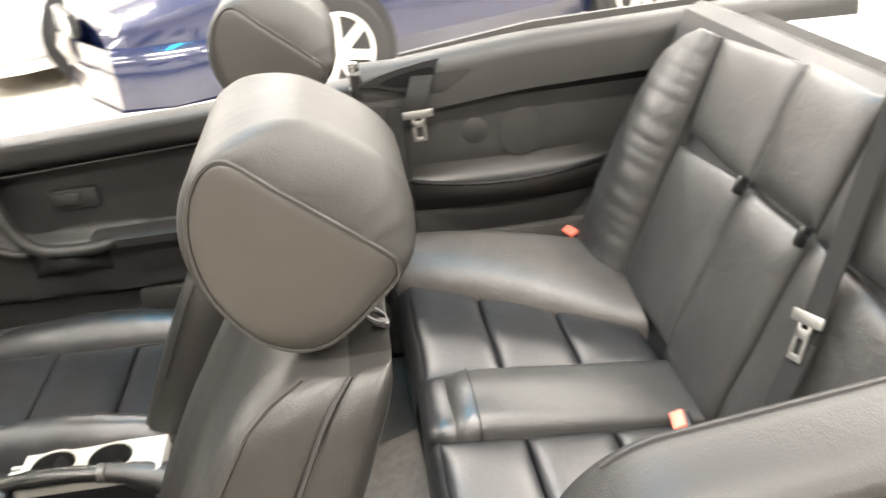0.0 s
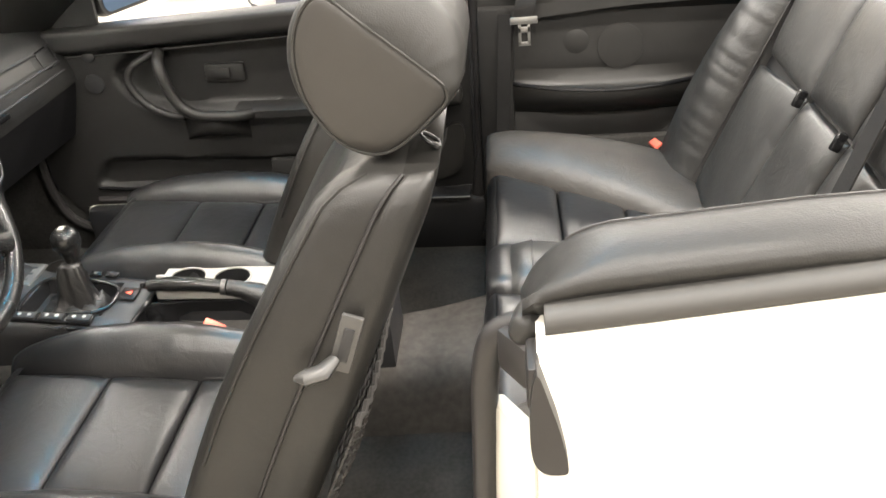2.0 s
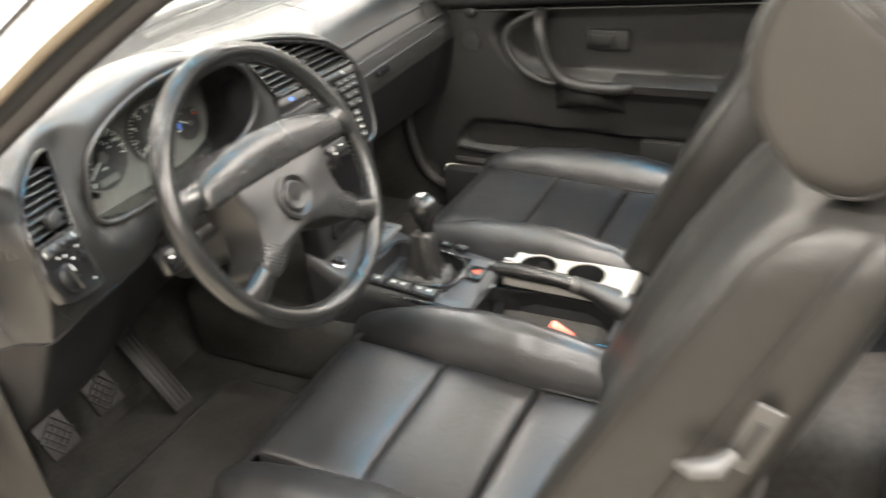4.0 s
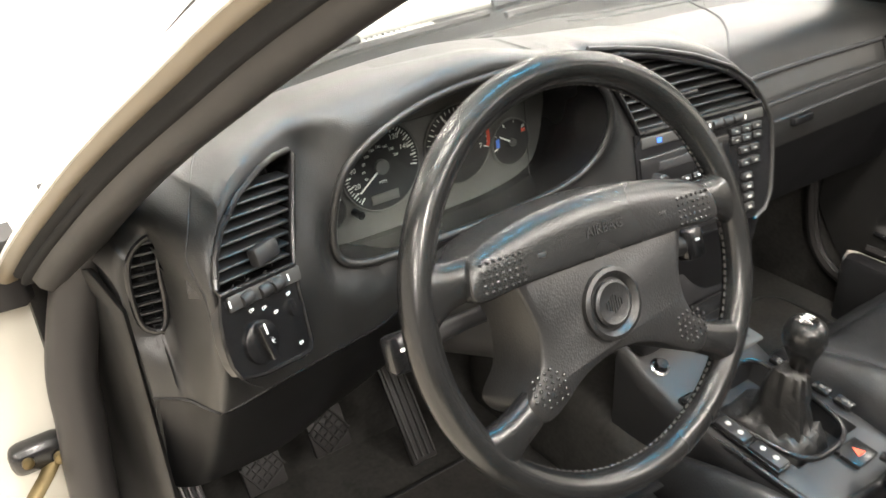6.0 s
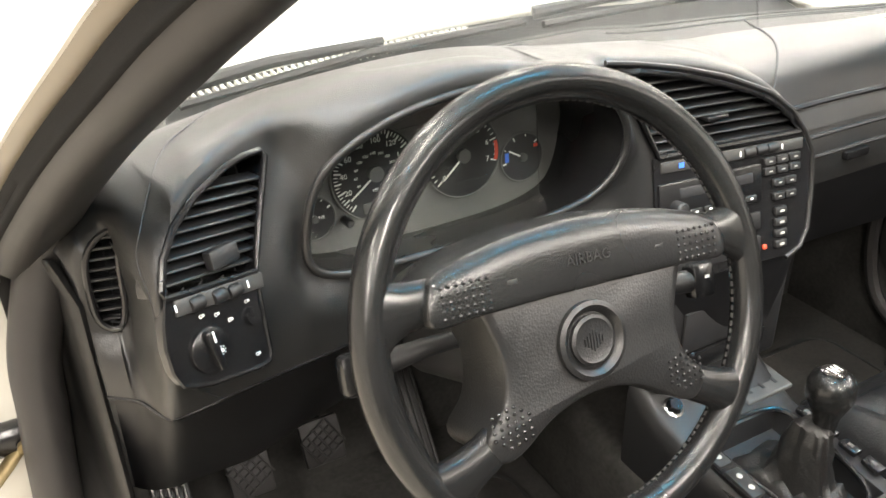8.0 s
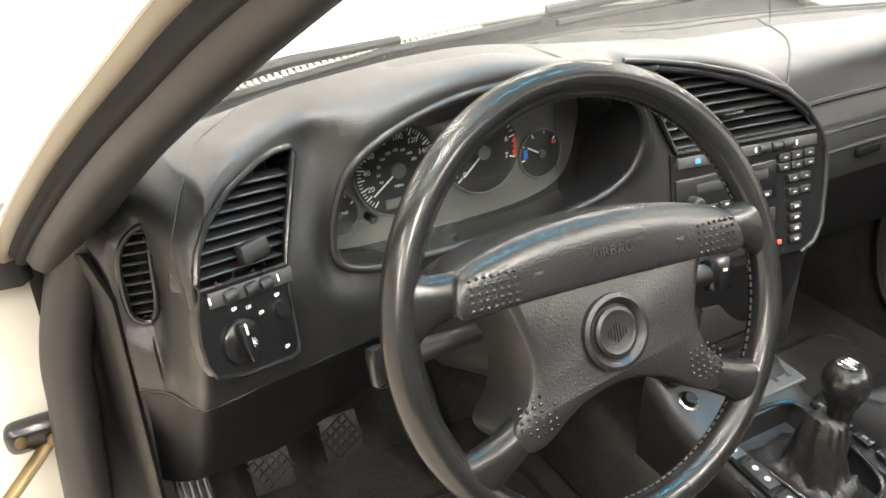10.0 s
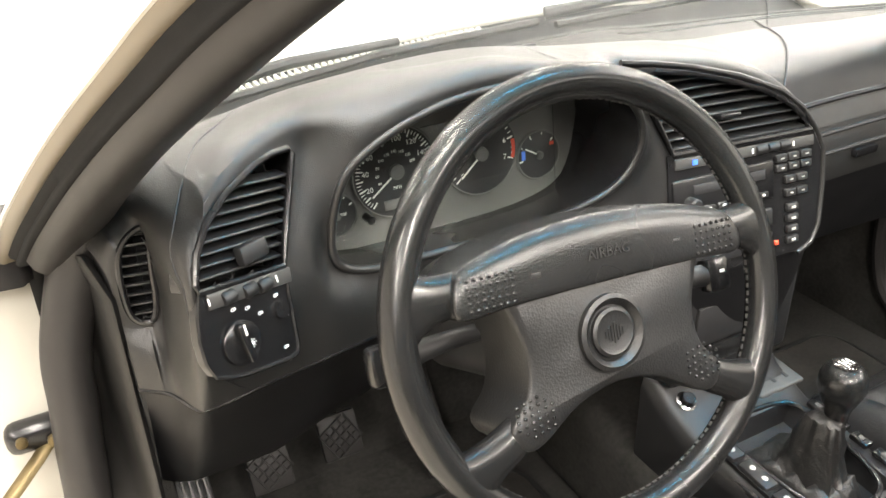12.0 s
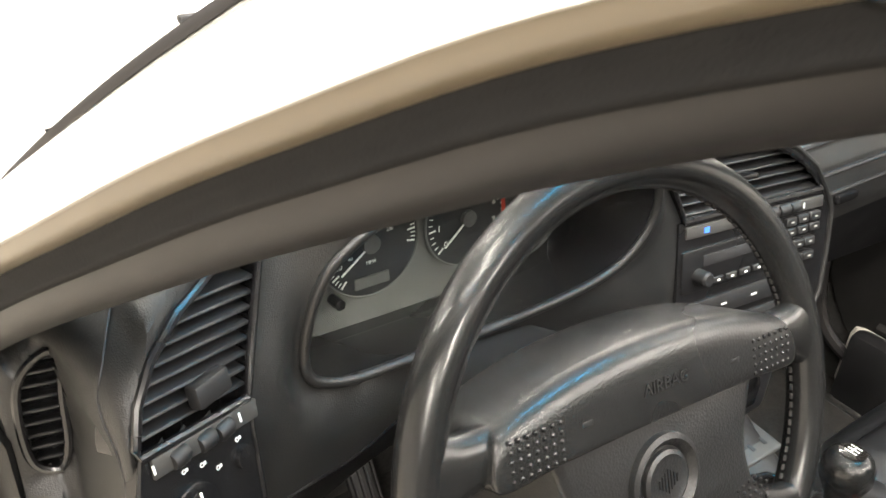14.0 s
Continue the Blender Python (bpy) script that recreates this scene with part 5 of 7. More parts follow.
def front_seat(cx, side, dy):
    """side: -1 for the outboard side at the car's left."""
    s = thing("car_seat", (cx, -0.25 + dy, 0.19), "black leather front sports seat with piped headrest", "car seat", "front seats")

    def V(x, y, z):
        return Vector((cx + x, y + dy, z))

    for k, (y0, y1, z0, z1) in enumerate(((0.055, -0.125, 0.432, 0.424), (-0.128, -0.292, 0.424, 0.413), (-0.295, -0.45, 0.413, 0.408))):
        bm = pad(B(), V(-0.15, y0, z0), V(0.15, y0, z0), V(0.15, y1, z1), V(-0.15, y1, z1), (0, 0, 1), 0.014, 0.12, 18, 5)
        bm.normal_update()
        part("cushion_panel", wrinkle(bm, k + cx, 0.0012), LEATHER, s, angle=60)
    front = []
    for i in range(9):
        a = math.pi / 2 * i / 8
        front.append([V(x, 0.052 + 0.05 * math.sin(a) * (1 - 0.25 * (x / 0.22) ** 2), 0.375 + 0.058 * math.cos(a)) for x in [-0.22 + 0.044 * j for j in range(11)]])
    front.append([V(x, 0.09, 0.27) for x in [-0.22 + 0.044 * j for j in range(11)]])
    part("cushion_front", loft(B(), front, closed=False), LEATHER, s, angle=60)
    for k in (1, -1):
        rings = []
        for i in range(61):
            t = i / 60
            y = 0.085 - 0.545 * t
            e = max(0.02, math.sin(math.pi * min(1.0, t * 0.94 + 0.03)))
            w = 0.055 * e ** 0.3
            h = (0.094 if k != side else 0.074) * e ** 0.5 + 0.0011 * math.sin(46 * t + 2 * math.sin(9 * t)) * e
            rings.append([V(k * (0.202 + w * dx), y, 0.408 + h * dz) for dx, dz in ((-1.05, -1.2), (-1.08, -0.02), (-1.0, 0.3), (-0.75, 0.66), (-0.4, 0.9), (0.0, 1.0), (0.4, 0.93), (0.75, 0.66), (0.98, 0.2), (1.02, -0.4), (1.0, -1.9))])
        bm = loft(B(), rings)
        bm.normal_update()
        part("cushion_bolster", wrinkle(bm, 3 * k + cx, 0.0022), LEATHER, s, angle=70)
        part("bolster_seam", tube(B(), [V(k * 0.149, 0.07 - 0.5 * t / 10, 0.428 - 0.012 * t / 10) for t in range(11)], 0.0022, 6), RUBBER, s)
    part("seat_base", rbox(B(), cx, -0.2 + dy, 0.295, 0.44, 0.5, 0.17, 0.03), PLASTIC, s)
    part("seat_rail", rbox(B(), cx - 0.17, -0.2 + dy, 0.2, 0.03, 0.56, 0.03, 0.004), PLASTIC, s)
    part("seat_rail", rbox(B(), cx + 0.17, -0.2 + dy, 0.2, 0.03, 0.56, 0.03, 0.004), PLASTIC, s)
    # backrest in a front and a rear half that meet at a seam
    fr, bk, seam, edge = [], [], [], []
    for i in range(25):
        t = i / 24
        top = max(0.0, (t - 0.9) / 0.1)
        yf = -0.385 - 0.275 * t + 0.02 * math.sin(math.pi * t) - 0.03 * top ** 2
        zf = 0.47 + 0.495 * t - 0.012 * top ** 2
        yb = -0.56 - 0.232 * t + 0.012 * top ** 2
        zb = 0.42 + 0.54 * t - 0.012 * top ** 2
        w = 0.234 - 0.07 * max(0, (t - 0.45) / 0.55) ** 1.6 - 0.012 * top ** 2
        ym, zm = yf + (yb - yf) * 0.56, zf + (zb - zf) * 0.56
        fr.append([V(x * w, yf + (ym - yf) * v, zf + (zm - zf) * v) for x, v in ((0.99, 1), (1.02, 0.7), (1.015, 0.4), (0.985, 0.15), (0.92, 0.02), (0.82, 0.0), (0.7, 0.08), (0.6, 0.24), (0.3, 0.28), (0, 0.29), (-0.3, 0.28), (-0.6, 0.24), (-0.7, 0.08), (-0.82, 0.0), (-0.92, 0.02), (-0.985, 0.15), (-1.015, 0.4), (-1.02, 0.7), (-0.99, 1))])
        bk.append([V(x * w, ym + (yb - ym) * v, zm + (zb - zm) * v) for x, v in ((0.985, 0.01), (1.0, 0.25), (0.99, 0.65), (0.95, 0.88), (0.86, 0.98), (0.7, 1), (0.0, 1.02), (-0.7, 1), (-0.86, 0.98), (-0.95, 0.88), (-0.99, 0.65), (-1.0, 0.25), (-0.985, 0.01))])
        seam.append((w, ym, zm))
        edge.append((w, yf + (ym - yf) * 0.16, zf + (zm - zf) * 0.16))
    bm = loft(B(), fr)
    bm.normal_update()
    part("backrest", wrinkle(bm, 7 + cx, 0.0022), LEATHER_SIDE, s, angle=70)
    part("backrest_shell", loft(B(), bk), LEATHER_SIDE, s, "smooth vinyl seat back", 70)
    for k in (1, -1):
        part("back_piping", tube(B(), [V(k * w * 0.985, y, z) for w, y, z in edge[5:]], 0.0024, 6), LEATHER_SIDE, s)
        part("back_seam", tube(B(), [V(k * w * 1.0, y, z) for w, y, z in seam], 0.0026, 6), RUBBER, s)
    # tilt lever in its slot
    lm = frame_of((cx + side * 0.229, -0.663 + dy, 0.765), (0, -0.32, 0.92), (0, -0.92, -0.32))
    pl = part("lever_plate", rbox(B(), 0, 0, 0, 0.085, 0.028, 0.008, 0.003, lm), STEELTRIM, s, "grey plastic lever plate")
    part("slot", rbox(B(), 0.0, 0.0, 0.0045 if side > 0 else -0.0045, 0.05, 0.013, 0.003, 0.001, lm), DIAL, pl)
    part("lever", tube(B(), [V(side * 0.232, -0.648, 0.745), V(side * 0.25, -0.635, 0.738), V(side * 0.256, -0.615, 0.735), V(side * 0.25, -0.6, 0.73)], [0.008, 0.013, 0.012, 0.005], 10, flat=0.75), STEELTRIM, pl, "grey tilt lever")
    # headrest: flat piped cheeks, fuller top and back
    prof = smooth_path([(0, -0.614, 1.090), (0, -0.625, 1.028), (0, -0.665, 0.972), (0, -0.722, 0.959), (0, -0.795, 1.014), (0, -0.818, 1.070), (0, -0.793, 1.124), (0, -0.718, 1.168), (0, -0.645, 1.152)], 6, closed=True)
    mid = Vector((0, -0.71, 1.05))

    def half(p):
        d = (p.y + 0.662) * -0.655 + (p.z - 1.160) * 0.756 - 0.004
        return 0.122 - 0.95 * max(0.0, d) ** 1.0 * (0.6 if d < 0.01 else 0.85)

    hb = []
    for f in (-1.0, -0.995, -0.98, -0.955, -0.93, -0.89, -0.85, -0.8, -0.7, -0.5, 0, 0.5, 0.7, 0.8, 0.85, 0.89, 0.93, 0.955, 0.98, 0.995, 1.0):
        k = {1.0: 0.6, 0.995: 0.86, 0.98: 0.94, 0.955: 0.965, 0.93: 0.98, 0.89: 0.99}.get(abs(f), 1.0)
        ring = []
        for p in prof:
            q = mid + (p - mid) * k
            d = (q.y + 0.662) * -0.655 + (q.z - 1.160) * 0.756
            along = (q.y + 0.662) * -0.756 - (q.z - 1.160) * 0.655
            pucker = 0.0028 * math.sin(along * 330 + 5 * math.sin(along * 90 + f * 6)) * max(0.0, 1 - abs(d - 0.02) / 0.035) * max(0.0, (abs(f) - 0.55) / 0.45) * max(0.0, min(1.0, (along - 0.03) / 0.04))
            ring.append(V(f * half(q), q.y, q.z) + Vector((math.copysign(pucker, f), -0.7 * pucker, 0.7 * pucker)))
        hb.append(ring)
    bm = loft(B(), hb)
    bm.normal_update()
    hr = part("headrest", wrinkle(bm, 11 + cx, 0.0014), HEADSKIN, s, "padded leather headrest with piped cheeks", 80)
    cheek = smooth_path([(0, -0.624, 1.085), (0, -0.637, 1.132), (0, -0.664, 1.152), (0, -0.704, 1.122), (0, -0.782, 1.056), (0, -0.796, 1.036), (0, -0.786, 1.016), (0, -0.724, 0.967), (0, -0.672, 0.976), (0, -0.634, 1.027)], 6, closed=True)
    for k in (1, -1):
        pts = []
        for p in cheek:
            r = (p - mid).length
            pts.append(V(k * (half(p) + 0.001 - 0.002 * max(0, (r - 0.06) / 0.03)), p.y, p.z))
        part("headrest_piping", tube(B(), pts, 0.0024, 6, closed=True), HEADSKIN, hr)
        c = sum((q for q in pts), Vector()) / len(pts)
        cc = sum((q for q in cheek), Vector()) / len(cheek)
        rings = []
        for g, h in ((1.0, -0.004), (0.985, 0.0008), (0.95, 0.0025), (0.8, 0.0035), (0.55, 0.0045), (0.3, 0.005), (0.03, 0.005)):
            ring = [cc + (q - cc) * g for q in cheek]
            rings.append([V(k * (half(q) + h - 0.0015 * max(0, ((q - mid).length - 0.06) / 0.03)), q.y, q.z) for q in ring])
        part("headrest_cheek", loft(B(), rings), CHEEK, hr, "flat brownish grey vinyl cheek", 80)
        part("post", tube(B(), [V(k * 0.06, -0.73, 0.93), V(k * 0.06, -0.715, 1.0)], 0.006, 8), CHROME, hr, "chrome headrest post")
    guide = part("belt_guide", tube(B(), [V(side * (0.070 + 0.012 * math.cos(a)), -0.768 + 0.011 * math.sin(a), 0.960 + 0.007 * math.sin(a)) for a in [2 * math.pi * q / 16 for q in range(16)]], 0.0028, 6, closed=True), PLASTIC, s, "black plastic belt guide loop")
    part("guide_stud", lathe(B(), [(0.007, 0), (0.006, 0.004), (0.0005, 0.005)], pose(cx + side * 0.075, -0.775 + dy, 0.952, 20, 0, 0), 12), PLASTIC, guide)
    # map net behind the seat
    bm = B()
    cols, rws = 29, 25
    grid = []
    for j in range(rws):
        t = j / (rws - 1)
        row = []
        for i in range(cols):
            u = i / (cols - 1) * 2 - 1
            sag = 0.034 * (1 - abs(u) ** 3) * (0.25 + 0.75 * math.sin(math.pi * min(1.0, 0.15 + 0.75 * t))) + 0.010
            z = 0.36 + 0.27 * t - 0.02 * (1 - u * u) * t
            yb = -0.56 - 0.232 * (z - 0.42) / 0.54
            row.append(V(u * 0.225 + 0.004 * ((j % 2) - 0.5), yb - sag, z + 0.008 * (i % 2)))
        grid.append(row)
    for j in range(rws):
        for i in range(cols):
            for a, b in ((1, 0), (0, 1), (1, 1)):
                if i + a < cols and j + b < rws and not (a and b and (i + j) % 2):
                    p, q = grid[j][i], grid[j + b][i + a]
                    tube(bm, [p, q], 0.0015, 3)
    tagged(part("map_net", bm, NET, s, "sagging elastic map net"), kind="stuff")
    part("net_hem", tube(B(), grid[-1], 0.005, 6), NET, s)
    part("net_pull", lathe(B(), [(0.004, -0.008), (0.01, -0.004), (0.01, 0.004), (0.004, 0.008)], pose(cx - 0.2, -0.645 + dy, 0.43), 10), STEELTRIM, s)
    return s


front_seat(-0.36, -1, 0.0)
front_seat(0.36, 1, 0.055)

# ---------------- rear seat ----------------
rear = thing("rear_bench", (0, -1.1, 0.2), "black leather two-place rear bench with raised centre", "car seat")
BACKM = frame_of((0, -1.275, 0.47), (-1, 0, 0), (0, -0.22, 0.5))


def RB(x, up, lift=0.0):
    return BACKM @ Vector((-x, up, lift))


back_out = BACKM.to_3x3() @ Vector((0, 0, 1))
for k in (1, -1):
    seam = [(-0.835, 0.445), (-0.975, 0.385), (-1.12, 0.305), (-1.27, 0.215)]
    for (y0, x0), (y1, x1) in zip(seam, seam[1:]):
        z0, z1 = 0.505 - 0.045 * (-0.835 - y0) / 0.43, 0.505 - 0.045 * (-0.835 - y1) / 0.43
        bm = pad(B(), (k * 0.085, y0, z0), (k * x0, y0, z0), (k * x1, y1 + 0.003, z1), (k * 0.085, y1 + 0.003, z1), (0, 0, 1), 0.014, 0.25, 16, 5)
        bm.normal_update()
        part("cushion_panel", wrinkle(bm, y0 + k, 0.001), LEATHER, rear, angle=60)
    rings = []
    for i in range(15):
        a = math.pi / 2 * i / 14
        rings.append([Vector((x, -0.84 + 0.03 * math.sin(a), 0.44 + 0.066 * math.cos(a))) for x in [k * (0.08 + 0.056 * j) for j in range(11)]])
    rings.append([Vector((x, -0.815, 0.22)) for x in [k * (0.08 + 0.056 * j) for j in range(11)]])
    part("cushion_front", loft(B(), rings, closed=False), LEATHER, rear, angle=60)
    rings = []
    for i in range(21):
        t = i / 20
        y = -0.812 - 0.473 * t ** 1.25
        x_in = 0.455 - 0.235 * t ** 1.15
        x_out = 0.645 - 0.06 * t
        e = math.sin(math.pi * min(1, 0.03 + 0.90 * t)) ** 0.42
        zb = 0.51 - 0.045 * t
        h = 0.078 * e
        rings.append([Vector((k * (x_in + (x_out - x_in) * u), y, zb + h * v)) for u, v in ((0, -2.5), (-0.03, -0.1), (0.0, 0.3), (0.09, 0.65), (0.24, 0.9), (0.45, 1.02), (0.66, 0.98), (0.85, 0.8), (1.0, 0.4), (1.0, -2.5))])
    bm = loft(B(), rings)
    bm.normal_update()
    part("cushion_bolster", wrinkle(bm, 5 * k, 0.003), FADED, rear, "worn brownish leather bolster", 70)
    # backrest columns
    for u0, u1, nm in ((0.02, 0.337, "back_panel"), (0.347, 0.56, "back_top_panel")):
        bm = pad(B(), RB(k * 0.108, u0), RB(k * 0.365, u0 + 0.01), RB(k * (0.385 if u1 < 0.4 else 0.40), u1 - (0.012 if u1 < 0.4 else 0.02)), RB(k * 0.108, u1 + 0.012 if u1 < 0.4 else u1), back_out, 0.016, 0.12, 18, 5)
        bm.normal_update()
        part(nm, wrinkle(bm, u0 + 2 * k, 0.0015), BENCHSKIN, rear, angle=60)
    rings = []
    for i in range(129):
        t = i / 128
        up = -0.02 + 0.56 * t
        xin = 0.365 + 0.03 * t
        xo = 0.60 - 0.03 * t - 0.10 * max(0, (t - 0.8) / 0.2) ** 2
        d = 0.075 * math.sin(math.pi * min(1, 0.14 + 0.80 * t)) ** 0.5
        puck = 0.0032 * abs(math.sin(t * math.pi * 15 + 0.8 * math.sin(t * 23))) ** 0.55 * (0.5 + 0.5 * math.sin(t * 37 + 1.0) ** 2)
        rings.append([RB(k * (xin + (xo - xin) * u), up, d * v + (puck * (0.3 if v > 0.9 else 1.0) if v > 0.3 else 0)) for u, v in ((0.0, -1.0), (-0.02, 0.1), (0.02, 0.45), (0.15, 0.82), (0.4, 1.0), (0.7, 0.95), (0.93, 0.6), (1.0, 0.0), (1.0, -1.0))])
    bm = loft(B(), rings)
    bm.normal_update()
    part("back_bolster", wrinkle(bm, 9 * k, 0.0015), BENCHSKIN, rear, "puckered black leather back bolster", 75)
    part("back_seam", tube(B(), [RB(k * (0.368 + 0.02 * t / 8), 0.02 + 0.52 * t / 8, 0.012) for t in range(9)], 0.003, 6), RUBBER, rear)
for u0, u1, nm in ((0.0, 0.345, "centre_back_panel"), (0.355, 0.565, "centre_top_panel")):
    bm = pad(B(), RB(-0.102, u0), RB(0.102, u0), RB(0.102, u1), RB(-0.102, u1), back_out, 0.022, 0.12, 18, 5)
    bm.normal_update()
    part(nm, wrinkle(bm, u0, 0.0015), BENCHSKIN, rear, angle=60)
part("back_frame", loft(B(), [[RB(x, up, z) for up, z in ((-0.04, -0.02), (0.56, -0.005), (0.585, -0.03), (0.585, -0.14), (-0.04, -0.14))] for x in (-0.62, 0.62)]), PLASTIC, rear)
for k in (0.102, -0.102):
    part("latch", rbox(B(), k, 0.345, 0.018, 0.012, 0.034, 0.018, 0.004, BACKM), PLASTIC_SMOOTH, rear, "black fold-down latch")
rings = []
for i in range(17):
    t = i / 16
    y = -0.838 - 0.447 * t
    h = 0.052 * (1 - 0.75 * t ** 1.5) * min(1.0, 0.45 + 4 * t)
    w = 0.088
    nose = 0.012 if i == 0 else 0
    rings.append([Vector((w * u * (0.93 if i == 0 else 1), y - nose, 0.498 - 0.03 * t + (h - nose) * v)) for u, v in ((-1.0, -3.5), (-1.02, -0.3), (-0.98, 0.35), (-0.85, 0.72), (-0.6, 0.95), (0.0, 1.05), (0.6, 0.95), (0.9, 0.6), (1.02, 0.0), (1.02, -3.5))])
bm = loft(B(), rings)
bm.normal_update()
part("centre_hump", wrinkle(bm, 4, 0.0018), BENCHSKIN, rear, "raised leather centre between the seats", 70)
part("hump_seam", tube(B(), smooth_path([(-0.0905, -0.905, 0.44), (-0.0895, -0.905, 0.50), (-0.082, -0.905, 0.527), (-0.05, -0.905, 0.541), (0.0, -0.905, 0.5465), (0.05, -0.905, 0.541), (0.08, -0.905, 0.526)], 6), 0.0016, 6), RUBBER, rear)
part("hump_nose", rbox(B(), 0.0, -0.855, 0.40, 0.176, 0.08, 0.26, 0.036, None, 4), LEATHER, rear)

# ---------------- belts and buckles ----------------


def ribbon(bm, pts, width, across, thick=0.0016):
    """A flat strap along a path."""
    p = [Vector(q) for q in pts]
    a = Vector(across).normalized()
    rings = []
    for i, q in enumerate(p):
        t = (p[min(i + 1, len(p) - 1)] - p[max(i - 1, 0)]).normalized()
        n = t.cross(a).normalized()
        rings.append([q + a * width / 2 + n * thick, q + a * width / 2 - n * thick, q - a * width / 2 - n * thick, q - a * width / 2 + n * thick])
    return loft(bm, rings)


def tongue(parent, m):
    """A steel belt tongue: a wide slotted bar and a narrower plate with an eye."""
    t = part("tongue", rbox(B(), 0, 0, 0, 0.066, 0.018, 0.006, 0.003, m), STEEL, parent, "grey belt tongue")
    for x in (-0.011, 0.011):
        part("plate_side", rbox(B(), x, -0.032, 0, 0.007, 0.05, 0.003, 0.001, m), STEEL, t)
    part("plate_end", rbox(B(), 0, -0.056, 0, 0.029, 0.01, 0.003, 0.001, m), STEEL, t)
    part("plate_bar", rbox(B(), 0, -0.022, 0, 0.029, 0.014, 0.003, 0.001, m), STEEL, t)


fb = thing("front_seat_belt", (0.64, -0.86, 0.85), "black seat belt with steel tongue hanging at the side", "seat belt")
part("webbing", ribbon(B(), smooth_path([(0.655, -0.935, 0.905), (0.632, -0.925, 0.89), (0.615, -0.914, 0.862), (0.612, -0.91, 0.835)], 6), 0.048, (0, 1, 0.05)), BELT, fb)
part("webbing_down", ribbon(B(), smooth_path([(0.642, -0.865, 0.835), (0.625, -0.86, 0.7), (0.62, -0.845, 0.45), (0.63, -0.80, 0.22)], 8), 0.034, (0.35, 0.9, 0)), BELT, fb, "belt running down to the sill")
tongue(fb, frame_of((0.611, -0.91, 0.826), (0, -1, 0.03), (0, 0, 1)))
rbm = thing("rear_seat_belt", RB(-0.25, 0.36, 0.03), "black rear seat belt with steel tongue over the bench", "seat belt")
part("webbing", ribbon(B(), [RB(-0.15, 0.60, 0.0), RB(-0.16, 0.57, 0.035), RB(-0.185, 0.45, 0.034), RB(-0.22, 0.3, 0.034), RB(-0.235, 0.22, 0.034)], 0.048, BACKM.to_3x3() @ Vector((-1, 0.25, 0))), BELT, rbm)
part("webbing_down", ribbon(B(), [RB(-0.235, 0.25, 0.036), RB(-0.25, 0.15, 0.04), RB(-0.3, 0.03, 0.05)], 0.048, BACKM.to_3x3() @ Vector((-1, 0.25, 0))), BELT, rbm)
tongue(rbm, BACKM @ Matrix.Translation((0.225, 0.27, 0.042)) @ Matrix.Rotation(0.25, 4, "Z"))
for x, y, z, yaw, tl in ((0.60, -1.245, 0.49, 20, 25), (-0.13, -1.22, 0.50, -10, 25)):
    bk = thing("rear_buckle", (x, y, z), "black belt buckle with red release button", "belt buckle", "belt buckles")
    m = pose(x, y, z, -tl, 0, yaw)
    part("buckle_case", rbox(B(), 0, 0, -0.02, 0.045, 0.028, 0.075, 0.006, m), PLASTIC, bk)
    part("release_button", rbox(B(), 0, 0.004, 0.016, 0.04, 0.022, 0.012, 0.003, m), RED, bk, "red release button")
for x, y, z in ((-0.118, -0.292, 0.446), (0.146, -0.29, 0.42)):
    bk = thing("front_buckle", (x, y, z), "black belt buckle with red release button", "belt buckle", "belt buckles")
    m = pose(x, y, z, 30, 0, 0)
    part("buckle_case", rbox(B(), 0, 0, -0.03, 0.03, 0.05, 0.1, 0.007, m), PLASTIC, bk)
    part("release_button", rbox(B(), 0, 0.004, 0.024, 0.022, 0.042, 0.012, 0.003, m), RED, bk, "red release button")

# ---------------- centre console ----------------
console = thing("centre_console", (0.01, -0.1, 0.2), "black plastic centre console with storage tray", "console")
rings = []
for y, z, x0, x1 in ((0.23, 0.52, -0.10, 0.125), (0.18, 0.485, -0.10, 0.122), (0.126, 0.4665, -0.098, 0.118), (0.122, 0.4655, -0.098, 0.118), (0.0, 0.455, -0.095, 0.112), (-0.036, 0.452, -0.093, 0.111), (-0.044, 0.4513, -0.0925, 0.1105), (-0.09, 0.447, -0.09, 0.108), (-0.105, 0.437, -0.085, 0.104)):
    d = 0.032 if -0.04 < y < 0.125 else 0.0
    rings.append([Vector((x, y, zz)) for x, zz in ((x0, 0.3), (x0, z - 0.03), (x0 + 0.005, z - 0.008), (x0 + 0.014, z), (-0.051, z), (-0.046, z - d), (0.07, z - d), (0.077, z), (x1 - 0.014, z), (x1 - 0.005, z - 0.008), (x1, z - 0.03), (x1, 0.3))])
part("console_top", loft(B(), rings), PLASTIC, console, "black console top round the gear lever", 50)
part("console_lip", tube(B(), [(-0.086, 0.12, 0.452), (-0.085, -0.08, 0.444), (-0.07, -0.106, 0.437), (0.02, -0.112, 0.437), (0.095, -0.108, 0.437)], 0.006, 8), PLASTIC_SMOOTH, console)
BOOTP = soft_outline([(-0.045, 0.125), (0.07, 0.125), (0.078, 0.05), (0.062, -0.03), (0.015, -0.05), (-0.035, -0.035), (-0.052, 0.05)], 4)
CT = frame_of((0, 0, 0.4565), (1, 0, 0), (0, 1, 0.075))
part("boot_frame", tube(B(), [CT @ Vector((x, y, 0.001)) for x, y in BOOTP], 0.004, 8, closed=True), PLASTIC_SMOOTH, console)
row = part("switch_strip", rbox(B(), -0.071, 0.045, 0.003, 0.026, 0.165, 0.008, 0.002, CT), PLASTIC_SMOOTH, console, "row of window switches")
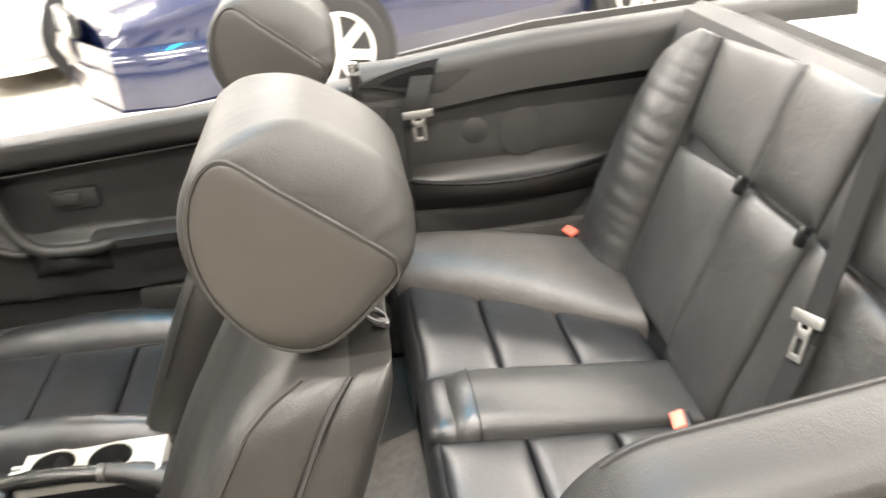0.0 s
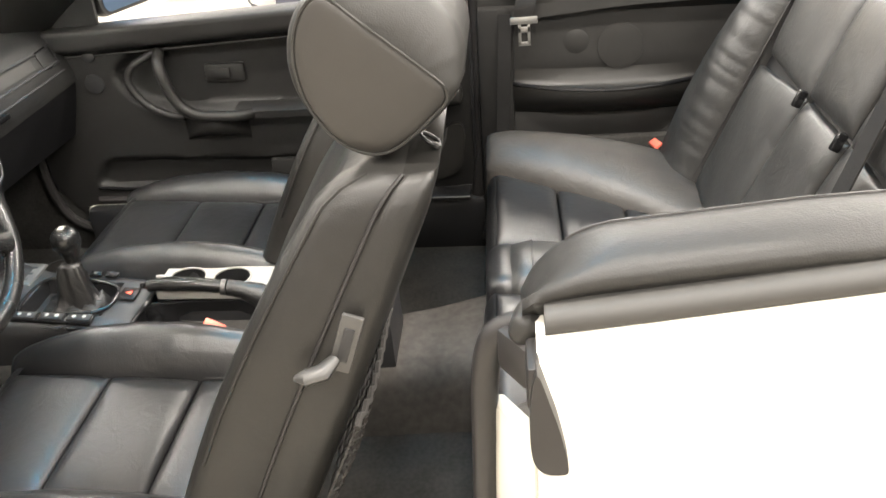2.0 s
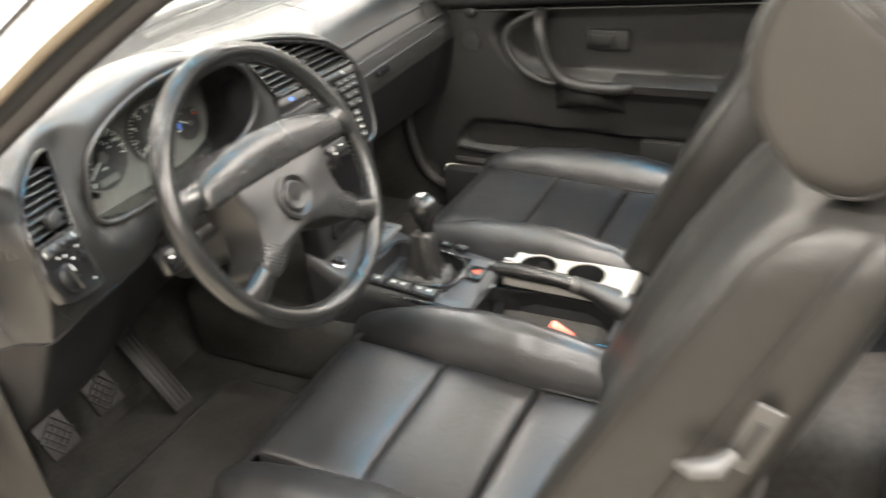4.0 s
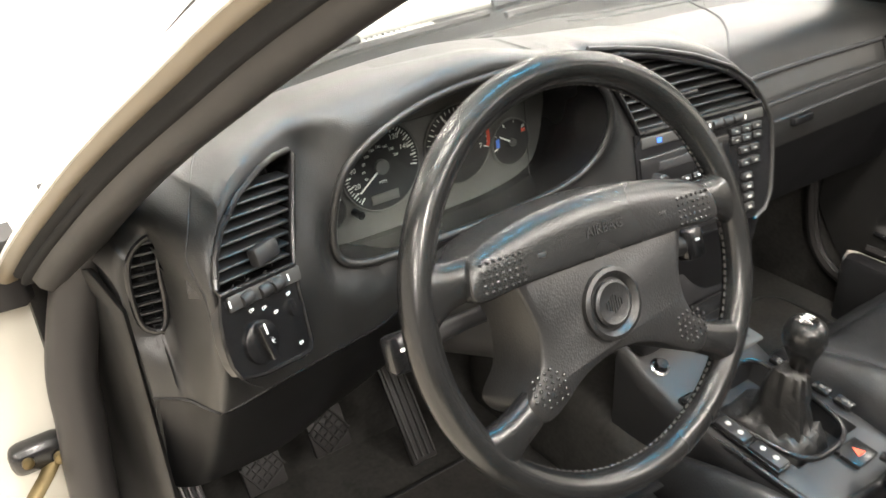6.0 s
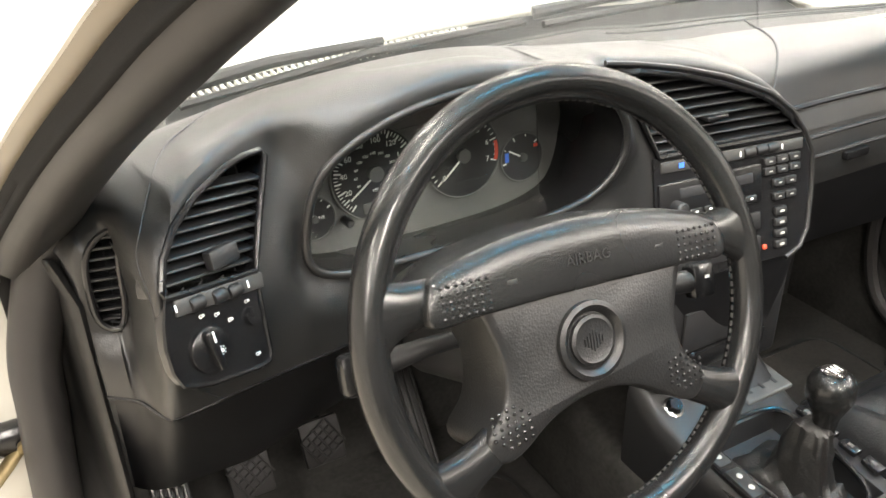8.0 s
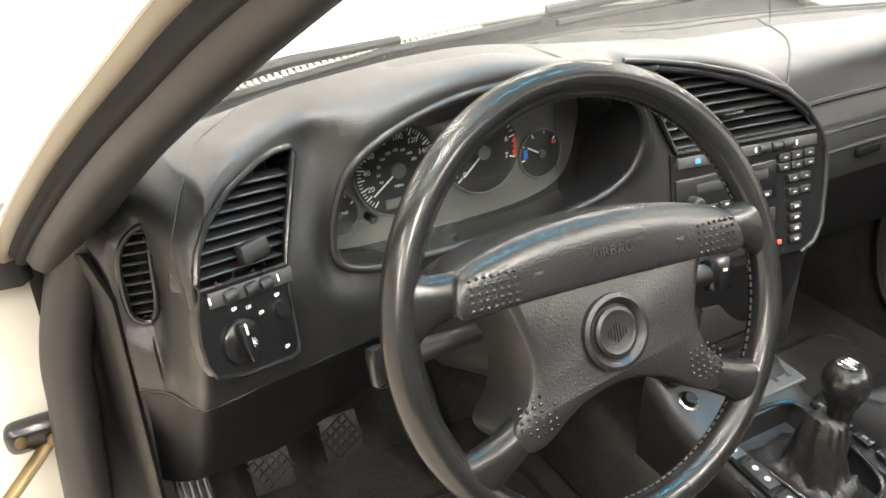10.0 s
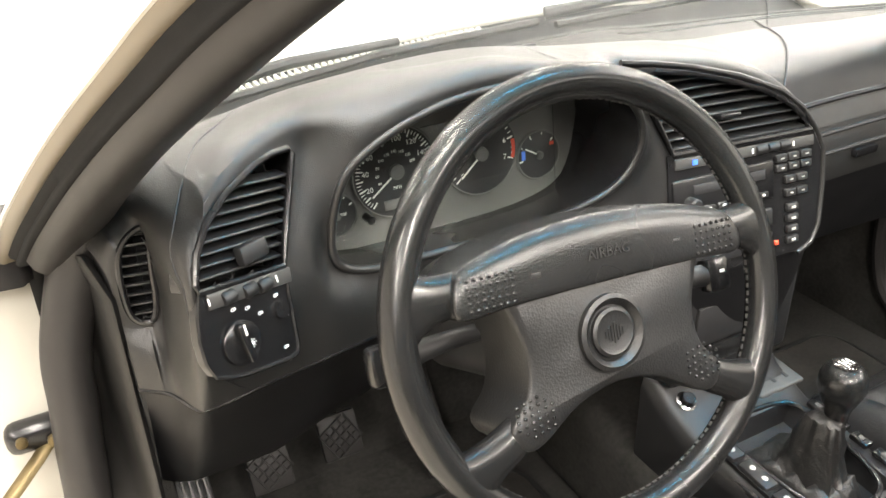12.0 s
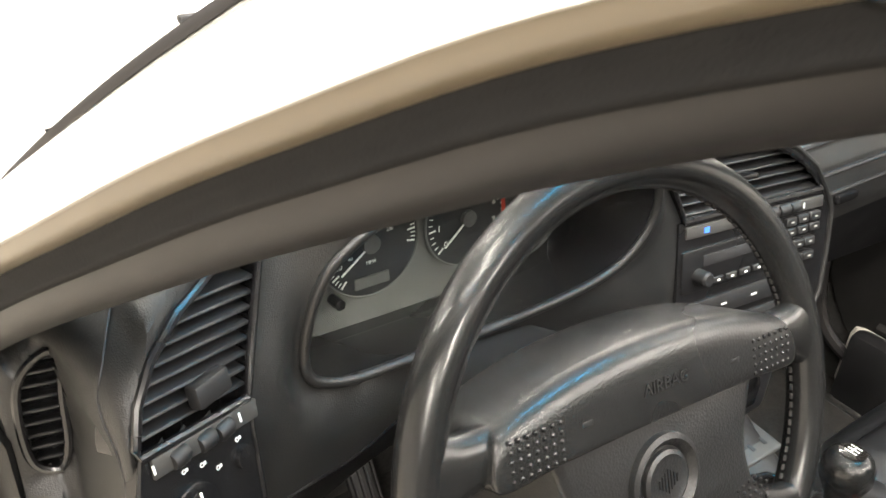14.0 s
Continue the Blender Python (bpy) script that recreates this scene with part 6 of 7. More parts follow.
for k in range(3):
    b = part("rocker", rbox(B(), -0.071, -0.012 + 0.055 * k, 0.008, 0.022, 0.048, 0.008, 0.003, CT), PLASTIC, row)
    for j in (-0.01, 0.01):
        part("mark", lathe(B(), [(0.0042, -0.001), (0.0040, 0.0008), (0.0022, 0.0016), (0.0004, 0.0018)], CT @ Matrix.Translation((-0.071, -0.012 + 0.055 * k + j, 0.0118)), 14), KEYMARK, b)
for k in range(4):
    b = part("seat_switch", rbox(B(), 0.098, -0.01 + 0.035 * k, 0.004, 0.016, 0.026, 0.008, 0.002, CT), PLASTIC_SMOOTH, console)
    part("mark", rbox(B(), 0.098, -0.01 + 0.035 * k, 0.0084, 0.006, 0.008, 0.0006, 0, CT), SATIN, b)
hz = part("hazard_switch", rbox(B(), 0.03, -0.072, 0.001, 0.044, 0.036, 0.008, 0.003, CT), PLASTIC_SMOOTH, console, "dark hazard switch with red triangle")
part("triangle", prism(B(), [(0.022, -0.079), (0.038, -0.079), (0.030, -0.065)], 0.0008, CT @ Matrix.Translation((0, 0, 0.0052))), INK_RED, hz)
cv = part("coin_plate", rbox(B(), 0.082, 0.172, 0.006, 0.085, 0.06, 0.008, 0.006, CT, 3), SATIN, console, "pale satin plate with dark slots")
for k in range(3):
    part("slot", rbox(B(), 0.056 + 0.024 * k, 0.172, 0.0105, 0.006, 0.034, 0.001, 0.0005, CT), DIAL, cv)
lm = frame_of((-0.066, 0.178, 0.486), (1, 0, 0), (0, 1, 0.5))
lt = part("lighter", lathe(B(), [(0.0145, -0.004), (0.0145, 0.004), (0.0115, 0.0055), (0.0105, 0.003)], lm, 24, False), CHROME, console, "bright ring of the cigarette lighter")
part("lighter_knob", lathe(B(), [(0.0098, -0.002), (0.0098, 0.012), (0.0085, 0.014), (0.0004, 0.0135)], lm, 20), PLASTIC_SMOOTH, lt)
# tray behind the lever
part("tray_wall", loft(B(), [[Vector((x, y, z)) for x, y in soft_outline([(-0.076, -0.118), (0.026, -0.118), (0.026, -0.37), (-0.076, -0.37)], 3)] for z in (0.425, 0.35)], caps=False), PLASTIC_SMOOTH, console)
part("tray_floor", rbox(B(), -0.025, -0.24, 0.345, 0.11, 0.27, 0.02, 0.006), DOORSKIN, console)
part("tray_rim", tube(B(), [Vector((x, y, 0.425)) for x, y in soft_outline([(-0.08, -0.115), (0.03, -0.115), (0.03, -0.37), (-0.08, -0.37)], 3)], 0.005, 8, closed=True), PLASTIC_SMOOTH, console)
part("tray_step", rbox(B(), -0.025, -0.125, 0.385, 0.1, 0.02, 0.035, 0.008), PLASTIC_SMOOTH, console)
part("console_side", rbox(B(), 0.07, -0.30, 0.34, 0.074, 0.42, 0.13, 0.015), PLASTIC, console)
part("console_side", rbox(B(), -0.0855, -0.30, 0.35, 0.012, 0.42, 0.15, 0.005), PLASTIC, console)
rings = []
for y, z, w in ((-0.36, 0.42, 0.085), (-0.43, 0.438, 0.085), (-0.48, 0.451, 0.083), (-0.617, 0.455, 0.08), (-0.625, 0.446, 0.078)):
    rings.append([Vector((0.016 + x, y - 0.03 * (z - zz), zz)) for x, zz in ((-w, 0.28), (-w, z - 0.02), (-w + 0.012, z), (w - 0.012, z), (w, z - 0.02), (w, 0.28))])
part("console_rear", loft(B(), rings), PLASTIC, console, "rear console box", 50)
ash = part("rear_ashtray", rbox(B(), 0.002, -0.58, 0.458, 0.16, 0.075, 0.012, 0.005), PLASTIC_SMOOTH, console, "black rear ashtray lid")
part("ashtray_line", tube(B(), [(x, -0.58 + y, 0.465) for x, y in ring_rect(0, 0, 0.066, 0.026, 0.006)], 0.0018, 6, closed=True), STEELTRIM, ash)
# gear lever
lever = thing("gear_lever", (0.005, 0.03, 0.46), "black leather gear lever with shiny emblem on its knob", "gear lever")
KB = pose(0.022, 0.018, 0.512, -4, 2, 0)
boot_rings = []
for z, s, tw in ((0.428, 0.8, 0), (0.446, 0.68, 0.1), (0.456, 0.55, -0.1), (0.455, 0.46, 0.15), (0.478, 0.37, -0.1), (0.508, 0.29, 0.1), (0.54, 0.22, 0)):
    ring = []
    for i, (x, y) in enumerate(BOOTP):
        f = s * (1 + 0.10 * math.sin(i * 1.9 + tw * 20) * (1 - s) * 2)
        ring.append(Vector((0.005 + (x - 0.012) * f + 0.007 * s, 0.015 + (y - 0.035) * f + 0.02 * s, z + 0.006 * math.sin(i * 2.3 + 9 * s) * (1 - abs(2 * s - 1)))))
    boot_rings.append(ring)
part("boot", loft(B(), boot_rings), BOOT, lever, "crumpled leather boot", 80)
part("knob", lathe(B(), [(0.011, 0.0), (0.013, 0.002), (0.0132, 0.02), (0.0155, 0.038), (0.0225, 0.053), (0.0285, 0.067), (0.0282, 0.083), (0.0235, 0.0935), (0.016, 0.0985), (0.0005, 0.1005)], KB, 28), RIMSKIN, lever, "smooth black leather knob")
em = KB @ Matrix.Translation((0, 0, 0.0992))
sh = part("shift_plate", lathe(B(), [(0.0145, -0.001), (0.0145, 0.0014), (0.0005, 0.0032)], em, 24), GLOSSY, lever, "shiny shift pattern plate")
bm = B()
for x in (-0.006, 0, 0.006):
    rbox(bm, x, 0, 0.0036, 0.0014, 0.013, 0.0008, 0, em)
rbox(bm, 0, 0, 0.0036, 0.013, 0.0014, 0.0008, 0, em)
part("shift_lines", bm, INK, sh)
# handbrake
hbk = thing("handbrake", (0.033, -0.32, 0.42), "black leather handbrake lever, lowered", "handbrake")
part("grip", tube(B(), smooth_path([(0.0260, -0.115, 0.474), (0.028, -0.16, 0.476), (0.0320, -0.22, 0.471), (0.0350, -0.27, 0.462)], 5), [0.008] + [0.0135] * 4 + [0.0155] * 6 + [0.0145] * 5, 14), RIMSKIN, hbk)
part("release_button", lathe(B(), [(0.006, 0), (0.006, 0.008), (0.0005, 0.01)], pose(0.0258, -0.112, 0.474, -90, 0, 0), 12), PLASTIC_SMOOTH, hbk)
part("ferrule", tube(B(), [(0.0350, -0.268, 0.462), (0.0360, -0.278, 0.46)], 0.0165, 14), STEELTRIM, hbk)
part("gaiter", tube(B(), smooth_path([(0.0360, -0.28, 0.46), (0.038, -0.32, 0.448), (0.038, -0.37, 0.425)], 5), [0.016, 0.017, 0.016, 0.018, 0.017, 0.021, 0.022, 0.026, 0.026, 0.03, 0.03], 14), BOOT, hbk)
# cup holder
cup = thing("cup_holder", (0.105, -0.21, 0.44), "pale beige plastic cup holder with two round wells", "cup holder")
CH = frame_of((0.076, -0.23, 0.4595), (1, 0, 0), (0, 1, 0.02))
wells = ((0.0, 0.046, 0.039), (0.0, -0.05, 0.039))
bm = B()
for (a, b, r), (y0, y1) in zip(wells, ((-0.004, 0.1), (-0.14, -0.004))):
    square, hole = [], []
    for q in range(56):
        t = 2 * math.pi * q / 56
        dx, dy = math.cos(t), math.sin(t)
        reach = min(((0.045 if dx > 0 else -0.045) - a) / dx if abs(dx) > 1e-6 else 9, ((y1 if dy > 0 else y0) - b) / dy if abs(dy) > 1e-6 else 9)
        sx, sy = a + dx * reach, b + dy * reach
        if abs(abs(sx) - 0.045) < 0.005 and min(abs(sy - y0), abs(sy - y1)) < 0.005:
            sx, sy = math.copysign(0.045, sx), y0 if abs(sy - y0) < 0.005 else y1
        square.append(CH @ Vector((sx, sy, 0)))
        hole.append(CH @ Vector((a + dx * r, b + dy * r, 0)))
    loft(bm, [square, hole], caps=False)
part("plate", bm, CUP, cup)
part("plate_edge", loft(B(), [[CH @ Vector((x, y, z)) for x, y in ring_rect(0.0, -0.02, 0.0455 + g, 0.1205 + g, 0.008)] for z, g in ((0.0, 0.0), (-0.004, 0.002), (-0.022, 0.002))], caps=False), CUP, cup)
for a, b, r in wells:
    wl = part("well", lathe(B(), [(r + 0.0005, 0.0005), (r - 0.002, -0.002), (r - 0.005, -0.036), (r - 0.008, -0.04), (0.0005, -0.04)], CH @ Matrix.Translation((a, b, 0)), 36, False), WELLBLACK, cup, "black cup well")
    part("well_rim", tube(B(), [CH @ Vector((a + r * math.cos(t), b + r * math.sin(t), 0.001)) for t in [2 * math.pi * q / 40 for q in range(40)]], 0.0022, 8, closed=True), CUP, wl)
for k in range(4):
    part("tooth", rbox(B(), -0.033 + 0.014 * k, 0.105, -0.003, 0.008, 0.026, 0.008, 0.002, CH), CUP, cup)

# ---------------- passenger door ----------------
door = thing("passenger_door", (0.75, -0.2, 0.25), "white car door with black padded inner panel", "car door")
YD0, YD1 = 0.42, -0.775


def belt_z(y):
    return 0.832 - 0.05 * (y - 0.2) / 1.0 if y < 0.2 else 0.832 - 0.02 * (y - 0.2)


RECESS = soft_outline([(0.165, 0.715), (0.10, 0.775), (0.03, 0.79), (-0.28, 0.80), (-0.60, 0.805), (-0.66, 0.76), (-0.66, 0.66), (-0.60, 0.615), (-0.28, 0.60), (-0.03, 0.60), (0.06, 0.608), (0.13, 0.64)], 5)
POCKET = soft_outline([(0.29, 0.40), (0.255, 0.462), (0.18, 0.475), (-0.2, 0.465), (-0.5, 0.46), (-0.55, 0.42), (-0.5, 0.385), (0.0, 0.385), (0.22, 0.382)], 4)


def door_x(y, z):
    """The inner panel's face: ledge under the belt, recess and pocket."""
    x = 0.70
    bz = belt_z(y)
    if z > bz - 0.062:
        x -= 0.028 * min(1, (z - bz + 0.062) / 0.018)
    d = dist_in(RECESS, y, z)
    x += 0.034 * max(0, min(1, -d / 0.02))
    d = dist_in(POCKET, y, z)
    x += 0.02 * max(0, min(1, -d / 0.012))
    if z < 0.38:
        x += 0.04 * ((0.38 - z) / 0.14) ** 2 * 0.4
    return x


bm = B()
ny, nz = 120, 64
grid = []
for i in range(ny + 1):
    y = YD0 + (YD1 - YD0) * i / ny
    col = []
    zlow = 0.25 + 0.16 * max(0, (y - 0.25) / 0.17) ** 2
    for j in range(nz + 1):
        z = zlow + (belt_z(y) - zlow) * j / nz
        col.append(bm.verts.new((door_x(y, z), y, z)))
    top = col[-1].co
    col.append(bm.verts.new(top + Vector((0.006, 0, 0.006))))
    col.append(bm.verts.new(top + Vector((0.09, 0, 0.004))))
    grid.append(col)
for a, b in zip(grid, grid[1:]):
    for j in range(len(a) - 1):
        bm.faces.new((a[j], a[j + 1], b[j + 1], b[j]))
part("door_panel", bm, DOORSKIN, door, "black moulded inner door panel", 50)
rings = []
for i in range(13):
    y = YD0 + (YD1 - YD0) * i / 12
    z = belt_z(y)
    rings.append([Vector((x, y, zz)) for x, zz in ((0.762, z - 0.004), (0.79, z - 0.012), (0.815, z - 0.14), (0.835, z - 0.3), (0.82, 0.22), (0.755, 0.22), (0.755, z - 0.02))])
part("door_skin", loft(B(), rings), PAINT, door, "white outer door skin", 50)
part("door_edge", rbox(B(), 0.745, -0.779, 0.53, 0.1, 0.014, 0.56, 0.005), PLASTIC, door, "black rear door edge")
part("belt_trim_line", tube(B(), [(0.698, y, belt_z(y) - 0.066) for y in [0.36 - 0.057 * i for i in range(20)]], 0.003, 6), DOORSKIN, door)
part("pull_handle", tube(B(), smooth_path([(0.70, 0.03, 0.768), (0.655, 0.02, 0.742), (0.645, -0.005, 0.66), (0.645, -0.05, 0.615), (0.648, -0.13, 0.604), (0.66, -0.19, 0.604), (0.70, -0.21, 0.605)], 7), 0.015, 12), DOORSKIN, door, "black padded pull handle")
part("handle_loop", tube(B(), smooth_path([(0.70, 0.03, 0.772), (0.69, 0.105, 0.735), (0.685, 0.122, 0.69), (0.68, 0.085, 0.633), (0.675, 0.025, 0.603), (0.67, -0.015, 0.60)], 6), 0.010, 10), DOORSKIN, door)
part("arm_cup", loft(B(), [[Vector((0.70 - d * math.sin(math.pi * u), 0.0 - 0.175 * u, z - 0.02 * (2 * u - 1) ** 2)) for u in [q / 12 for q in range(13)]] for z, d in ((0.60, 0.05), (0.582, 0.056), (0.566, 0.055), (0.552, 0.044), (0.544, 0.025), (0.54, 0.0))], closed=False), DOORSKIN, door, "moulded cup under the handle", 60)
part("arm_rail", loft(B(), [[Vector((0.70 + dx, y, 0.604 + dz)) for dx, dz in ((0.01, 0.018), (-0.03, 0.018), (-0.045, 0.008), (-0.042, -0.012), (0.01, -0.022))] for y in [-0.155 - 0.05 * i for i in range(11)]]), DOORSKIN, door, "black padded armrest rail", 60)
op = part("door_opener", rbox(B(), 0.731, -0.125, 0.697, 0.02, 0.11, 0.052, 0.009), DOORSKIN, door, "black inner door opener")
part("opener_blade", rbox(B(), 0.716, -0.115, 0.70, 0.008, 0.055, 0.028, 0.004), DOORSKIN, op)
part("lock_knob", lathe(B(), [(0.017, 0), (0.016, 0.006), (0.012, 0.008), (0.0005, 0.009)], pose(0.70, 0.218, 0.765, 0, -90, 0), 20), PLASTIC, door)
part("tweeter", lathe(B(), [(0.027, 0), (0.026, 0.004), (0.0005, 0.006)], pose(0.70, 0.222, 0.69, 0, -90, 0), 24), PLASTIC, door)
part("pocket_lip", tube(B(), [(0.698, y, z) for y, z in ((0.29, 0.39), (0.2, 0.382), (0.0, 0.384), (-0.3, 0.386), (-0.52, 0.39))], 0.005, 8), PLASTIC_SMOOTH, door)
part("pocket_bin", prism(B(), soft_outline([(-0.748, 0.535), (-0.705, 0.536), (-0.697, 0.50), (-0.675, 0.462), (-0.63, 0.446), (-0.54, 0.442), (-0.45, 0.44), (-0.45, 0.392), (-0.55, 0.385), (-0.65, 0.384), (-0.715, 0.40), (-0.745, 0.44)], 4), 0.022, frame_of((0.682, 0, 0), (0, 1, 0), (0, 0, 1))), LEATHER_SIDE, door, "grey moulded bin with a scooped edge")
part("bin_lip", tube(B(), smooth_path([(0.681, -0.705, 0.536), (0.681, -0.697, 0.50), (0.681, -0.675, 0.462), (0.681, -0.63, 0.446), (0.681, -0.45, 0.44)], 6), 0.0028, 6), STEELTRIM, door)
part("armrest_end", rbox(B(), 0.668, -0.70, 0.632, 0.06, 0.105, 0.05, 0.018, None, 4), LEATHER_SIDE, door, "padded rear end of the armrest")
part("pocket_panel", rbox(B(), 0.69, -0.32, 0.42, 0.02, 0.2, 0.09, 0.006), DOORSKIN, door)
part("door_lower_seal", tube(B(), smooth_path([(0.70, 0.44, 0.5), (0.698, 0.43, 0.38), (0.695, 0.385, 0.29), (0.69, 0.28, 0.255), (0.69, 0.1, 0.25), (0.69, -0.3, 0.25), (0.69, -0.75, 0.25)], 6), 0.013, 8), RUBBER, door, "grey rubber lower door seal")
part("mirror_sail", prism(B(), [(-0.016, 0.0), (0.24, 0.0), (0.24, 0.07), (0.12, 0.165), (0.0, 0.225), (-0.016, 0.17)], 0.012, frame_of((0.725, 0.20, 0.825), (0, 1, 0), (0, 0, 1))), DOORSKIN, door, "black triangular mirror mount")
mir = thing("door_mirror", (0.84, 0.2, 0.9), "black door mirror with blue-tinted glass", "mirror")
MM = frame_of((0.893, 0.175, 0.907), (0.93, -0.30, 0.0), (-0.03, 0.10, 1))
part("mirror_housing", loft(B(), [[MM @ Vector((x * s, y * s, z)) for x, y in ring_rect(0, 0, 0.107, 0.066, 0.03)] for z, s in ((0.012, 1.0), (0.0, 1.06), (-0.03, 1.04), (-0.06, 0.8), (-0.075, 0.4))]), PLASTIC, mir)
part("mirror_glass", prism(B(), ring_rect(0, 0, 0.095, 0.058, 0.022), 0.003, MM @ Matrix.Translation((0, 0, 0.0115))), MIRROR, mir, "blue-tinted mirror glass")
part("mirror_foot", tube(B(), [(0.76, 0.24, 0.885), (0.82, 0.225, 0.90), (0.86, 0.2, 0.925)], 0.025, 10), PLASTIC, mir)
im = thing("rear_view_mirror", (0.01, -0.03, 1.14), "black interior rear-view mirror", "mirror")
IM = frame_of((0.065, -0.02, 1.138), (1, -0.09, 0), (0, 0.05, 1))
part("mirror_case", loft(B(), [[IM @ Vector((x * s, y * s, z)) for x, y in ring_rect(0, 0, 0.12, 0.034, 0.03)] for z, s in ((0.004, 1.0), (-0.012, 1.03), (-0.03, 0.8), (-0.038, 0.3))]), PLASTIC, im)
part("mirror_glass", prism(B(), ring_rect(0, 0, 0.112, 0.028, 0.024), 0.002, IM @ Matrix.Translation((0, 0, 0.004))), DIMMED, im, "dimmed grey mirror glass")
part("mirror_stem", tube(B(), [(0.065, 0.01, 1.15), (0.06, -0.01, 1.185), (0.05, -0.05, 1.225)], 0.009, 8), PLASTIC, im)

# ---------------- rear side panel ----------------
sidep = thing("rear_side_panel", (0.66, -1.15, 0.3), "black vinyl rear side panel with speaker and armrest", "trim panel")
bm = B()
grid = []
for i in range(61):
    y = -0.80 - 0.72 * i / 60
    col = []
    for j in range(41):
        z = 0.30 + 0.60 * j / 40
        x = 0.672
        if z > 0.83:
            x -= 0.02 * min(1, (z - 0.83) / 0.015)
        if 0.55 < z < 0.70 and -1.36 < y < -0.87:
            x += 0.012 * math.sin(math.pi * (y + 0.87) / -0.49) ** 0.5 * math.sin(math.pi * (z - 0.55) / 0.15)
        col.append(bm.verts.new((x, y, z)))
    grid.append(col)
for a, b in zip(grid, grid[1:]):
    for j in range(40):
        bm.faces.new((a[j], a[j + 1], b[j + 1], b[j]))
part("side_panel", bm, PADVINYL, sidep, "black vinyl panel")
part("trim_line", tube(B(), smooth_path([(0.668, -0.83, 0.826), (0.668, -1.1, 0.835), (0.668, -1.36, 0.847), (0.668, -1.44, 0.845), (0.668, -1.47, 0.80)], 6), 0.0035, 6), STEELTRIM, sidep)
rings = []
for i in range(17):
    t = i / 16
    y = -0.865 - 0.49 * t
    d = 0.066 * math.sin(math.pi * min(1, 0.03 + 0.94 * t)) ** 0.8
    rings.append([Vector((0.672 - d * u, y, 0.642 + v + 0.012 * (2 * t - 1) ** 2)) for u, v in ((-0.08, 0.045), (0.05, 0.012), (0.3, -0.004), (0.62, -0.006), (0.86, 0.006), (0.96, 0.006), (1.0, -0.006), (0.93, -0.03), (0.5, -0.055), (0.0, -0.075))])
part("armrest", loft(B(), rings, closed=False), LEATHER_SIDE, sidep, "scooped black armrest", 60)
part("armrest_edge", tube(B(), [r[5] + Vector((0.003, 0, -0.003)) for r in rings], 0.006, 8), PLASTIC_SMOOTH, sidep)
part("speaker_grille", lathe(B(), [(0.056, 0), (0.055, 0.0015), (0.05, 0.002), (0.0005, 0.002)], pose(0.672, -1.148, 0.737, 0, -90, 0), 36), PADVINYL, sidep, "round fabric speaker grille")
part("speaker_ring", tube(B(), [(0.6715, -1.148 + 0.056 * math.cos(a), 0.737 + 0.056 * math.sin(a)) for a in [2 * math.pi * q / 36 for q in range(36)]], 0.0012, 6, closed=True), PADVINYL, sidep)
part("speaker_dot", lathe(B(), [(0.03, 0), (0.028, 0.001), (0.0005, 0.0012)], pose(0.672, -1.04, 0.752, 0, -90, 0), 24), PADVINYL, sidep)
part("belt_slot", prism(B(), soft_outline([(-0.84, 0.895), (-0.953, 0.917), (-0.942, 0.878), (-0.90, 0.878)], 3), 0.006, frame_of((0.6435, 0, 0), (0, 1, 0), (0, 0, 1))), WELLBLACK, sidep, "dark belt exit slot")
part("slot_trim", prism(B(), soft_outline([(-0.795, 0.893), (-0.86, 0.915), (-0.966, 0.932), (-0.962, 0.92), (-0.948, 0.866), (-0.90, 0.866), (-0.83, 0.885)], 3), 0.012, frame_of((0.645, 0, 0), (0, 1, 0), (0, 0, 1))), COWLBLACK, sidep, "black horn-shaped belt trim")
part("post_seal", tube(B(), [(0.69, -0.795, 0.91), (0.69, -0.80, 0.7), (0.69, -0.80, 0.45), (0.69, -0.77, 0.28)], 0.02, 10), RUBBER, sidep, "black rubber post seal")
part("post_cover", rbox(B(), 0.665, -0.84, 0.55, 0.03, 0.09, 0.6, 0.012), DOORSKIN, sidep)
part("belt_catch", lathe(B(), [(0.012, 0), (0.011, 0.02), (0.0005, 0.022)], pose(0.69, -0.785, 0.915, 0, 0, 0), 12), CHROME, sidep)
part("rear_lower", rbox(B(), 0.66, -1.15, 0.4, 0.04, 0.7, 0.22, 0.02), CARPET, sidep)

# ---------------- other cars in the hall ----------------


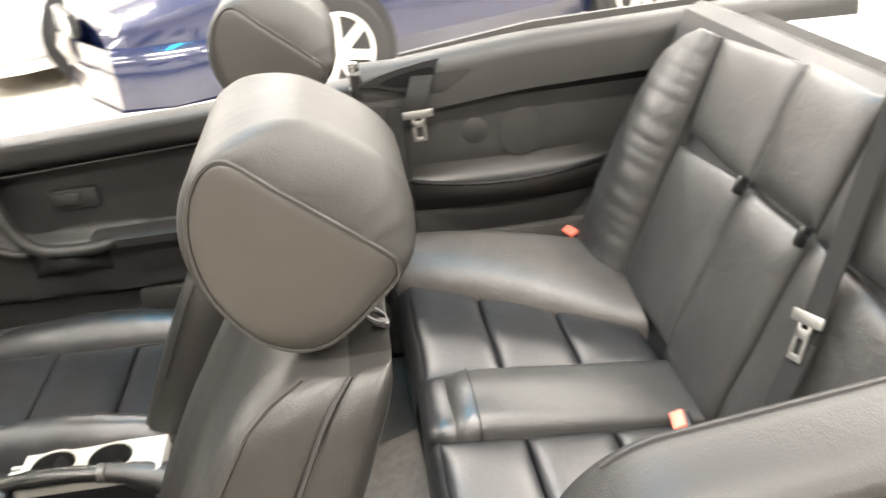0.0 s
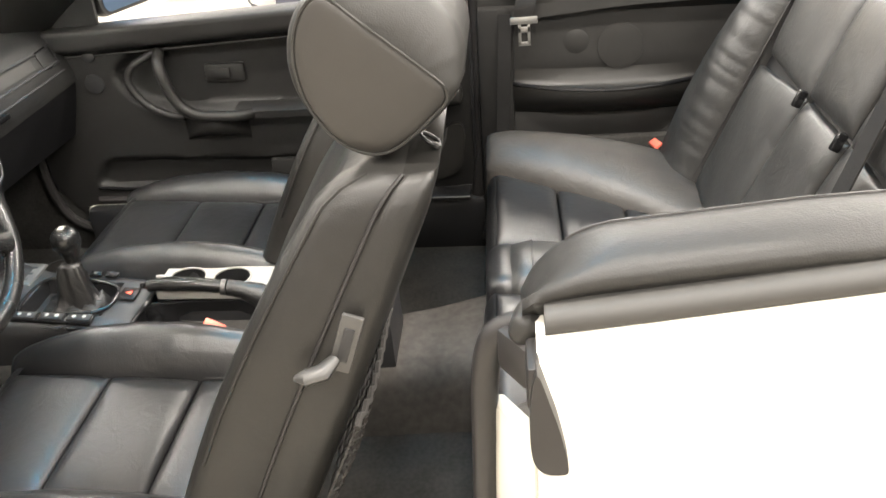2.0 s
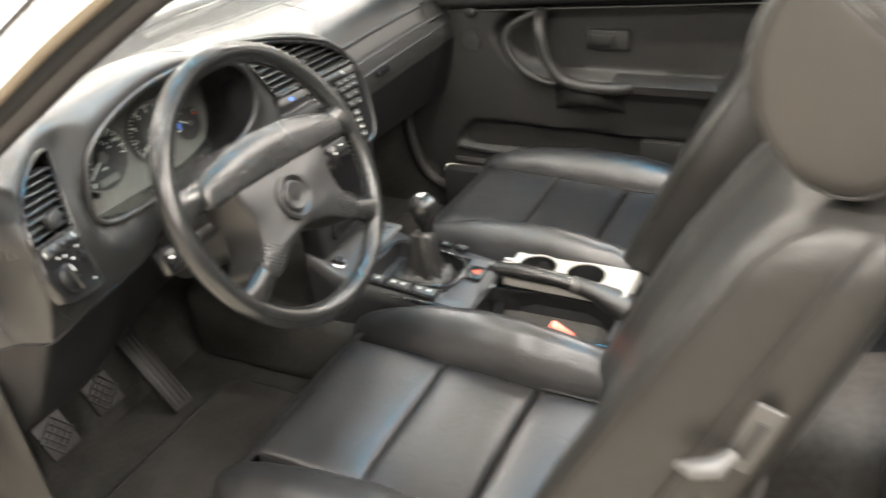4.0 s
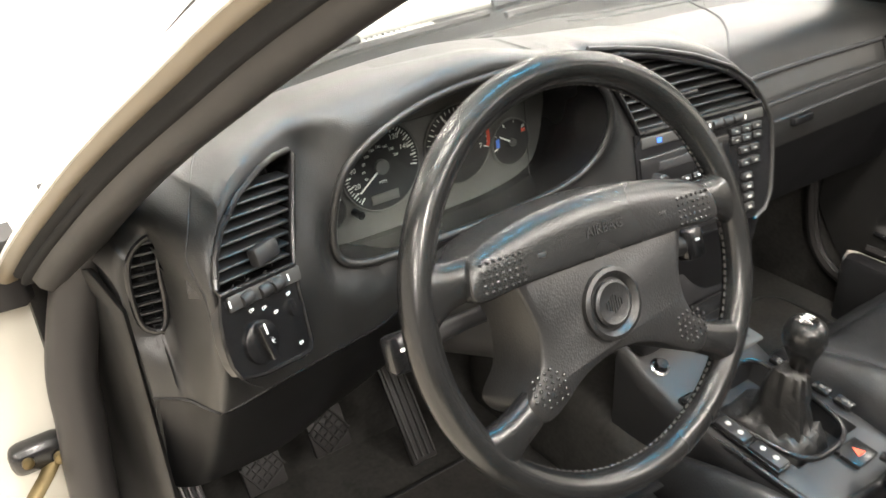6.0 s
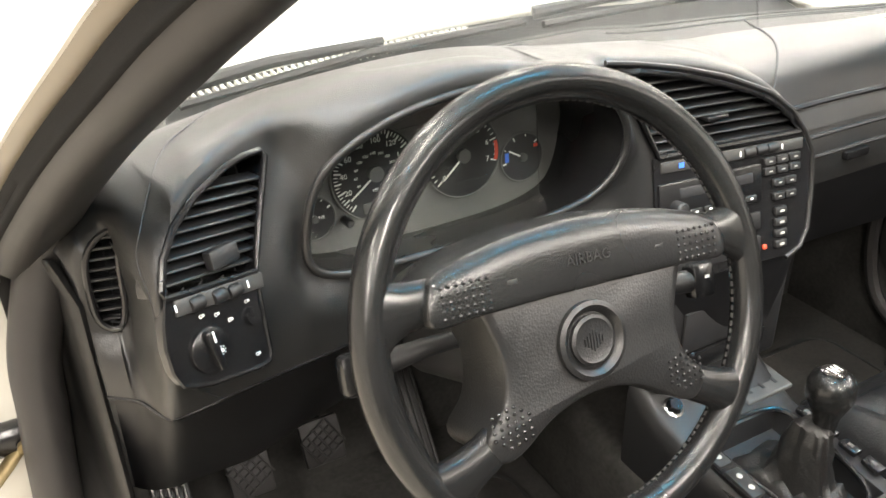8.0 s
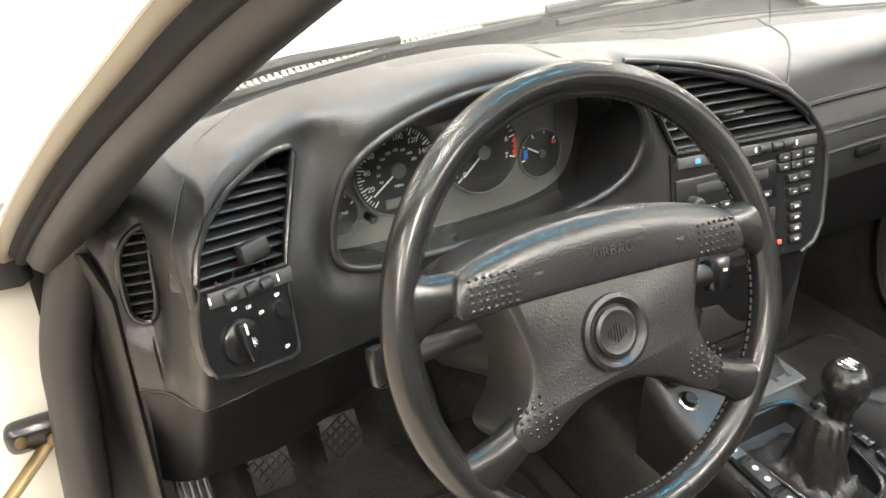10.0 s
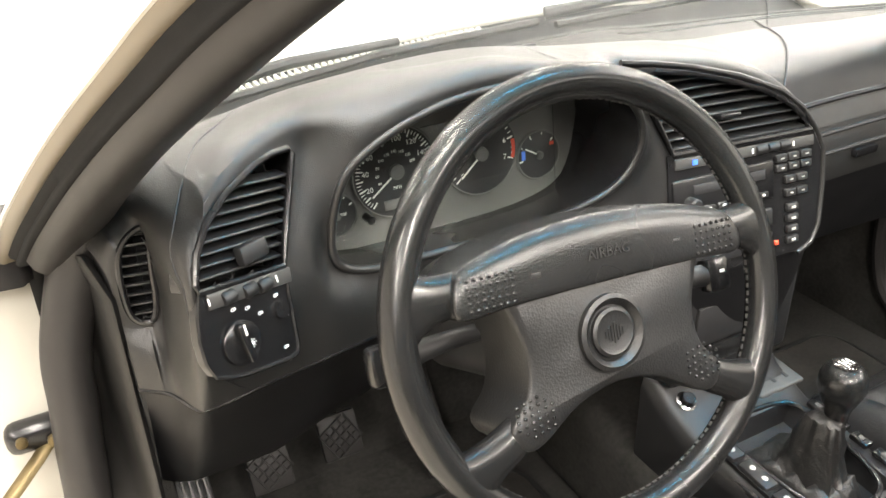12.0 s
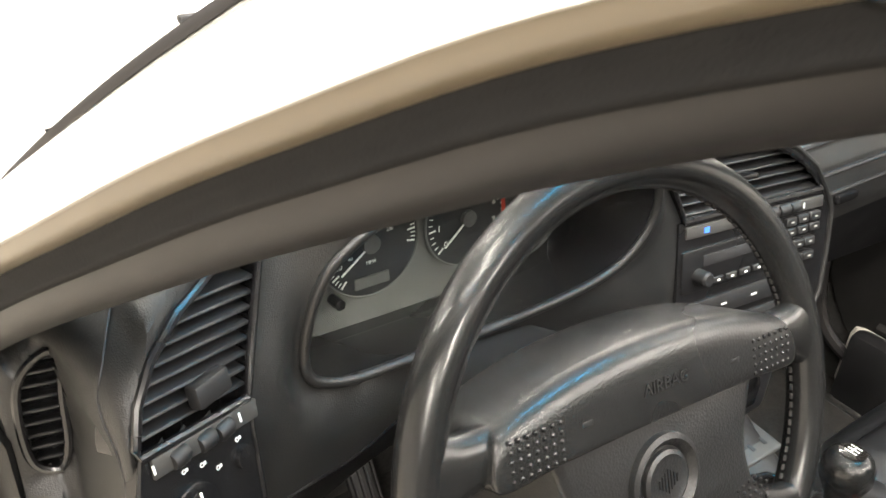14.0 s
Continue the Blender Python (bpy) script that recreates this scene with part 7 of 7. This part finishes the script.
def parked_car(name, m, paint, label, length=4.3, wheel_front=0.75, wheel_rear=3.3, wheel_r=0.315, spokes=7, multi=False):
    """A saloon whose nose is at y = 0 and whose tail is at -length, placed by m."""
    c = thing(name, m.translation, label, "car")
    rings = []
    for y, zb, zw, zt, hw in ((0.02, 0.28, 0.45, 0.60, 0.62), (-0.06, 0.22, 0.5, 0.66, 0.74), (-0.3, 0.2, 0.55, 0.72, 0.82), (-0.8, 0.2, 0.6, 0.80, 0.85), (-1.25, 0.2, 0.62, 0.88, 0.86), (-2.2, 0.2, 0.64, 0.92, 0.87), (-3.2, 0.2, 0.64, 0.93, 0.86), (-3.9, 0.22, 0.62, 0.92, 0.82), (-length, 0.3, 0.6, 0.84, 0.7)):
        rings.append([m @ Vector((s * x, y, z)) for s, x, z in ((-1, hw * 0.9, zb), (-1, hw * 0.99, zb + 0.12), (-1, hw, zw), (-1, hw * 0.95, zt - 0.05), (-1, hw * 0.8, zt), (-1, hw * 0.4, zt + 0.02), (1, hw * 0.4, zt + 0.02), (1, hw * 0.8, zt), (1, hw * 0.95, zt - 0.05), (1, hw, zw), (1, hw * 0.99, zb + 0.12), (1, hw * 0.9, zb))])
    part("body", loft(B(), rings), paint, c, angle=30)
    cab = []
    for y, z, hw in ((-1.25, 0.88, 0.72), (-1.85, 1.30, 0.6), (-2.1, 1.36, 0.58), (-2.9, 1.35, 0.58), (-3.25, 1.25, 0.6), (-3.7, 0.93, 0.68)):
        cab.append([m @ Vector((x, y, zz)) for x, zz in ((-hw - 0.1, 0.86), (-hw, z), (-hw * 0.6, z + 0.02), (hw * 0.6, z + 0.02), (hw, z), (hw + 0.1, 0.86))])
    part("cabin", loft(B(), cab), WINDOW, c, "dark glazed cabin", 30)
    for y in (-wheel_front, -wheel_rear):
        for s in (-1, 1):
            w = m @ Matrix.Translation((s * 0.80, y, wheel_r)) @ Matrix.Rotation(s * math.pi / 2, 4, "Y")
            part("wheel_arch", lathe(B(), [(wheel_r + 0.055, -0.05), (wheel_r + 0.055, 0.072), (wheel_r + 0.02, 0.074), (0.0005, 0.072)], w, 36), DIAL, c)
            ty = part("tyre", lathe(B(), [(wheel_r * 0.66, 0.085), (wheel_r * 0.72, 0.095), (wheel_r * 0.93, 0.092), (wheel_r, 0.07), (wheel_r, -0.05)], w, 40), TYRE, c)
            part("rim", tube(B(), [w @ Vector((wheel_r * 0.67 * math.cos(a), wheel_r * 0.67 * math.sin(a), 0.092)) for a in [2 * math.pi * q / 40 for q in range(40)]], 0.012, 8, closed=True), ALLOY, ty, "silver alloy rim")
            part("rim_back", lathe(B(), [(wheel_r * 0.66, 0.074), (0.0005, 0.0745)], w, 30), DIAL, ty)
            part("rim_hub", lathe(B(), [(0.045, 0.075), (0.05, 0.1), (0.03, 0.106), (0.0005, 0.108)], w, 20), ALLOY, ty)
            for k in range(spokes):
                part("rim_spoke", rbox(B(), wheel_r * 0.36, 0, 0.092, wheel_r * 0.62, 0.012 if multi else 0.056, 0.02, 0.005, w @ Matrix.Rotation(2 * math.pi * k / spokes, 4, "Z"), 1), ALLOY, ty)
    return c


def nose(c, m, kind):
    """Bumper, lamps and number bar of a parked car."""
    part("bumper", loft(B(), [[m @ Vector((s * x * k, y + dy, z)) for s, x, y, dy in ((-1, 0.86, -0.55, 0), (-1, 0.85, -0.2, 0), (-1, 0.72, 0.03, 0), (-1, 0.3, 0.1, 0), (1, 0.3, 0.1, 0), (1, 0.72, 0.03, 0), (1, 0.85, -0.2, 0), (1, 0.86, -0.55, 0))] for z, k in ((0.2, 0.97), (0.26, 1.0), (0.42, 1.01), (0.5, 0.99), (0.53, 0.95))], closed=False), kind, c, "painted front bumper", 40)
    part("lower_lip", loft(B(), [[m @ Vector((s * x * k, y, z)) for s, x, y in ((-1, 0.86, -0.5), (-1, 0.84, -0.2), (-1, 0.72, 0.04), (-1, 0.3, 0.11), (1, 0.3, 0.11), (1, 0.72, 0.04), (1, 0.84, -0.2), (1, 0.86, -0.5))] for z, k in ((0.14, 0.98), (0.2, 1.0), (0.22, 1.0))], closed=False), SILVER, c, "pale lower lip", 40)
    part("bumper_strip", tube(B(), [m @ Vector(p) for p in ((-0.70, 0.062, 0.40), (-0.45, 0.105, 0.40), (-0.2, 0.118, 0.40))], 0.014, 8), CHROME, c, "bright bumper strip")
    part("bumper_strip", tube(B(), [m @ Vector(p) for p in ((0.70, 0.062, 0.40), (0.45, 0.105, 0.40), (0.2, 0.118, 0.40))], 0.014, 8), CHROME, c, "bright bumper strip")
    part("grille", rbox(B(), 0, 0.085, 0.6, 0.5, 0.05, 0.14, 0.03, m), DIAL, c, "dark front grille")
    for k in range(6):
        part("grille_bar", rbox(B(), 0, 0.112, 0.545 + 0.022 * k, 0.46, 0.01, 0.006, 0.002, m, 1), CHROME, c)
    part("number_bar", rbox(B(), 0, 0.128, 0.46, 0.34, 0.012, 0.13, 0.006, m), WALL, c, "pale blank number plate")
    for s in (-1, 1):
        part("headlamp", rbox(B(), s * 0.5, 0.03, 0.62, 0.34, 0.06, 0.12, 0.03, m @ Matrix.Rotation(-s * 0.12, 4, "Z"), 3), ALLOY, c, "clear headlamp")
        part("indicator", rbox(B(), s * 0.74, -0.06, 0.61, 0.1, 0.06, 0.1, 0.02, m @ Matrix.Rotation(-s * 0.3, 4, "Z"), 3), AMBER, c, "amber indicator")


BM = Matrix.Translation((3.844, 0.63, 0)) @ Matrix.Rotation(radians(24), 4, "Z")
bc = parked_car("blue_car", BM, BLUE, "dark blue car with silver alloy wheels", wheel_front=1.1)
nose(bc, BM, BLUE)
SM = Matrix.Translation((5.3, 2.0, 0)) @ Matrix.Rotation(radians(35), 4, "Z")
sc = parked_car("silver_car", SM, SILVER, "pale silver car parked behind the others")
nose(sc, SM, SILVER)
FWD = Vector((0.5, -0.866, 0))
SIDE = Vector((-0.866, -0.5, 0))
spot = Vector((2.72, 2.1, 0)) + FWD * 0.75 - SIDE * 0.80
GM = Matrix.Translation(spot) @ Matrix.Rotation(math.atan2(-FWD.x, FWD.y), 4, "Z")
gc = parked_car("grey_car", GM, SILVER, "pale grey car with many-spoked wheels", spokes=18, multi=True)
nose(gc, GM, SILVER)
